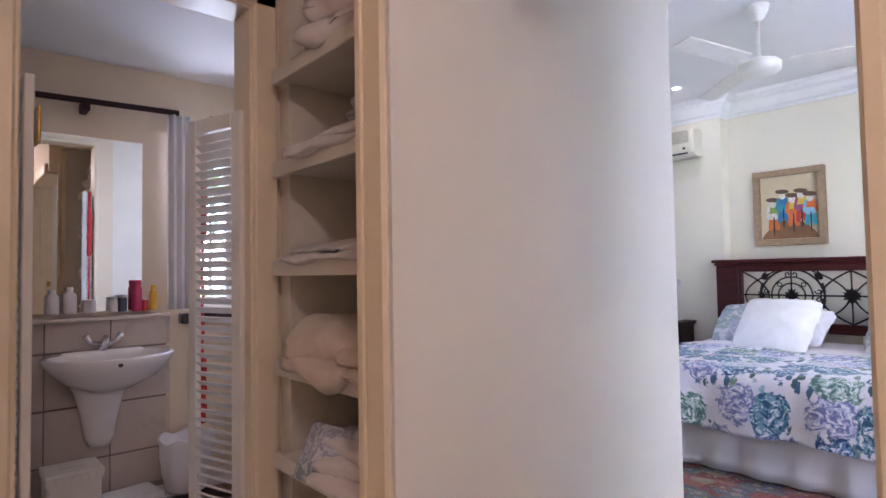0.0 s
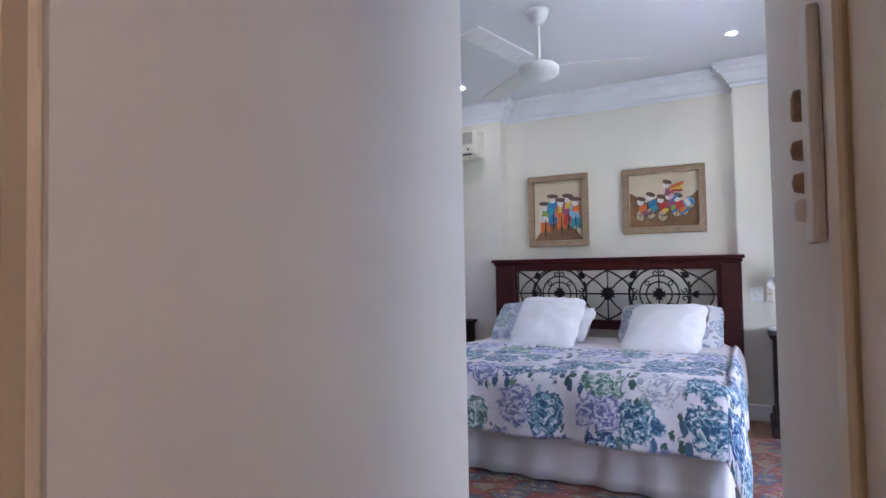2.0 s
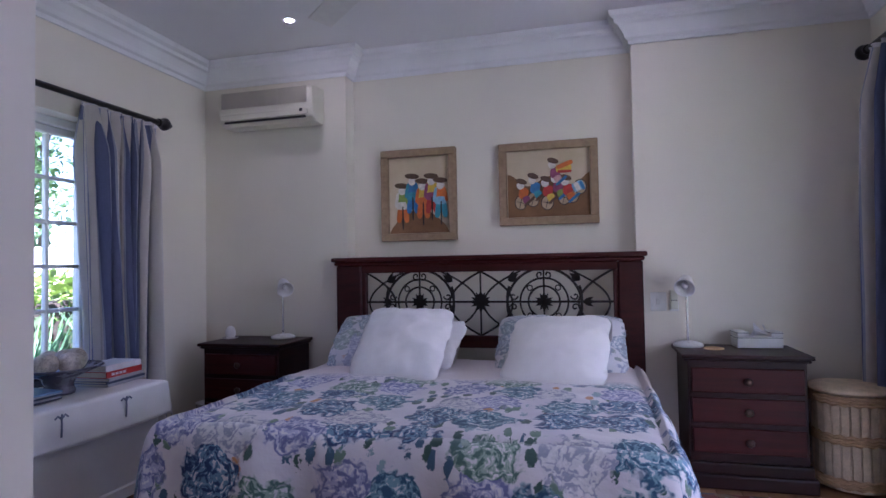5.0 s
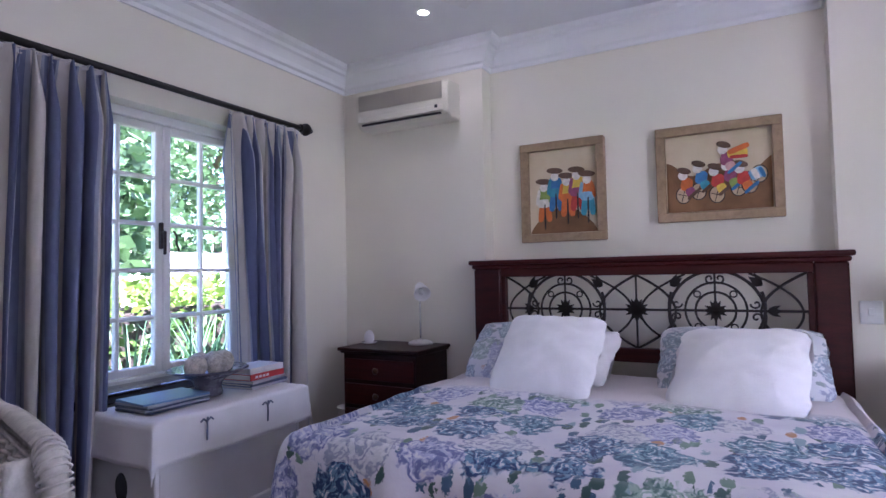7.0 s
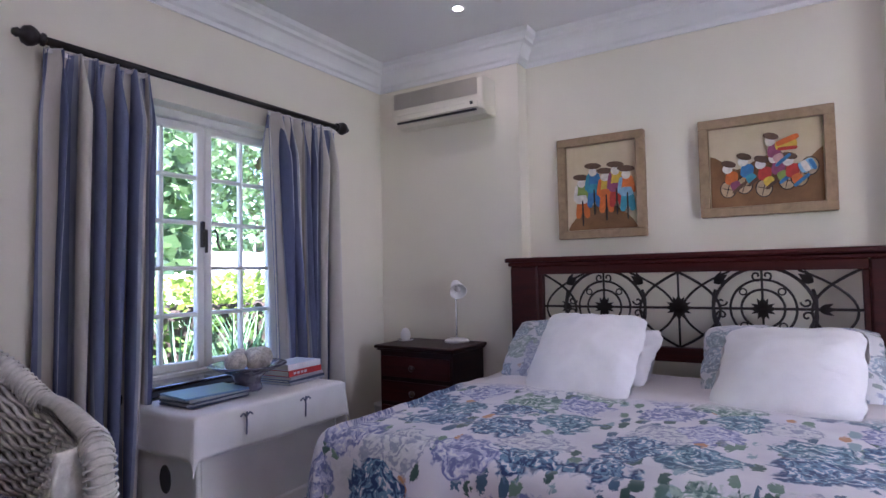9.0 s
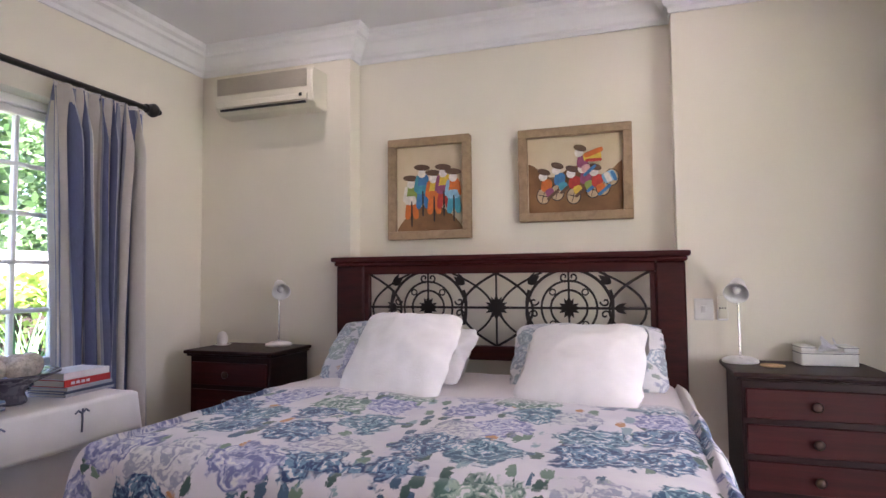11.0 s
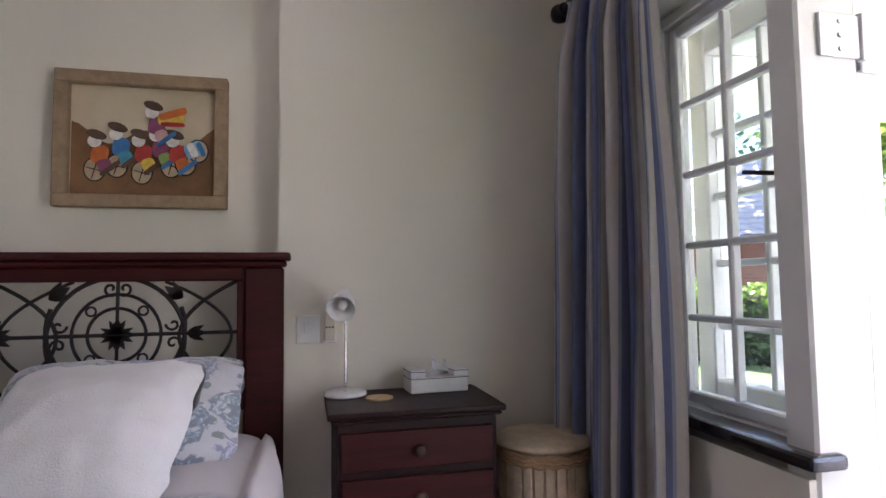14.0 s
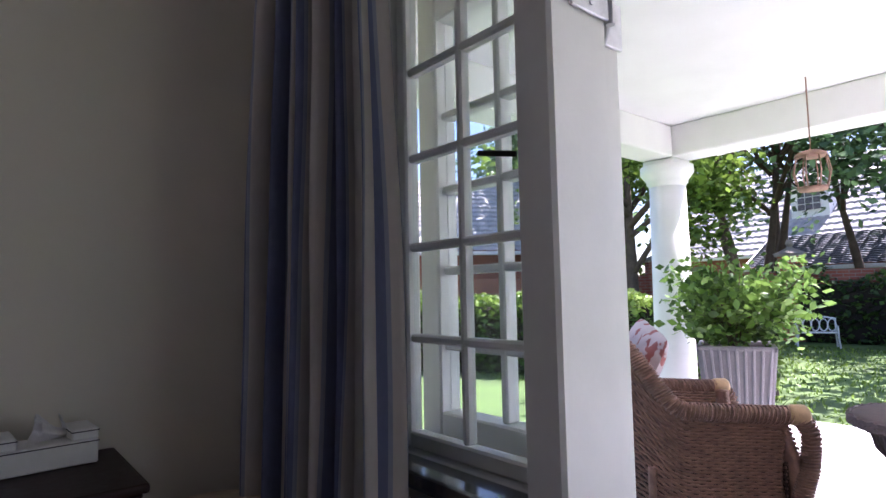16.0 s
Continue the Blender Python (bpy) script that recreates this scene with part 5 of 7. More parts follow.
# ---- wicker chairs ----
def wicker_chair(name, m, weave, cane, label, core=None, arm=0.635, rise=0.275, seat_mat=None, seat_label="", density=1.0):
    """A tub chair: a woven shell with a high back, level arms rolled over at the front, and a skirt; faces local +y."""
    t = thing(name, tuple(m.translation), label, "wicker chair")
    # core: darker copy of the weave's colour, painting shade between the strands
    core = core or weave
    rx, ry, A = 0.36, 0.36, 2.35

    def top_h(a):
        k = min(1.0, max(0.0, (1.30 - abs(a)) / 0.80))
        return arm + rise * k * k * (3 - 2 * k) + 0.02 * math.cos(a)

    def rim(a, f=1.0):
        """a: 0 at the back, +-A at the arm fronts."""
        out = 1 + 0.10 * f
        x, y = math.sin(a) * rx * out, -math.cos(a) * ry * out
        if abs(a) > 1.5708:
            x, y = math.copysign(rx * out, a), (abs(a) - 1.5708) * 0.44
        return x, y, top_h(a)

    def shell(u, v):
        x, y, h = rim(-A + 2 * A * u, v)
        waist = 1 - 0.08 * math.sin(v * math.pi) + (0.06 * (1 - v / 0.3) if v < 0.3 else 0)
        return m @ Vector((x * waist, y * waist, 0.05 + (h - 0.05) * v))

    def outward(u, v):
        q = shell(min(1, u + 0.004), v) - shell(max(0, u - 0.004), v)
        return Vector((q.y, -q.x, 0)).normalized()

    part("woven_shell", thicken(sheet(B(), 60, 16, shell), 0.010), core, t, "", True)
    nst, rows = int(44 * density), int(30 * density)
    # strands pass over and under the stakes, on both faces of the shell
    for face in (1, -1):
        bm = B()
        for r in range(rows):
            v = 0.02 + 0.96 * (r + 0.5) / rows
            pts = []
            for i in range(nst * 2 + 1):
                u = i / (nst * 2)
                over = (i // 2 + r) % 2 if i % 2 else 0.5
                lift = (0.002 + 0.013 * over) if face > 0 else (-0.012 - 0.013 * over)
                pts.append(shell(u, v) + outward(u, v) * lift)
            tube(bm, pts, 0.0088 / density, 5)
        tagged(part("wicker_weave", bm, weave, t, "", True), kind="stuff")
    # bound rim: one thick roll, wrapped, that turns down over the arm fronts
    n, roll = 110, []
    for i in range(n + 1):
        x, y, h = rim(-A + 2 * A * i / n)
        roll.append(Vector((x, y, h)))
    x0, y0, h0 = rim(A)
    curl = [Vector((0, 0.055 * math.sin(b) + 0.02 * b, -0.055 * (1 - math.cos(b)) - 0.05 * b * b / 5)) for b in (0.3, 0.7, 1.1, 1.5, 1.9, 2.3)]
    drop = [Vector((0, 0.075 - 0.03 * k, -0.24 - 0.09 * k)) for k in range(3)]
    head = [Vector((-x0, y0, h0)) + c for c in (curl + drop)[::-1]]
    tail = [Vector((x0, y0, h0)) + c for c in curl + drop]
    path = [m @ p for p in head + roll + tail]
    part("bound_rim", tube(B(), path, [0.034 + 0.003 * math.sin(i * 2.1) for i in range(len(path))], 10), weave, t, "", True)
    wrap = B()
    dense = []
    for p, q in zip(path, path[1:]):
        k = max(1, int((q - p).length / 0.012))
        dense += [p + (q - p) * (f / k) for f in range(k)]
    for i in range(1, len(dense) - 1):
        d = (dense[i + 1] - dense[i - 1]).normalized()
        side = d.cross(Vector((0.2, 0.1, 0.97))).normalized()
        up = side.cross(d)
        tube(wrap, [dense[i] + d * (0.006 * math.sin(b)) + 0.038 * (math.cos(b) * side + math.sin(b) * up) for b in (2 * math.pi * k / 9 for k in range(9))], 0.0048, 4, closed=True)
    tagged(part("rim_wrapping", wrap, weave, t, "", True), kind="stuff")
    for s in (-1, 1):
        if cane is not weave:
            part("arm_end", lathe(B(), [(0, -0.02), (0.040, -0.02), (0.046, 0), (0.046, 0.055), (0.036, 0.068), (0, 0.068)], m=m @ Matrix.Translation((s * x0, y0 + 0.01, h0)) @ pose(0, 0, 0, -90, 0, 0), segs=18), cane, t, "pale cane-bound arm end", True)

        def fr(u, v, s=s):
            zz = 0.05 + (h0 - 0.06) * v
            return m @ Vector((s * x0 * (0.93 + 0.07 * v) - s * 0.10 * u, y0 + 0.015 + 0.055 * math.sin(v * math.pi * 1.25) * (1 - u) , zz))

        part("front_wing", thicken(sheet(B(), 6, 18, fr), 0.03), weave, t, "", True)
        bm = B()
        for r in range(26):
            tube(bm, [fr(i / 6, (r + 0.5) / 26) + m.to_3x3() @ Vector((0, 0.010 if (i + r) % 2 else 0.003, 0)) for i in range(7)], 0.008, 4)
        tagged(part("wing_weave", bm, weave, t, "", True), kind="stuff")

    def apron(u, v):
        return m @ Vector(((u - 0.5) * 2 * rx * 0.98, 0.33 + 0.03 * math.sin(u * math.pi), 0.06 + 0.34 * v))

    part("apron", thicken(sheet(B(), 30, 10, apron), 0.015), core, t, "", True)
    bm = B()
    ra = int(18 * density)
    for r in range(ra):
        tube(bm, [apron(i / 44, (r + 0.5) / ra) + (m.to_3x3() @ Vector((0, 0.016 if (i // 2 + r) % 2 else 0.003, 0))) for i in range(45)], 0.0090 / density, 5)
    tagged(part("apron_weave", bm, weave, t, "", True), kind="stuff")
    seat = B()
    lathe(seat, [(0, 0.36), (0.315, 0.36), (0.32, 0.405), (0, 0.405)], m=m, segs=28), box(seat, (-0.30, 0.0, 0.36), (0.30, 0.33, 0.403), 0.01, 2, m)
    part("seat_base", seat, core, t)
    for sx in (-1, 1):
        for sy in (-0.24, 0.30):
            part("leg", tube(B(), [m @ Vector((sx * 0.27, sy, 0.36)), m @ Vector((sx * 0.29, sy * 1.04, 0.0))], 0.018, 8), weave, t)
    if seat_mat:
        c = B()
        lathe(c, [(0, 0.406), (0.27, 0.406), (0.30, 0.425), (0.305, 0.46), (0.28, 0.49), (0.2, 0.502), (0, 0.506)], m=m @ Matrix.Translation((0, 0.05, 0)) @ Matrix.Diagonal((1, 1.02, 1, 1)), segs=30)
        solo("seat_cushion", c, seat_mat, seat_label, "cushion", smooth=True)
    return t


# white wicker darkened to grey, as shade behind the strands
WICKERSHADE = surface("white_wicker_gap_shade", (0.42, 0.40, 0.37), 0.7, vary=0.2, scale=25, fine=130, relief=0.4)
wm = place(1.80, 2.58, 0.0, 166)
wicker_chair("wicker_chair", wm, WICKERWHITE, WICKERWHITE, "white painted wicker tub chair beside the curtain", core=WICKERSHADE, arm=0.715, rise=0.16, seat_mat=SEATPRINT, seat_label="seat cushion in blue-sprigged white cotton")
cushion("scatter_cushion", 0.38, 0.30, 0.10, wm @ Matrix.Translation((-0.02, -0.02, 0.565)) @ pose(0, 0, 0, 14, 0, 20), NAVY, "dark navy scatter cushion lying on the chair", "cushion", 0.008, 3.3)
cushion("folded_cloth", 0.42, 0.36, 0.12, place(1.90, 2.02, 0.40, 20, 0, 0), BLUECLOTH, "bright blue folded cloth on a low stool", "cloth", 0.01, 9.3)
stool = thing("low_stool", (1.90, 2.02, 0), "low white stool under a blue cloth", "stool")
part("stool_top", box(B(), (1.72, 1.84, 0.31), (2.08, 2.20, 0.345), 0.01, 2), WHITEWOOD, stool)
for sx in (1.75, 2.05):
    for sy in (1.87, 2.17):
        part("leg", box(B(), (sx - 0.015, sy - 0.015, 0), (sx + 0.015, sy + 0.015, 0.31), 0.003), WHITEWOOD, stool)

# ---- laundry basket, bin, fan, downlights, rug ----
lb = thing("laundry_basket", (4.36, -0.86, 0), "tall round woven laundry basket with slatted sides", "basket")
part("lid", lathe(B(), [(0, 0.525), (0.10, 0.523), (0.175, 0.512), (0.19, 0.50), (0.185, 0.488), (0, 0.488)], (4.36, -0.86, 0), 32), BASKET, lb, "", True)
for k in range(26):
    a = 2 * math.pi * k / 26
    mm = place(4.36, -0.86, 0, math.degrees(a))
    part("slat", box(B(), (0.160, -0.017, 0.02), (0.168, 0.017, 0.47), 0.002, 1, mm), BASKET, lb)
for z in (0.04, 0.25, 0.44):
    for dz in (0, 0.016, 0.032):
        part("woven_band", tube(B(), [(4.36 + 0.172 * math.cos(2 * math.pi * i / 40), -0.86 + 0.172 * math.sin(2 * math.pi * i / 40), z + dz + 0.004 * (-1) ** i) for i in range(40)], 0.009, 6, closed=True), CANE, lb)
part("inner_wall", lathe(B(), [(0, 0.015), (0.155, 0.015), (0.155, 0.486), (0.150, 0.486), (0.150, 0.02), (0, 0.02)], (4.36, -0.86, 0), 32), BASKET, lb)
pb = solo("waste_bin", lathe(B(), [(0, 0), (0.075, 0), (0.09, 0.24), (0.095, 0.245), (0.086, 0.245), (0.072, 0.006), (0, 0.006)], (4.45, 2.97, 0), 28), WHITEPLASTIC, "small cream waste bin in the corner", "bin", smooth=True)

fan = thing("ceiling_fan", (3.0, 1.10, H), "white three-blade ceiling fan, at rest", "ceiling fan")
FX, FY = 3.0, 1.10
part("canopy", lathe(B(), [(0, 0), (0.065, 0), (0.06, -0.03), (0.035, -0.075), (0.016, -0.09), (0, -0.09)], (FX, FY, H), 24), WHITEPLASTIC, fan, "", True)
part("down_rod", tube(B(), [(FX, FY, H - 0.08), (FX, FY, H - 0.31)], 0.012, 10), WHITEPLASTIC, fan, "", True)
part("motor", lathe(B(), [(0, -0.29), (0.03, -0.30), (0.05, -0.32), (0.10, -0.325), (0.115, -0.34), (0.115, -0.375), (0.10, -0.39), (0.07, -0.40), (0.05, -0.41), (0, -0.412)], (FX, FY, H), 28), WHITEPLASTIC, fan, "", True)
for k in range(3):
    mm = place(FX, FY, H - 0.335, 48 + 120 * k) @ pose(0, 0, 0, 9, 0, 0)
    bl = part("blade", box(B(), (0.16, -0.055, -0.004), (0.68, 0.065, 0.004), 0.003, 1, mm), WHITEPLASTIC, fan)
    part("blade_arm", box(B(), (0.09, -0.02, -0.006), (0.20, 0.02, 0.0), 0.002, 1, mm), WHITEPLASTIC, bl)
SPOTS = [(4.07, 2.12), (3.96, 0.11), (2.1, 2.055), (2.1, 0.10)]
for x, y in SPOTS:
    sp = thing("downlight", (x, y, H), "small round recessed downlight, lit", "downlight", "recessed downlights")
    part("trim_ring", lathe(B(), [(0.024, -0.001), (0.040, -0.003), (0.041, 0.0), (0.024, 0.004)], (x, y, H), 24), WHITEPLASTIC, sp, "", True)
    part("lens", lathe(B(), [(0, -0.0015), (0.024, -0.0015), (0.024, 0.0)], (x, y, H), 20), BULB, sp, "glowing lens")


def rug_uv(u, v):
    return (u * 3.0, v * 3.2)


structure_rug = solo("rug", thicken(sheet(B(), 40, 40, lambda u, v: Vector((1.9 + 2.2 * u, -0.95 + 3.6 * v, 0.008 + 0.003 * noise.noise(Vector((u * 20, v * 20, 0))))), rug_uv), 0.008), PERSIAN, "worn red and blue oriental rug under the bed", "rug")

# ---- linen cupboard ----
SHZ = [1.875, 1.53, 1.172, 0.815, 0.485, 0.14]
cup = thing("linen_shelving", (0.62, 1.37, 0), "open cream linen shelves packed with folded linen", "shelving")
for z in SHZ:
    part("shelf", box(box(B(), (0.42, 1.038, z), (0.935, 1.847, z + 0.02), 0.003), (0.40, 1.038, z - 0.02), (0.42, 1.847, z + 0.035), 0.003), SHELFCREAM, cup)


def folded(x, y, z, w, d, h, layers, material, label, rz=0, seed=0.0, slump=0.0):
    """A crumpled pile of folded cloth; its front, towards local -x, sags over the shelf edge."""
    th = thing("folded_linen", (x, y, z), label, "linen", "linen in the cupboard")
    for k in range(layers):
        hh = h / layers
        t = B()
        bmesh.ops.create_cube(t, size=1)
        bmesh.ops.subdivide_edges(t, edges=t.edges[:], cuts=11, use_grid_fill=True)
        ww, dd = w * (1 - 0.09 * (k % 3)), d * (1 - 0.07 * ((k + 1) % 3))
        for vtx in t.verts:
            p = vtx.co
            rnd = 1 - 0.12 * (abs(p.z) * 2) ** 3
            q = Vector((p.x * ww * rnd, p.y * dd * rnd, p.z * hh * 1.02))
            big = noise.noise(Vector((q.x * 5 + seed, q.y * 5, k * 1.3)))
            q += noise.noise_vector(Vector((q.x * 9 + seed, q.y * 9, k * 2.1 + q.z * 12))) * 0.014
            q += noise.noise_vector(Vector((q.x * 24, q.y * 24 + seed, q.z * 30))) * 0.005
            q.z += 0.035 * big * (1 if p.z > 0 else 0.2)
            front = max(0.0, -p.x * 2 - 0.45)
            q.z -= slump * (0.55 + 0.9 * big) * front ** 2 * 2.2
            q.z = max(q.z, -hh / 2) if front < 0.25 and k == 0 else q.z
            vtx.co = q
        t.transform(place(x, y, z + hh * (k + 0.5) + 0.004, rz + 7 * math.sin(k * 2.3 + seed)))
        part("folded_layer", t, material, th, "", True)
    return th


folded(0.59, 1.43, SHZ[0] + 0.03, 0.40, 0.40, 0.26, 3, TOWELWHITE, "pile of pale pink towels sagging on the shelf", 10, 0.4, 0.06)
folded(0.59, 1.41, SHZ[1] + 0.03, 0.42, 0.58, 0.06, 2, TOWELWHITE, "crumpled pale towels along the shelf edge", 0, 1.4, 0.03)
folded(0.66, 1.33, SHZ[1] + 0.09, 0.32, 0.34, 0.13, 2, TOWELGREY, "folded grey towels on a shelf", 20, 2.4)
folded(0.58, 1.43, SHZ[2] + 0.03, 0.42, 0.60, 0.05, 2, TOWELWHITE, "crumpled cream sheets along the shelf edge", 4, 3.4, 0.03)
folded(0.59, 1.52, SHZ[3] + 0.03, 0.46, 0.44, 0.15, 2, BEIGE, "folded beige sheets on a shelf", 6, 4.4, 0.09)
folded(0.56, 1.27, SHZ[3] + 0.03, 0.40, 0.24, 0.10, 2, BEIGE, "folded beige pillow cases on a shelf", -6, 5.4, 0.05)
folded(0.58, 1.35, SHZ[4] + 0.03, 0.42, 0.40, 0.13, 3, TOWELWHITE, "folded white towels on a shelf", 8, 6.4, 0.04)
folded(0.68, 1.31, SHZ[4] + 0.16, 0.28, 0.28, 0.08, 1, TOWELGREY, "lilac-grey towel on a white pile", 8, 7.4)
folded(0.58, 1.45, SHZ[5] + 0.03, 0.44, 0.54, 0.18, 3, BEIGE, "floral beige bedding on a lower shelf", 12, 8.4, 0.07)
cushion("folded_linen", 0.26, 0.20, 0.05, lean(0.41, 1.49, SHZ[4] + 0.10, 30, 8), FLORALP, "floral pillow case slipping off the shelf", "linen", 0.01, 4.9)

# ---- bathroom ----
before_bathroom = set(bpy.data.objects)
WALLT = B()
tiles = thing("wall_tiles", (0.3, BY - 0.006, 0), "beige square wall tiles to basin height", "wall tiles", kind="structure")
part("tile_bed", box(B(), (-1.18, BY - 0.008, 0), (BW0 - 0.10, BY, 0.93)), GROUT, tiles)
TW = 0.30
tile_mesh = None
for i in range(-4, 3):
    for z0, z1 in ((0.0, 0.19), (0.195, 0.475), (0.48, 0.765), (0.77, 0.93)):
        xa = 0.055 + i * TW
        part("tile", box(B(), (xa + 0.003, BY - 0.014, z0 + 0.003), (min(xa + TW, BW0 - 0.10) - 0.003, BY - 0.006, z1 - 0.003), 0.002), WTILE, tiles)
part("ledge", box(B(), (-1.18, BY - 0.10, 0.93), (BW0 - 0.10, BY, 0.95), 0.004), WTILE, tiles)
part("ledge_front", box(B(), (-1.18, BY - 0.10, 0.0), (BW0 - 0.10, BY - 0.0145, 0.0005)), GROUT, tiles)
mir = solo("wall_mirror", box(B(), (-0.06, BY - 0.012, 0.955), (0.51, BY - 0.004, 1.90)), MIRROR, "frameless bathroom mirror with corner screws", "mirror")
for x in (-0.02, 0.47):
    solo("mirror_screw", lathe(B(), [(0, -0.006), (0.008, -0.004), (0.009, 0)], m=pose(x, BY - 0.012, 1.86, -90, 0, 0) @ pose(0, 0, 0, 180, 0, 0), segs=10), CHROME, "chrome mirror screw on the glass", "screw", smooth=True)
SX, SY = 0.31, BY - 0.25
basin = thing("wash_basin", (SX, SY, 0.3), "white ceramic wash basin on a half pedestal", "wash basin")
bm = lathe(B(), [(0, -0.17), (0.09, -0.165), (0.20, -0.11), (0.265, -0.04), (0.285, 0.0), (0.28, 0.012), (0.255, 0.008), (0.22, -0.03), (0.12, -0.09), (0, -0.10)], m=Matrix.Translation((SX, SY, 0.735)) @ Matrix.Diagonal((1.05, 0.80, 1, 1)), segs=40)
part("bowl", bm, CERAMIC, basin, "", True)
part("back_ledge", box(B(), (SX - 0.20, SY + 0.14, 0.66), (SX + 0.20, BY - 0.015, 0.755), 0.03, 3), CERAMIC, basin, "", True)
part("half_pedestal", lathe(B(), [(0, 0.27), (0.05, 0.275), (0.07, 0.32), (0.085, 0.42), (0.12, 0.56), (0.14, 0.60), (0, 0.60)], m=Matrix.Translation((SX - 0.03, SY + 0.10, 0.0)) @ Matrix.Diagonal((1, 0.9, 1, 1)), segs=28), CERAMIC, basin, "", True)
tap = part("mixer_tap", tube(B(), [(SX, SY + 0.17, 0.75), (SX, SY + 0.17, 0.80), (SX, SY + 0.13, 0.82), (SX, SY + 0.07, 0.80)], [0.022, 0.018, 0.015, 0.012], 12), CHROME, basin, "chrome mixer tap", True)
for s in (-1, 1):
    part("tap_handle", tube(B(), [(SX, SY + 0.17, 0.775), (SX + s * 0.06, SY + 0.16, 0.80), (SX + s * 0.085, SY + 0.16, 0.835)], [0.014, 0.012, 0.02], 10), CHROME, tap, "", True)
part("overflow", lathe(B(), [(0, 0.003), (0.01, 0.002), (0.011, 0)], m=pose(SX, SY - 0.222, 0.715, 80, 0, 0), segs=12), DARKPLASTIC, basin)


def bottle(x, r, h, body, cap, label, neck=0.5, pump=False, y=BY - 0.05):
    t = thing("bottle", (x, y, 0.95), label, "bottle", "toiletries on the ledge")
    part("bottle_body", lathe(B(), [(0, 0), (r, 0), (r * 1.02, h * 0.1), (r, h * 0.72), (r * neck, h * 0.82), (r * neck, h * 0.86), (0, h * 0.86)], (x, y, 0.95), 18), body, t, "", True)
    cp = part("cap", lathe(B(), [(0, h * 0.86), (r * neck * 1.1, h * 0.86), (r * neck * 1.1, h), (0, h)], (x, y, 0.95), 14), cap, t)
    if pump:
        part("pump", tube(B(), [(x, y, 0.95 + h), (x, y, 0.95 + h + 0.03), (x - 0.03, y - 0.01, 0.95 + h + 0.035)], 0.006, 8), cap, cp)


C_PINK, C_YEL, C_PEARL = plain("magenta_plastic", (0.45, 0.02, 0.10), 0.35), plain("amber_plastic", (0.72, 0.38, 0.02), 0.35), plain("pearl_plastic", (0.74, 0.68, 0.66), 0.35)
bottle(-0.075, 0.035, 0.16, C_PEARL, DARKPLASTIC, "white soap bottle with black pump", 0.4, True)
bottle(0.085, 0.028, 0.13, C_PEARL, C_PEARL, "pale lotion bottle on the ledge", 0.45)
bottle(0.16, 0.030, 0.14, C_PEARL, C_PEARL, "pale lotion bottle on the ledge", 0.45)
bottle(0.25, 0.028, 0.07, C_PEARL, C_PEARL, "small clear jar on the ledge", 0.9)
bottle(0.36, 0.022, 0.08, C_PEARL, STEEL, "small jar with metal lid", 0.9)
bottle(0.405, 0.022, 0.09, C_NAVY, C_PEARL, "small blue and white jar", 0.9)
bottle(0.475, 0.027, 0.17, C_PINK, C_PINK, "tall magenta shampoo bottle", 0.8)
bottle(0.515, 0.018, 0.07, C_RED, C_PEARL, "small red tube standing up", 0.9)
bottle(0.56, 0.020, 0.14, C_YEL, C_YEL, "tall amber bottle on the ledge", 0.6)
lbin = thing("lidded_box", (0.14, 3.16, 0), "cream laundry box with scalloped lid edge", "box")
part("box_body", box(B(), (0.03, 3.06, 0), (0.25, 3.26, 0.23), 0.008), SHELFCREAM, lbin)
lid = part("lid", box(B(), (0.02, 3.05, 0.215), (0.26, 3.27, 0.25), 0.006), SHELFCREAM, lbin)
for k in range(7):
    part("scallop", lathe(B(), [(0, 0.004), (0.017, 0.003), (0.018, 0)], m=pose(0.04 + k * 0.033, 3.05, 0.215, 90, 0, 0), segs=14), SHELFCREAM, lid)
part("slot_handle", box(B(), (0.09, 3.14, 0.25), (0.19, 3.17, 0.256), 0.002), SHELFCREAM, lid)
sc = thing("bathroom_scale", (0.40, 3.10, 0), "flat white bathroom scale on the floor", "scale")
part("scale_body", box(B(), (-0.14, -0.11, 0.004), (0.14, 0.11, 0.04), 0.012, 2, place(0.40, 3.22, 0, 8)), WHITEPLASTIC, sc)
part("tread", box(B(), (-0.12, -0.09, 0.04), (0.12, 0.09, 0.044), 0.002, 1, place(0.40, 3.22, 0, 8)), WHITEPLASTIC, sc)
bag = B()
sheet(bag, 40, 16, lambda u, v: Vector((0.68 + (0.10 + 0.05 * v + 0.014 * noise.noise(Vector((math.cos(6.283 * u) * 2, math.sin(6.283 * u) * 2, v * 4)))) * math.cos(6.283 * u), 3.20 + (0.10 + 0.04 * v + 0.014 * noise.noise(Vector((math.cos(6.283 * u) * 3, math.sin(6.283 * u) * 2, v * 3 + 5)))) * math.sin(6.283 * u), 0.003 + 0.28 * v + 0.012 * math.sin(u * 40) * v)), closed_u=True)
solo("bin_bag", thicken(bag, 0.004), LINEN, "white plastic bag lining a floor bin", "bin bag", smooth=True)
br = thing("curtain_rail", (0.2, BY - 0.10, 2.05), "dark brown curtain rail over the mirror", "curtain rail")
part("rail", tube(B(), [(-0.9, BY - 0.10, 2.045), (0.68, BY - 0.10, 2.085)], 0.016, 10), DARKWOOD, br)
part("rail", tube(B(), [(0.86, BY - 0.10, 2.085), (1.2, BY - 0.10, 2.09)], 0.016, 10), DARKWOOD, br)
part("bracket", box(B(), (0.20, BY - 0.12, 2.02), (0.235, BY, 2.075), 0.004), DARKWOOD, br)
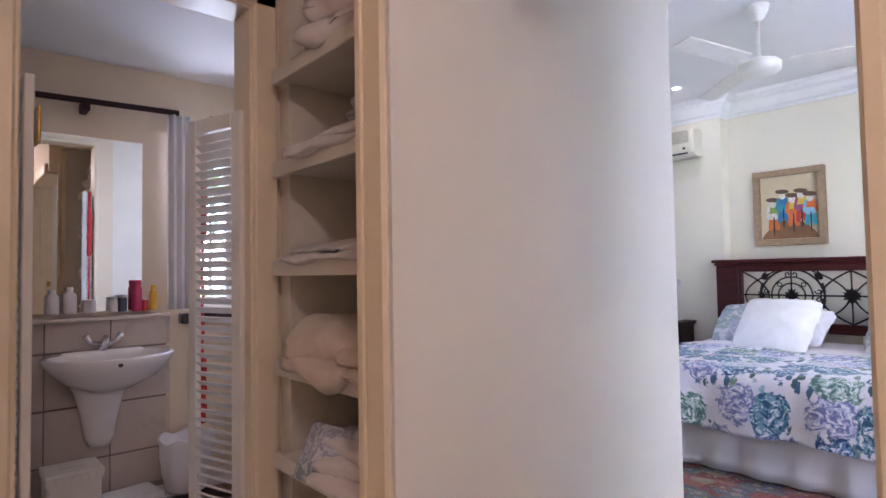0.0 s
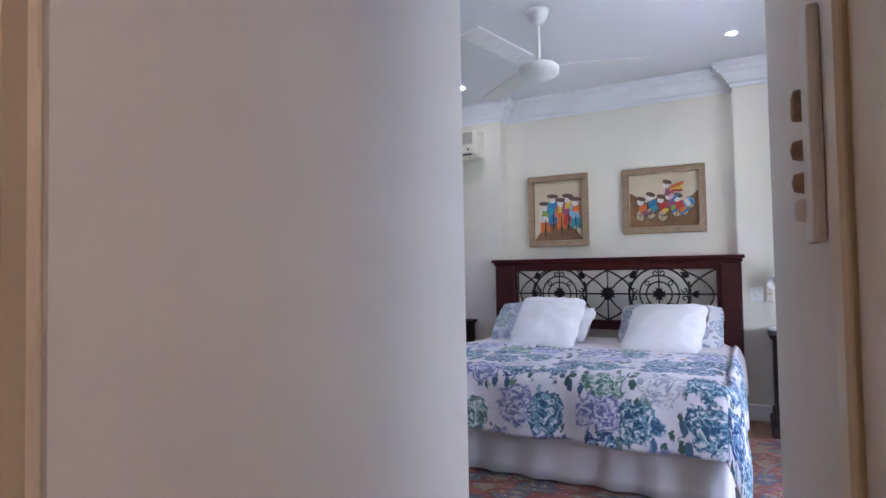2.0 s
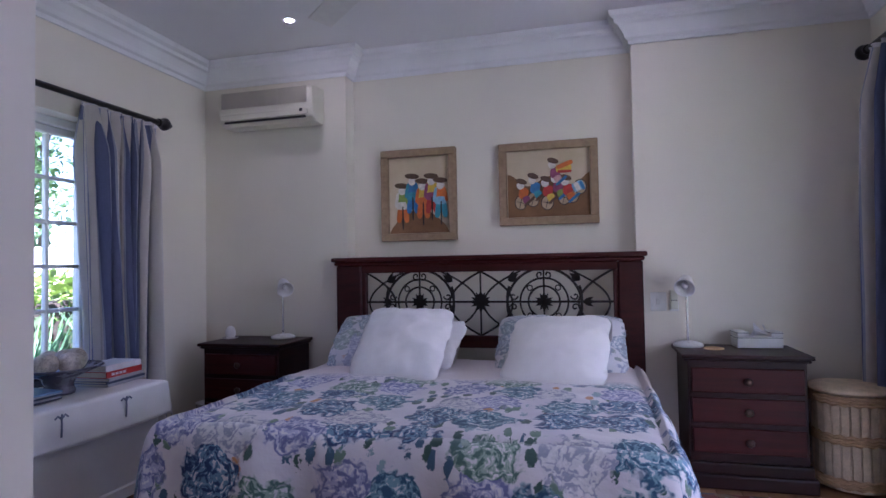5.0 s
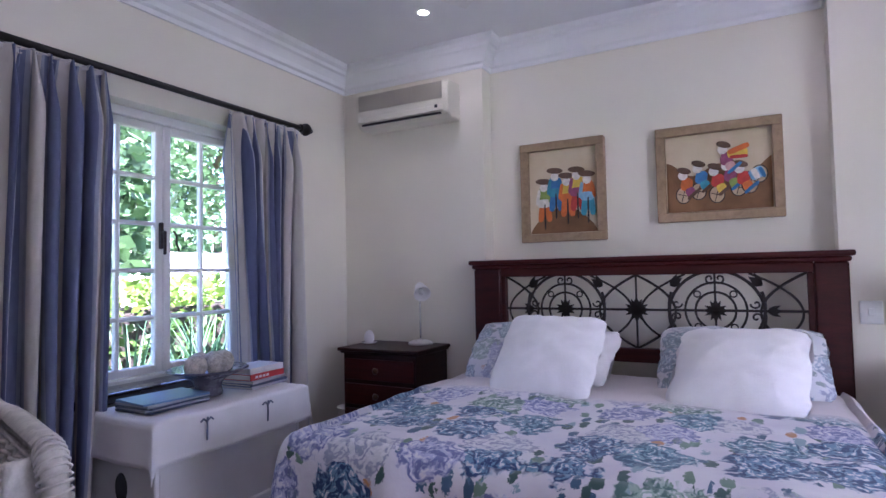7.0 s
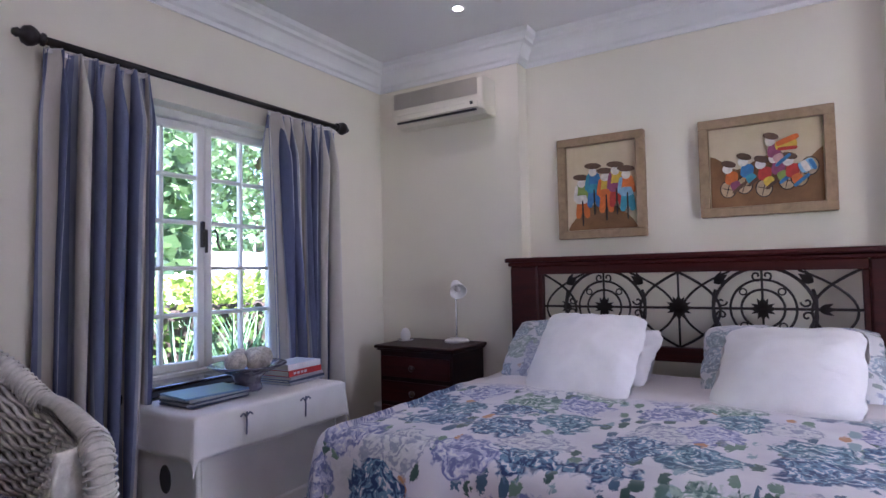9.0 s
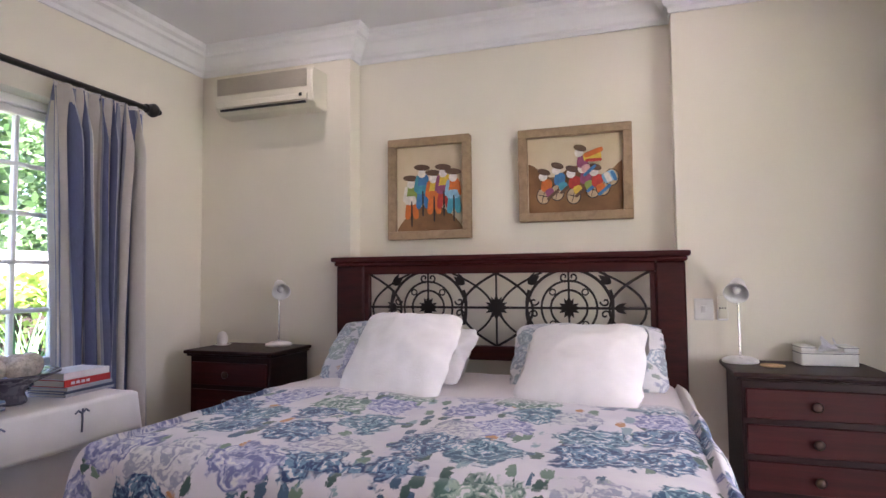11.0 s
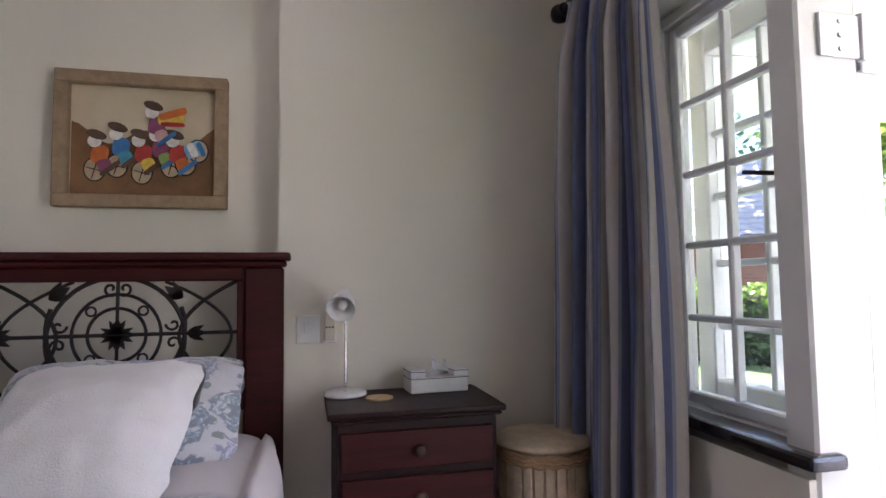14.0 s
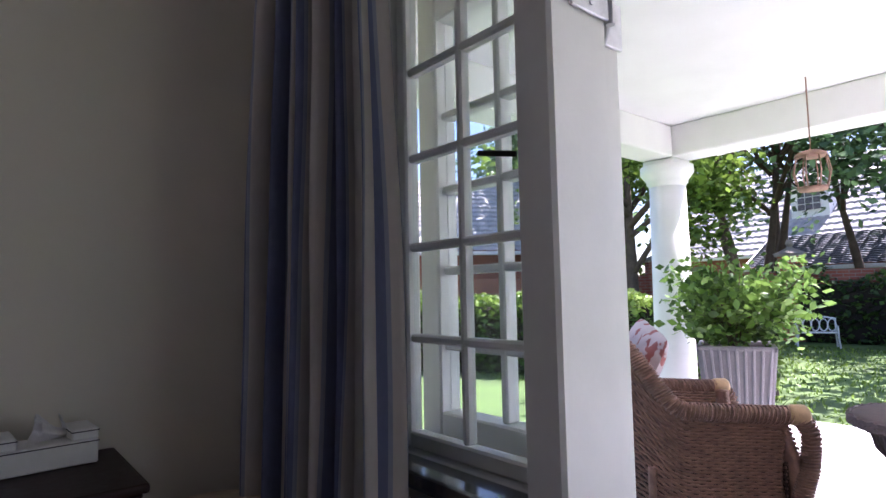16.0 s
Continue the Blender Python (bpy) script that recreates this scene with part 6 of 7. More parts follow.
bm = sheet(B(), 60, 12, lambda u, v: Vector((0.62 + 0.14 * u, BY - 0.10 + 0.02 * math.sin(u * 20), 2.07 - 1.12 * v)))
solo("net_curtain", thicken(bm, 0.002), LINEN, "white net curtain gathered beside the mirror", "curtain", smooth=True)
casement_window("window_3", BW0, BW1, 0.92, 1.95, BY + 0.08, 1, 4, False, "white painted bathroom window", 1)
structure("bathroom_sill", box(B(), (BW0 - 0.03, BY - 0.06, 0.86), (BW1 + 0.03, BY + 0.04, 0.92), 0.006), BLACKSILL, "dark bathroom window sill")
for ob in set(bpy.data.objects) - before_bathroom:
    if ob.parent is None:
        ob.location += Vector((BSX, 0.0, BSZ if ob.name.split(".")[0] in ("wall_mirror", "mirror_screw", "wash_basin", "bottle", "curtain_rail", "net_curtain", "window_3", "bathroom_sill") else 0.0))
bt2 = thing("side_wall_tiles", (1.015, 2.6, 0), "beige tiles on the bathroom side wall", "wall tiles", kind="structure")
for j in range(5):
    for z0, z1 in ((0.0, 0.19), (0.195, 0.475), (0.48, 0.765), (0.77, 0.93)):
        part("tile", box(B(), (1.06, 2.05 + j * 0.275, z0 + 0.003), (1.072, 2.05 + j * 0.275 + 0.269, z1 - 0.003), 0.002), WTILE, bt2)


def louvre_door(name, hinge, width, ang, label, ribbon=False):
    """Narrow louvred saloon leaf; hinge at its local origin, running along local +x."""
    m = place(hinge[0], hinge[1], 0.22, ang)
    t = thing(name, (hinge[0], hinge[1], 0.22), label, "louvred door", "louvred bathroom doors")
    hh = 1.56
    for x0, x1 in ((0.0, 0.055), (width - 0.045, width)):
        part("stile", box(B(), (x0, -0.014, 0), (x1, 0.014, hh), 0.004, 1, m), WHITEWOOD, t)
    for z0, z1 in ((0, 0.07), (hh - 0.06, hh)):
        part("rail", box(B(), (0.055, -0.014, z0), (width - 0.045, 0.014, z1), 0.004, 1, m), WHITEWOOD, t)
    n = 40
    for k in range(n):
        z = 0.09 + (hh - 0.17) * k / (n - 1)
        part("louvre_slat", box(B(), (0.055, -0.019, -0.003), (width - 0.045, 0.019, 0.003), 0.001, 1, m @ Matrix.Translation((0, 0, z)) @ pose(0, 0, 0, 35, 0, 0)), WHITEWOOD, t)
    for z in (hh - 0.16, 0.10):
        b2 = B()
        box(b2, (-0.012, -0.024, z - 0.055), (0.05, -0.0145, z + 0.055), 0.002, 1, m), box(b2, (-0.045, -0.024, z - 0.055), (-0.012, -0.0145, z + 0.055), 0.002, 1, m)
        tube(b2, [m @ Vector((-0.012, -0.022, z - 0.055)), m @ Vector((-0.012, -0.022, z + 0.055))], 0.006, 8)
        for k in range(2):
            tube(b2, [m @ Vector((-0.035 + k * 0.065, -0.021, z - 0.05)), m @ Vector((-0.035 + k * 0.065, -0.021, z + 0.05))], 0.004, 6)
        part("spring_hinge", b2, BRASS, t, "brass double-action hinge")
    if ribbon:
        b3 = B()
        for z0, z1, w in ((0.35, 0.62, 0.016), (0.62, 1.10, 0.007), (1.10, 1.42, 0.017), (1.42, hh, 0.011)):
            tube(b3, [m @ Vector((width - 0.03 + 0.006 * math.sin(i * 2.1), -0.03, z0 + (z1 - z0) * i / 10)) for i in range(11)], w, 6)
        solo("ribbon", b3, surface("red_ribbon", (0.50, 0.03, 0.03), 0.7, vary=0.3, scale=30), "red and brown ribbon hanging on the louvred door", "ribbon")
    return t


louvre_door("louvred_door", (0.342, 1.97), 0.31, 108, "white louvred half-door with brass hinges, open", True)
louvre_door("louvred_door", (-0.315, 1.97), 0.31, 92, "white louvred half-door with brass hinges, open")
# lobby ceiling lamp, out of view, added as source of the warm light
lamp_l = thing("ceiling_lamp", (-0.70, -0.90, 2.60), "round white lobby ceiling lamp, lit", "ceiling lamp")
part("base", lathe(B(), [(0, 0), (0.10, 0), (0.10, -0.02), (0, -0.02)], (-0.70, -0.90, 2.60), 24), WHITEPLASTIC, lamp_l)
lamp("lobby_bulb", "POINT", Matrix.Translation((-0.70, -0.90, 2.42)), 1.35, (1.0, 0.80, 0.60), size=0.08)
# area lamp added in the bathroom window opening to boost its daylight
lamp("bathroom_window_fill", "AREA", look((0.755, BY + 0.12, 1.48), (0.4, 1.9, 1.0)), 0.8, (0.9, 0.95, 1.0), size=0.30, size_y=0.95)

# ---- things on the passage walls ----
orn = thing("wall_ornament", (0.44, 0.003, 1.17), "small carved white and brown ornament on the passage wall", "wall ornament")
part("plaque", box(B(), (0.352, 0.003, 1.17), (0.415, 0.013, 1.36), 0.004, 2), WHITEWOOD, orn)
part("wooden_bar", box(B(), (0.42, 0.003, 1.285), (0.448, 0.019, 1.31), 0.004, 2), FRAMEWOOD, orn, "brown wooden peg")
for x, z, w in ((0.425, 1.255, 0.020), (0.42, 1.225, 0.020), (0.41, 1.20, 0.022)):
    part("carved_piece", lathe(B(), [(0, 0.010), (w * 0.4, 0.008), (w * 0.5, 0)], m=pose(x, 0.012, z, -90, 0, 0), segs=10), FRAMEWOOD if z > 1.22 else WHITEWOOD, orn, "small carved piece", True)
sk = thing("strike_plate", (0.30, 0.003, 1.10), "small worn brass strike plate on the door jamb", "strike plate")
part("plate", box(B(), (0.285, 0.0026, 1.08), (0.315, 0.0040, 1.13), 0.0005), BRASS, sk)
for z in (0.72, 1.02):
    part("screw", lathe(B(), [(0, 0.002), (0.005, 0.001), (0.006, 0)], m=pose(0.30, 0.0038, z, -90, 0, 0), segs=8), BRASS, sk)

# ---- outdoors ----
GZ = -0.15
rng = np.random.default_rng(7)
gb = B()
sheet(gb, 8, 8, lambda u, v: Vector((-400 + 800 * u, -400 + 800 * v, GZ)))
solo("ground", gb, GRASS, "mown lawn reaching the horizon", kind="structure")


def leaf_cloud(pts, size, spread=0.5, flat=0.5, ln=1.6):
    """Vertices and faces of one folded diamond leaf at each point."""
    n = len(pts)
    d = rng.normal(size=(n, 3))
    d[:, 2] *= flat
    d /= np.linalg.norm(d, axis=1)[:, None]
    e = np.cross(d, rng.normal(size=(n, 3)))
    e /= np.linalg.norm(e, axis=1)[:, None]
    s = (size * (1 + spread * (rng.random(n) - 0.5) * 2))[:, None]
    v = np.stack([pts - d * s * ln / 2, pts + e * s / 2, pts + d * s * ln / 2, pts - e * s / 2], 1).reshape(-1, 3)
    f = np.arange(n * 4).reshape(-1, 4)
    return v, f


def leaves(name, pts, size, material, parent=None, label="", **kw):
    v, f = leaf_cloud(np.asarray(pts), size, **kw)
    me = bpy.data.meshes.new(name)
    if parent is not None:
        v = v - np.array(ORIGIN[parent])
    me.from_pydata(v.tolist(), [], f.tolist())
    me.materials.append(material)
    ob = new(name, me)
    if parent is not None:
        ob.parent = parent
    ORIGIN[ob] = ORIGIN[parent] if parent is not None else Vector((0, 0, 0))
    return tagged(ob, label, kind="stuff")


def hedge(a, c, width, height, count, size, material, label, top=None):
    a, c = np.array(a), np.array(c)
    t = thing("hedge", (float((a[0] + c[0]) / 2), float((a[1] + c[1]) / 2), GZ), label, "hedge")
    ln = np.linalg.norm(c - a)
    d = (c - a) / ln
    nrm = np.array((-d[1], d[0]))
    # a solid dark box behind the leaves, coloured as the hedge's shaded inside
    core = B()
    m = Matrix.Translation((*((a + c) / 2), 0)) @ Euler((0, 0, math.atan2(d[1], d[0]))).to_matrix().to_4x4()
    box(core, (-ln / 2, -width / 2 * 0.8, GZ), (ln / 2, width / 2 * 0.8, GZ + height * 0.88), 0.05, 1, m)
    part("branch_core", core, HEDGESHADE, t)
    s, w, z = rng.random(count) * ln, (rng.random(count) - 0.5) * 2, rng.random(count)
    face = rng.random(count)
    w = np.where(face < 0.6, np.sign(w) * (0.8 + 0.3 * rng.random(count)), w)
    z = np.where(face >= 0.6, 0.86 + 0.22 * rng.random(count), z)
    bumpy = 1 + 0.10 * np.sin(s * 2.1) + 0.06 * np.sin(s * 5.3 + 1)
    p = np.c_[a[0] + d[0] * s + nrm[0] * w * width / 2, a[1] + d[1] * s + nrm[1] * w * width / 2, GZ + z * height * bumpy]
    hi = z > 0.80
    leaves("foliage", p[~hi], size, material, t)
    leaves("top_growth", p[hi], size, top or material, t)
    return t


def tree(x, y, h, spread, material, count, label, stems=1, size=0.12, lean_d=(0, 0), low=0.45):
    t = thing("tree", (x, y, GZ), label, "tree")
    ends = []
    for s in range(stems):
        a0 = rng.random() * 6.28
        tip = np.array((x + lean_d[0] + math.cos(a0) * spread * 0.35 * (stems > 1), y + lean_d[1] + math.sin(a0) * spread * 0.35 * (stems > 1), GZ + h * 0.62))
        base = np.array((x + 0.15 * math.cos(a0) * (stems > 1), y + 0.15 * math.sin(a0) * (stems > 1), GZ))
        mid = (base + tip) / 2 + rng.normal(size=3) * np.array((0.12, 0.12, 0)) * h * 0.12
        pts = [tuple(base + (mid - base) * k / 4) for k in range(4)] + [tuple(mid + (tip - mid) * k / 4) for k in range(5)]
        r0 = h * (0.030 if stems == 1 else 0.020)
        part("trunk", tube(B(), pts, [r0 * (1 - 0.75 * k / 8) for k in range(9)], 8), BARK, t, "", True)
        for b_ in range(7 if stems == 1 else 4):
            f = low + (1 - low) * rng.random()
            st = base + (tip - base) * f
            ang = rng.random() * 6.28
            en = st + np.array((math.cos(ang) * spread * (0.5 + 0.5 * rng.random()), math.sin(ang) * spread * (0.5 + 0.5 * rng.random()), h * (0.12 + 0.28 * rng.random())))
            mm = (st + en) / 2 + np.array((0, 0, h * 0.04))
            part("limb", tube(B(), [tuple(st), tuple(mm), tuple(en)], [r0 * 0.45, r0 * 0.28, r0 * 0.1], 6), BARK, t, "", True)
            ends += [en, (mm + en) / 2]
        ends.append(tip + np.array((0, 0, h * 0.2)))
    ends = np.array(ends)
    c = ends[rng.integers(0, len(ends), count)]
    off = rng.normal(size=(count, 3)) * spread * 0.24
    sub = rng.normal(size=(len(ends) * 6, 3)) * spread * 0.22
    idx = rng.integers(0, len(sub), count)
    pts = ends[idx // 6] + sub[idx] + off * 0.42
    pts[:, 2] = np.maximum(pts[:, 2], GZ + h * 0.22)
    leaves("crown", pts, size, material, t)
    return t


# verandah
VZ = -0.05
ver = thing("verandah_floor", (2.0, -3.6, VZ), "pale square verandah paving tiles", "paving", kind="structure")
part("slab", box(B(), (-2.6, -5.40, GZ - 0.05), (5.68, -1.35, VZ - 0.012), 0.01), MORTAR, ver)
structure("verandah_ceiling", box(B(), (-2.6, -5.18, 2.45), (5.56, -1.35, 2.50)), COLUMN, "white boarded verandah ceiling")
b = B()
box(b, (-2.6, -5.10, 2.19), (5.41, -4.82, 2.45), 0.01), box(b, (5.13, -4.82, 2.19), (5.41, -1.35, 2.45), 0.01)
structure("verandah_beam", b, COLUMN, "white painted verandah beam")
b = B()
for z0, z1, o in ((2.50, 2.56, 0.12), (2.56, 2.62, 0.25)):
    box(b, (-2.6, -5.16 - o, z0), (5.56 + o, -5.0 - o, z1), 0.01)
box(b, (-2.6, -5.3, 2.62), (5.85, -1.2, 2.70))
structure("verandah_roof", b, ROOFGREY, "dark verandah roof edge")


def column(x, y):
    t = thing("verandah_column", (x, y, VZ), "round white verandah column with moulded capital", "column", "verandah columns")
    part("shaft", lathe(B(), [(0.165, VZ + 0.10), (0.160, 0.9), (0.148, 1.99), (0, 1.99)], (x, y, 0), 36), COLUMN, t, "", True)
    part("plinth", box(B(), (x - 0.18, y - 0.18, VZ), (x + 0.18, y + 0.18, VZ + 0.10), 0.012), COLUMN, t)
    part("capital", lathe(B(), [(0.148, 1.96), (0.158, 1.985), (0.170, 1.995), (0.170, 2.01), (0.18, 2.03), (0.205, 2.06), (0.218, 2.08), (0.218, 2.14), (0, 2.14)], (x, y, 0), 36), COLUMN, t, "", True)
    part("block", box(B(), (x - 0.14, y - 0.14, 2.14), (x + 0.14, y + 0.14, 2.19), 0.004), COLUMN, t)


column(5.27, -4.96)
column(0.4, -4.96)
lan = thing("hanging_lantern", (4.02, -4.49, 2.45), "rusty wire lantern hanging from the verandah ceiling", "lantern")
LX, LYY = 4.02, -4.49
RUST = surface("rusty_iron", (0.36, 0.22, 0.17), 0.7, 0.3, 0.3, 20, 120, 0.2)
part("cord", tube(B(), [(LX, LYY, 2.45), (LX, LYY, 1.97)], 0.005), RUST, lan)
part("lantern_top", lathe(B(), [(0, 1.97), (0.05, 1.96), (0.09, 1.94), (0.095, 1.92), (0, 1.92)], (LX, LYY, 0), 20), RUST, lan, "", True)
part("lantern_base", lathe(B(), [(0, 1.70), (0.08, 1.70), (0.085, 1.725), (0, 1.73)], (LX, LYY, 0), 20), RUST, lan, "", True)
for k in range(8):
    a = k * math.pi / 4
    part("cage_wire", tube(B(), [(LX + 0.085 * math.cos(a), LYY + 0.085 * math.sin(a), 1.715), (LX + 0.11 * math.cos(a), LYY + 0.11 * math.sin(a), 1.82), (LX + 0.09 * math.cos(a), LYY + 0.09 * math.sin(a), 1.92)], 0.005, 5), RUST, lan)
part("handle_ring", tube(B(), [(LX + 0.13 * math.cos(radians(a)), LYY, 1.82 + 0.11 * math.sin(radians(a))) for a in range(-70, 80, 10)], 0.006, 6), IRON, lan)
vm = place(4.22, -3.06, VZ, 138) @ Matrix.Scale(0.95, 4)
# brown wicker darkened, as deep shadow behind the strands
WICKERBROWNSHADE = surface("brown_wicker_gap_shade", (0.07, 0.035, 0.025), 0.7, vary=0.3, scale=22, fine=130, relief=0.4)
wicker_chair("wicker_armchair", vm, WICKERBROWN, CANE, "brown wicker armchair on the verandah", core=WICKERBROWNSHADE, seat_mat=PINKPRINT, seat_label="thick pink floral seat cushion in the armchair", density=1.25)
cushion("back_cushion", 0.50, 0.46, 0.16, vm @ Matrix.Translation((-0.06, -0.19, 0.80)) @ pose(0, 0, 0, 68, 12, 0), PINKPRINT, "pink and lilac floral cushion against the chair back", "cushion", 0.012, 6.6)
wt = thing("wicker_table", (3.17, -2.99, VZ), "round dark wicker side table on the verandah", "side table")
TXX, TYY = 3.17, -2.99
WICKERDARK = surface("dark_plum_wicker", (0.13, 0.085, 0.085), 0.6, vary=0.3, scale=22, fine=130, relief=0.4)
part("tabletop", lathe(B(), [(0, 0.62), (0.28, 0.62), (0.305, 0.61), (0.31, 0.595), (0.30, 0.575), (0.24, 0.565), (0, 0.565)], (TXX, TYY, 0), 36), WICKERDARK, wt, "", True)
for k in range(3):
    part("rim_braid", tube(B(), [(TXX + 0.306 * math.cos(2 * math.pi * i / 72), TYY + 0.306 * math.sin(2 * math.pi * i / 72), 0.598 + 0.012 * math.sin(i * 1.3 + k * 2.1)) for i in range(72)], 0.011, 6, closed=True), WICKERDARK, wt)
part("drum", lathe(B(), [(0.24, 0.57), (0.225, 0.50), (0.17, 0.42), (0.155, 0.10), (0.21, VZ + 0.02), (0.22, VZ)], (TXX, TYY, 0), 30), WICKERDARK, wt, "", True)
for k in range(30):
    a = 2 * math.pi * k / 30
    part("upright_cane", tube(B(), [(TXX + r * math.cos(a), TYY + r * math.sin(a), z) for r, z in ((0.245, 0.56), (0.23, 0.50), (0.175, 0.42), (0.16, 0.10), (0.215, VZ + 0.01))], 0.007, 5), WICKERDARK, wt)
PX, PY = 4.62, -4.62
pl = thing("planter", (PX, PY, VZ), "tapered grey ribbed planter with a leafy shrub", "planter")
PM = place(PX, PY, VZ, 24)
b = B()
lo_, hi_ = [b.verts.new(PM @ Vector((sx * 0.165, sy * 0.165, 0))) for sx, sy in ((-1, -1), (1, -1), (1, 1), (-1, 1))], [b.verts.new(PM @ Vector((sx * 0.24, sy * 0.24, 0.72))) for sx, sy in ((-1, -1), (1, -1), (1, 1), (-1, 1))]
b.faces.new(lo_[::-1])
for i in range(4):
    b.faces.new((lo_[i], lo_[(i + 1) % 4], hi_[(i + 1) % 4], hi_[i]))
b.faces.new([b.verts.new(PM @ Vector((sx * 0.235, sy * 0.235, 0.69))) for sx, sy in ((-1, -1), (1, -1), (1, 1), (-1, 1))])
part("pot", b, PLANTER, pl)
for side in range(4):
    sm = PM @ pose(0, 0, 0, 0, 0, 90 * side)
    for k in range(9):
        f = -0.9 + 1.8 * k / 8
        part("rib", tube(B(), [sm @ Vector((f * 0.165, -0.168, 0.0)), sm @ Vector((f * 0.24, -0.243, 0.72))], 0.012, 6), PLANTER, pl)
    part("rim", box(B(), (-0.25, -0.25, 0.70), (0.25, -0.22, 0.735), 0.006, 1, sm), PLANTER, pl)
shrub = thing("shrub", (PX, PY, VZ + 0.66), "lime-green broad-leaved shrub growing in the planter", "shrub")
ends = []
for k in range(16):
    a, r = rng.random() * 6.28, 0.16 + 0.30 * rng.random()
    en = (PX + math.cos(a) * r, PY + math.sin(a) * r, 0.82 + 0.46 * rng.random())
    part("stem", tube(B(), [(PX, PY, VZ + 0.66), ((PX * 2 + en[0]) / 3, (PY * 2 + en[1]) / 3, 0.86), en], [0.012, 0.008, 0.003], 5), BARK, shrub)
    ends.append(en)
ends = np.array(ends)
base_pt = np.array((PX, PY, 0.76))
pk = rng.integers(0, 16, 2600)
fr_ = 0.35 + 0.65 * rng.random(2600)
pts = base_pt + (ends[pk] - base_pt) * fr_[:, None] + rng.normal(size=(2600, 3)) * 0.085
leaves("leaf_mass", pts, 0.042, LEAFPOT, shrub, flat=0.6, ln=1.5)

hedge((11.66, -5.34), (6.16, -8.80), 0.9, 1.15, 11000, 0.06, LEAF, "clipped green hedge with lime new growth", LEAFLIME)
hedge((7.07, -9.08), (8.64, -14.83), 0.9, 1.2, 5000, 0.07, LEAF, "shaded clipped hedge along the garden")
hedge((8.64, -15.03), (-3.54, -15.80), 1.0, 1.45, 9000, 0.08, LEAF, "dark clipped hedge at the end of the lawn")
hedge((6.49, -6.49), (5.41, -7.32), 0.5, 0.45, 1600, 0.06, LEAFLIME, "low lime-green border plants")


def brick_paint():
    m, nt, bs, node, link = nodes_of("brick_wall_red")
    tex = node("ShaderNodeTexBrick")
    link(coords(nt, "UV"), tex.inputs["Vector"])
    for k, v in (("Scale", 1.0), ("Mortar Size", 0.008), ("Brick Width", 0.22), ("Row Height", 0.075)):
        tex.inputs[k].default_value = v
    tex.inputs["Color1"].default_value, tex.inputs["Color2"].default_value, tex.inputs["Mortar"].default_value = (0.25, 0.06, 0.04, 1), (0.33, 0.10, 0.06, 1), (0.28, 0.22, 0.18, 1)
    link(tex.outputs[0], bs.inputs["Base Color"])
    bs.inputs["Roughness"].default_value = 0.85
    bump(nt, bs, calc(nt, "SUBTRACT", 1.0, tex.outputs["Fac"]), 0.4, 0.01)
    return m


BRICKW = brick_paint()


def walls_uv(bm):
    """Metres along and up each face, for the brick courses."""
    layer = bm.loops.layers.uv.verify()
    bm.normal_update()
    for f in bm.faces:
        n = f.normal
        side = Vector((-n.y, n.x, 0))
        side = side.normalized() if side.length > 0.1 else Vector((1, 0, 0))
        for lp in f.loops:
            lp[layer].uv = (lp.vert.co.dot(side), lp.vert.co.z)
    return bm


def pier_wall(a, c, n, h):
    a, c = Vector((*a, 0)), Vector((*c, 0))
    t = thing("garden_wall", tuple((a + c) / 2 + Vector((0, 0, GZ))), "red brick garden wall with capped piers", "wall")
    d = (c - a).normalized()
    m = Matrix.Translation((a + c) / 2) @ Euler((0, 0, math.atan2(d.y, d.x))).to_matrix().to_4x4()
    ln = (c - a).length
    part("panel", walls_uv(box(B(), (-ln / 2, -0.11, GZ), (ln / 2, 0.11, h), 0.0, 1, m)), BRICKW, t)
    for k in range(n):
        f = -ln / 2 + ln * k / (n - 1)
        pr = part("pier", walls_uv(box(B(), (f - 0.24, -0.24, GZ), (f + 0.24, 0.24, h + 0.32), 0.0, 1, m)), BRICKW, t)
        cp = B()
        box(cp, (f - 0.30, -0.30, h + 0.32), (f + 0.30, 0.30, h + 0.39), 0.01, 1, m)
        lathe(cp, [(0.36, h + 0.39), (0.12, h + 0.50), (0.05, h + 0.55), (0.09, h + 0.62), (0.06, h + 0.70), (0, h + 0.72)], m=m @ Matrix.Translation((f, 0, 0)), segs=12)
        part("cap", cp, MORTAR, pr, "grey stone cap with ball")


pier_wall((16.74, -8.19), (10.61, -13.97), 4, 1.45)
pier_wall((10.62, -14.17), (-3.48, -17.80), 6, 1.45)


def tiled_roof(corners, courses, waves, material, name="roof_tiles"):
    """Overlapping courses of pantiles between eaves corners (0, 1) and ridge corners (3, 2)."""
    p0, p1, p2, p3 = [Vector(c) for c in corners]
    nrm = (p1 - p0).cross(p3 - p0).normalized()
    bm = B()

    def f(u, v):
        k = v * courses
        lift = 0.05 * (1 - (k - math.floor(k))) if v < 1 else 0
        return p0.lerp(p1, u).lerp(p3.lerp(p2, u), v) + nrm * (lift + 0.03 * abs(math.sin(u * waves * math.pi)))

    return sheet(bm, waves * 4, courses * 5, f)


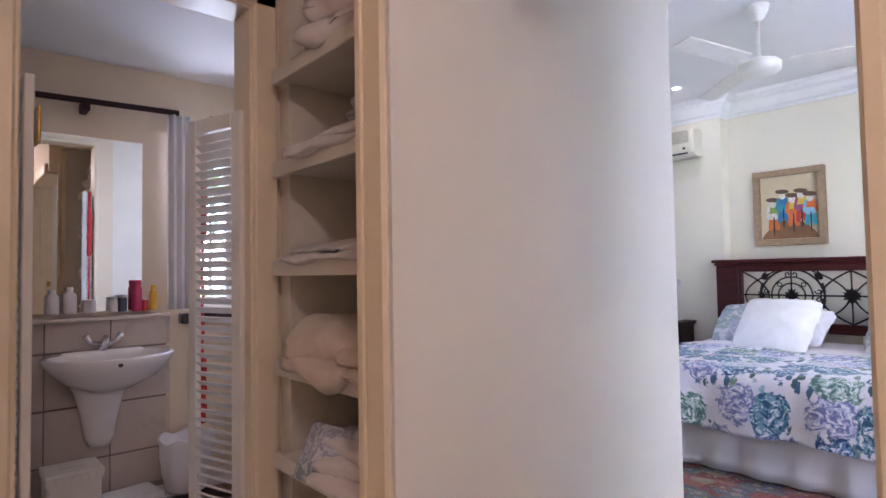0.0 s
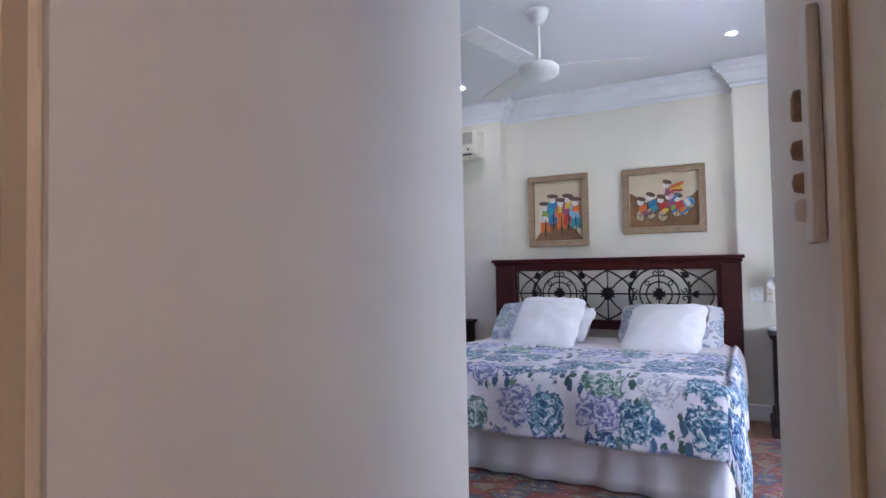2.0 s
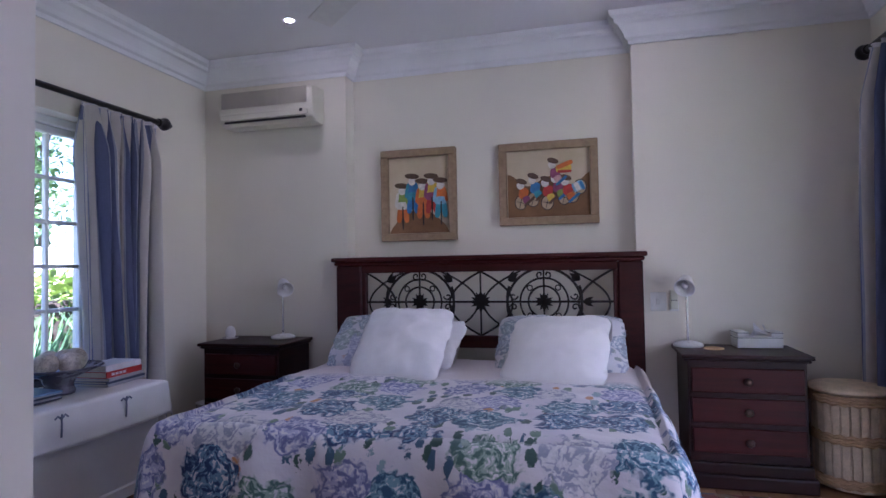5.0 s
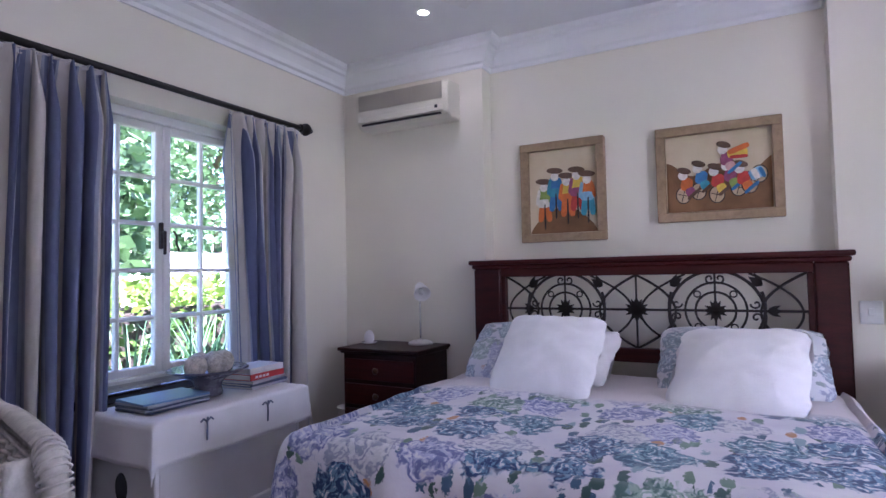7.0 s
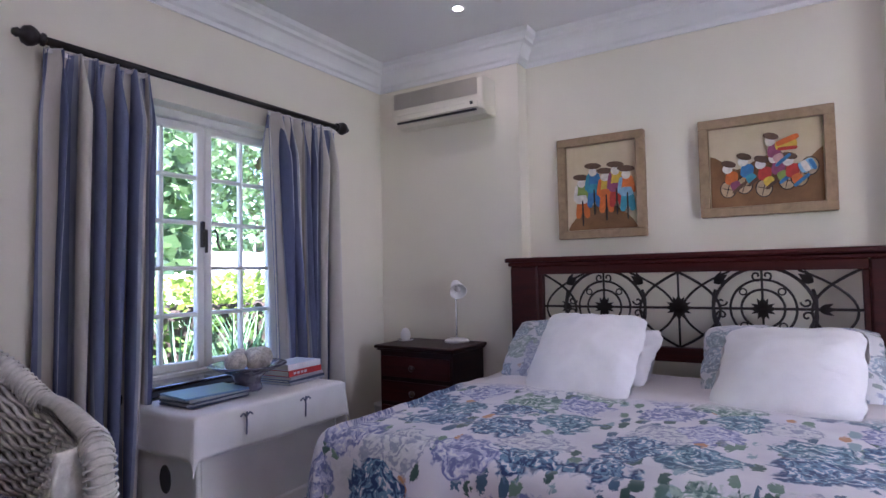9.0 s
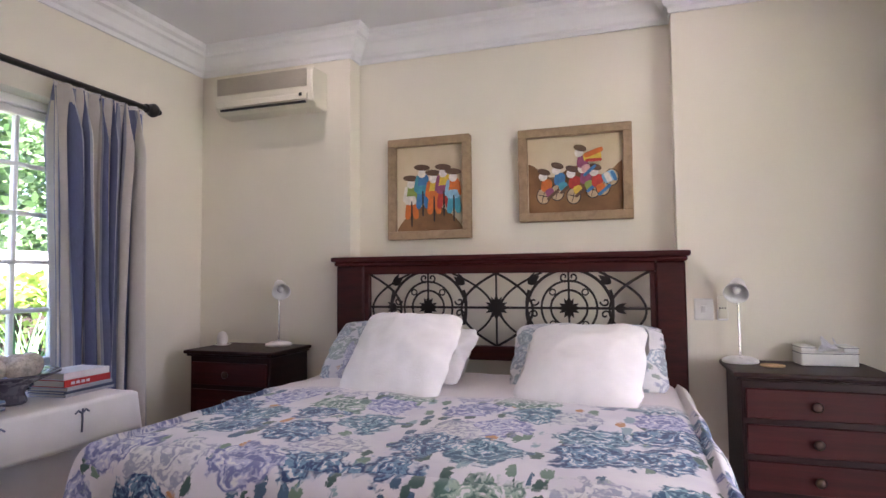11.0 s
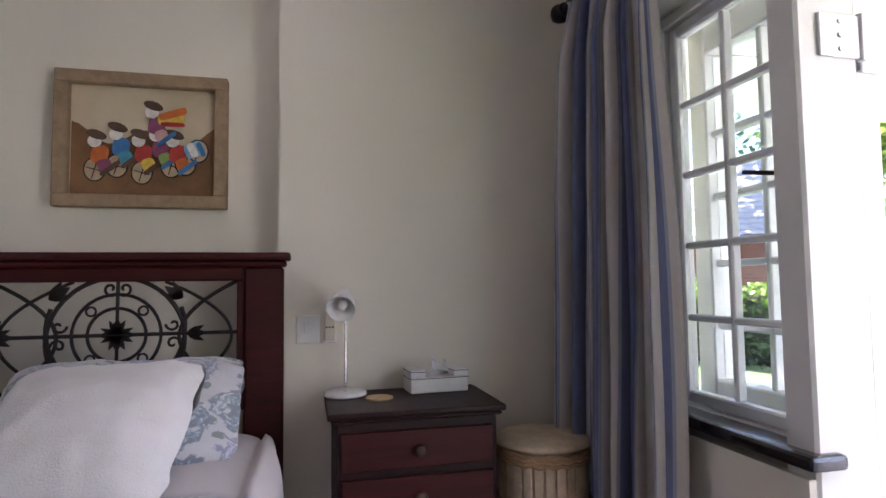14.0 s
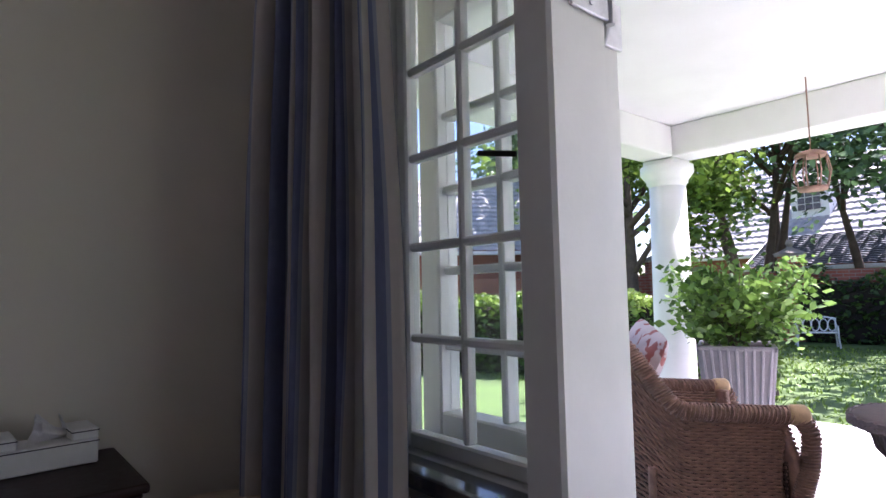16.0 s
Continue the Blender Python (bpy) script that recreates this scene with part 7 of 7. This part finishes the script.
def house(m, w, d, eave, ridge, roofm, label, dormer=False):
    t = thing("house", tuple(m.translation), label, "house")
    wl = B()
    box(wl, (-w / 2, -d / 2, GZ), (w / 2, d / 2, eave), 0.0, 1, m)
    for sx in (-1, 1):
        va = [wl.verts.new(m @ Vector((sx * w / 2, y, z))) for y, z in ((-d / 2, eave), (d / 2, eave), (0, ridge))]
        wl.faces.new(va)
    part("wall", walls_uv(wl), BRICKW, t)
    o = 0.45
    for s in (-1, 1):
        c = [m @ Vector(p) for p in ((-w / 2 - o, s * (d / 2 + o), eave - 0.18), (w / 2 + o, s * (d / 2 + o), eave - 0.18), (w / 2 + o, 0, ridge + 0.08), (-w / 2 - o, 0, ridge + 0.08))]
        if s > 0:
            c = [c[1], c[0], c[3], c[2]]
        rf = part("roof", tiled_roof(c, 16, int(w / 0.3), roofm), roofm, t, "pale pantiled roof slope")
        part("gutter", box(B(), (-w / 2 - o, s * (d / 2 + o) - 0.06, eave - 0.28), (w / 2 + o, s * (d / 2 + o) + 0.06, eave - 0.16), 0.02, 1, m), COLUMN, rf)
    for sx in (-1, 1):
        for s in (-1, 1):
            bg = B()
            tube(bg, [m @ Vector((sx * (w / 2 + o), s * (d / 2 + o), eave - 0.22)), m @ Vector((sx * (w / 2 + o), 0, ridge))], 0.10, 4)
            part("bargeboard", bg, COLUMN, t, "white bargeboard")
    if dormer:
        dm = m @ Matrix.Translation((dormer, -d / 4 - 0.9, (eave + ridge) / 2 - 0.35))
        part("dormer", walls_uv(box(B(), (-0.75, -0.3, -0.5), (0.75, 2.0, 0.85), 0, 1, dm)), COLUMN, t)
        dw = part("dormer_window", box(B(), (-0.5, -0.34, -0.2), (0.5, -0.28, 0.7), 0.01, 1, dm), WHITEWOOD, t)
        for i in range(3):
            for j in range(3):
                part("pane", box(B(), (-0.45 + 0.31 * i, -0.36, -0.15 + 0.28 * j), (-0.45 + 0.31 * i + 0.27, -0.345, -0.15 + 0.28 * j + 0.24), 0, 1, dm), BOWL, dw)
        part("dormer_roof", box(B(), (-0.95, -0.6, 0.85), (0.95, 2.2, 1.0), 0.02, 1, dm), roofm, t)
    return t


house(place(19.87, -12.49, 0, 60), 9.0, 7.0, 2.5, 5.2, ROOF, "red brick neighbouring house with pale tiled roof")
house(place(8.42, -30.85, 0, 172), 17.0, 10.0, 2.6, 7.0, ROOF, "large neighbouring house with pale tiled roof and dormer", dormer=-2.4)
house(place(4.84, -21.45, 0, 176), 11.0, 3.2, 1.85, 2.7, ROOFGREY, "low outbuilding with slate-grey tiled roof")

bench = thing("garden_bench", (6.91, -13.98, GZ), "white cast-iron garden bench by the hedge", "bench")
GBM = place(6.95, -13.6, GZ, 25) @ Matrix.Scale(0.72, 4)
part("seat", box(B(), (-0.5, -0.2, 0.40), (0.5, 0.2, 0.43), 0.01, 1, GBM), WHITEWOOD, bench)
for k in range(5):
    part("back_hoop", tube(B(), [GBM @ Vector((-0.4 + 0.2 * k + 0.10 * math.cos(a), -0.2, 0.62 + 0.17 * math.sin(a))) for a in (2 * math.pi * i / 16 for i in range(16))], 0.014, 5, closed=True), WHITEWOOD, bench)
part("top_rail", tube(B(), [GBM @ Vector((-0.5 + i * 0.1, -0.2, 0.80 + 0.06 * math.sin(math.pi * i / 10))) for i in range(11)], 0.018, 6), WHITEWOOD, bench)
for sx in (-0.48, 0.48):
    for sy in (-0.18, 0.18):
        part("leg", tube(B(), [GBM @ Vector((sx, sy, 0.62 if sy > 0 else 0.80)), GBM @ Vector((sx, sy, 0.3)), GBM @ Vector((sx * 1.06, sy * 1.2, 0.0))], 0.018, 6), WHITEWOOD, bench)

tree(13.51, -17.19, 9.0, 3.2, LEAFPALE, 7000, "tall light-green garden tree", 1, 0.15)
tree(9.94, -18.19, 8.5, 3.4, LEAFTREE, 6500, "many-stemmed garden tree with open crown", 5, 0.13, low=0.6)
tree(7.17, -19.38, 8.0, 3.0, LEAFTREE, 6000, "many-stemmed garden tree with open crown", 4, 0.13, low=0.6)
tree(4.07, -12.57, 6.5, 3.0, LEAFTREE, 2200, "lawn tree casting dappled shade", 1, 0.12, low=0.55)
tree(10.58, -12.77, 6.5, 2.6, LEAFLIME, 6500, "dense bright green tree beside the garden wall", 1, 0.12, low=0.25)
tree(5.02, -17.74, 8.5, 3.4, LEAFTREE, 5000, "leafy tree behind the garden wall", 2, 0.14)
tree(17.08, -19.58, 10.0, 3.6, LEAFPALE, 6000, "tall light-green garden tree", 1, 0.17)
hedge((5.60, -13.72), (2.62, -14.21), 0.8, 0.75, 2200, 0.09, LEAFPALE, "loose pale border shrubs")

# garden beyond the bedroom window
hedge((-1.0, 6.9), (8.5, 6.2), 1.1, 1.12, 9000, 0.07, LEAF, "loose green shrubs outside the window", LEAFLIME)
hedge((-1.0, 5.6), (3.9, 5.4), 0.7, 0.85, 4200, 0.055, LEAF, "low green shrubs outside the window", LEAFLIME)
for k, (fx, fy) in enumerate(((4.55, 4.75), (4.95, 5.0), (5.4, 4.8), (4.2, 5.0), (5.9, 5.1))):
    fl = B()
    for j in range(34):
        a, ln, h0 = rng.random() * 6.28, 0.35 + 0.25 * rng.random(), 0.75 + 0.35 * rng.random()
        w = 0.020
        prev = None
        side = Vector((-math.sin(a), math.cos(a), 0))
        for i in range(6):
            f = i / 5
            p = Vector((fx + math.cos(a) * ln * f ** 1.3, fy + math.sin(a) * ln * f ** 1.3, GZ + h0 * (1.25 * f - 0.35 * f * f)))
            row = (fl.verts.new(p - side * w * (1 - f * 0.9)), fl.verts.new(p + side * w * (1 - f * 0.9)))
            if prev:
                fl.faces.new((prev[0], prev[1], row[1], row[0]))
            prev = row
    solo("flax_plant", fl, FLAX, "strap-leaved flax clump outside the window", "plant", group="flax clumps")
gw = thing("white_garden_wall", (4, 15, GZ), "sunlit white garden wall behind the shrubs", "wall")
part("wall_panel", box(B(), (-14, 14.9, GZ), (24, 15.1, 1.9), 0.01), COLUMN, gw)
for k, (tx, ty, hh, sp, mt) in enumerate(((3.0, 19.0, 8.5, 3.6, LEAFTREE), (8.5, 20.0, 9.5, 3.8, LEAFPALE), (13.5, 19.0, 8.0, 3.4, LEAFTREE), (-2.5, 20.0, 9.0, 3.8, LEAFPALE), (6.0, 11.0, 6.5, 2.4, LEAFTREE), (18.5, 21.0, 10.0, 4.0, LEAFTREE))):
    tree(tx, ty, hh, sp, mt, 6000, "dense leafy tree beyond the garden wall", 1, 0.16, low=0.3)
# blades of the near lawn
bl = rng.random((9000, 2)) * np.array((9.0, 7.5)) + np.array((0.5, -13.6))
leaves("grass", np.c_[bl, np.full(len(bl), GZ + 0.02)], 0.02, LEAFLIME, None, "short lawn grass blades", flat=3.0, ln=3.5)

# ---- pieces of floors ----
fl_ob = bpy.data.objects["floor_bedroom"]
for k in range(36):
    y0 = -1.13 + k * 0.1185
    part("floor_board", box(B(), (0.36, y0 + 0.001, -0.01), (4.755, y0 + 0.1175, 0.0), 0.002), FLOORWOOD, fl_ob)
fl_ob = bpy.data.objects["floor_lobby"]
tm = mesh_of("tile", box(B(), (0.002, 0.002, -0.012), (0.328, 0.328, 0.0), 0.003), FTILE)
for i in range(-4, 8):
    for j in range(10):
        x, y = -1.30 + (i + 4) * 0.33, 0.16 + j * 0.33
        if x + 0.33 < 1.25 and (y > 1.75 or x + 0.33 < 0.36):
            o = new("tile", tm)
            o.location = (x, y, 0)
            o.parent = fl_ob
structure("floor_bathroom", box(B(), (0.36, 1.78, -0.12), (1.36, BY, -0.012)), GROUT, "joint bed under pale tiles")
vt = mesh_of("tile", box(B(), (0.003, 0.003, -0.012), (0.497, 0.497, 0.0), 0.003), VTILE)
for i in range(16):
    for j in range(9):
        o = new("tile", vt)
        o.parent = ver
        o.location = Vector((-2.5 + i * 0.5, -5.88 + j * 0.5, VZ)) - ORIGIN[ver]
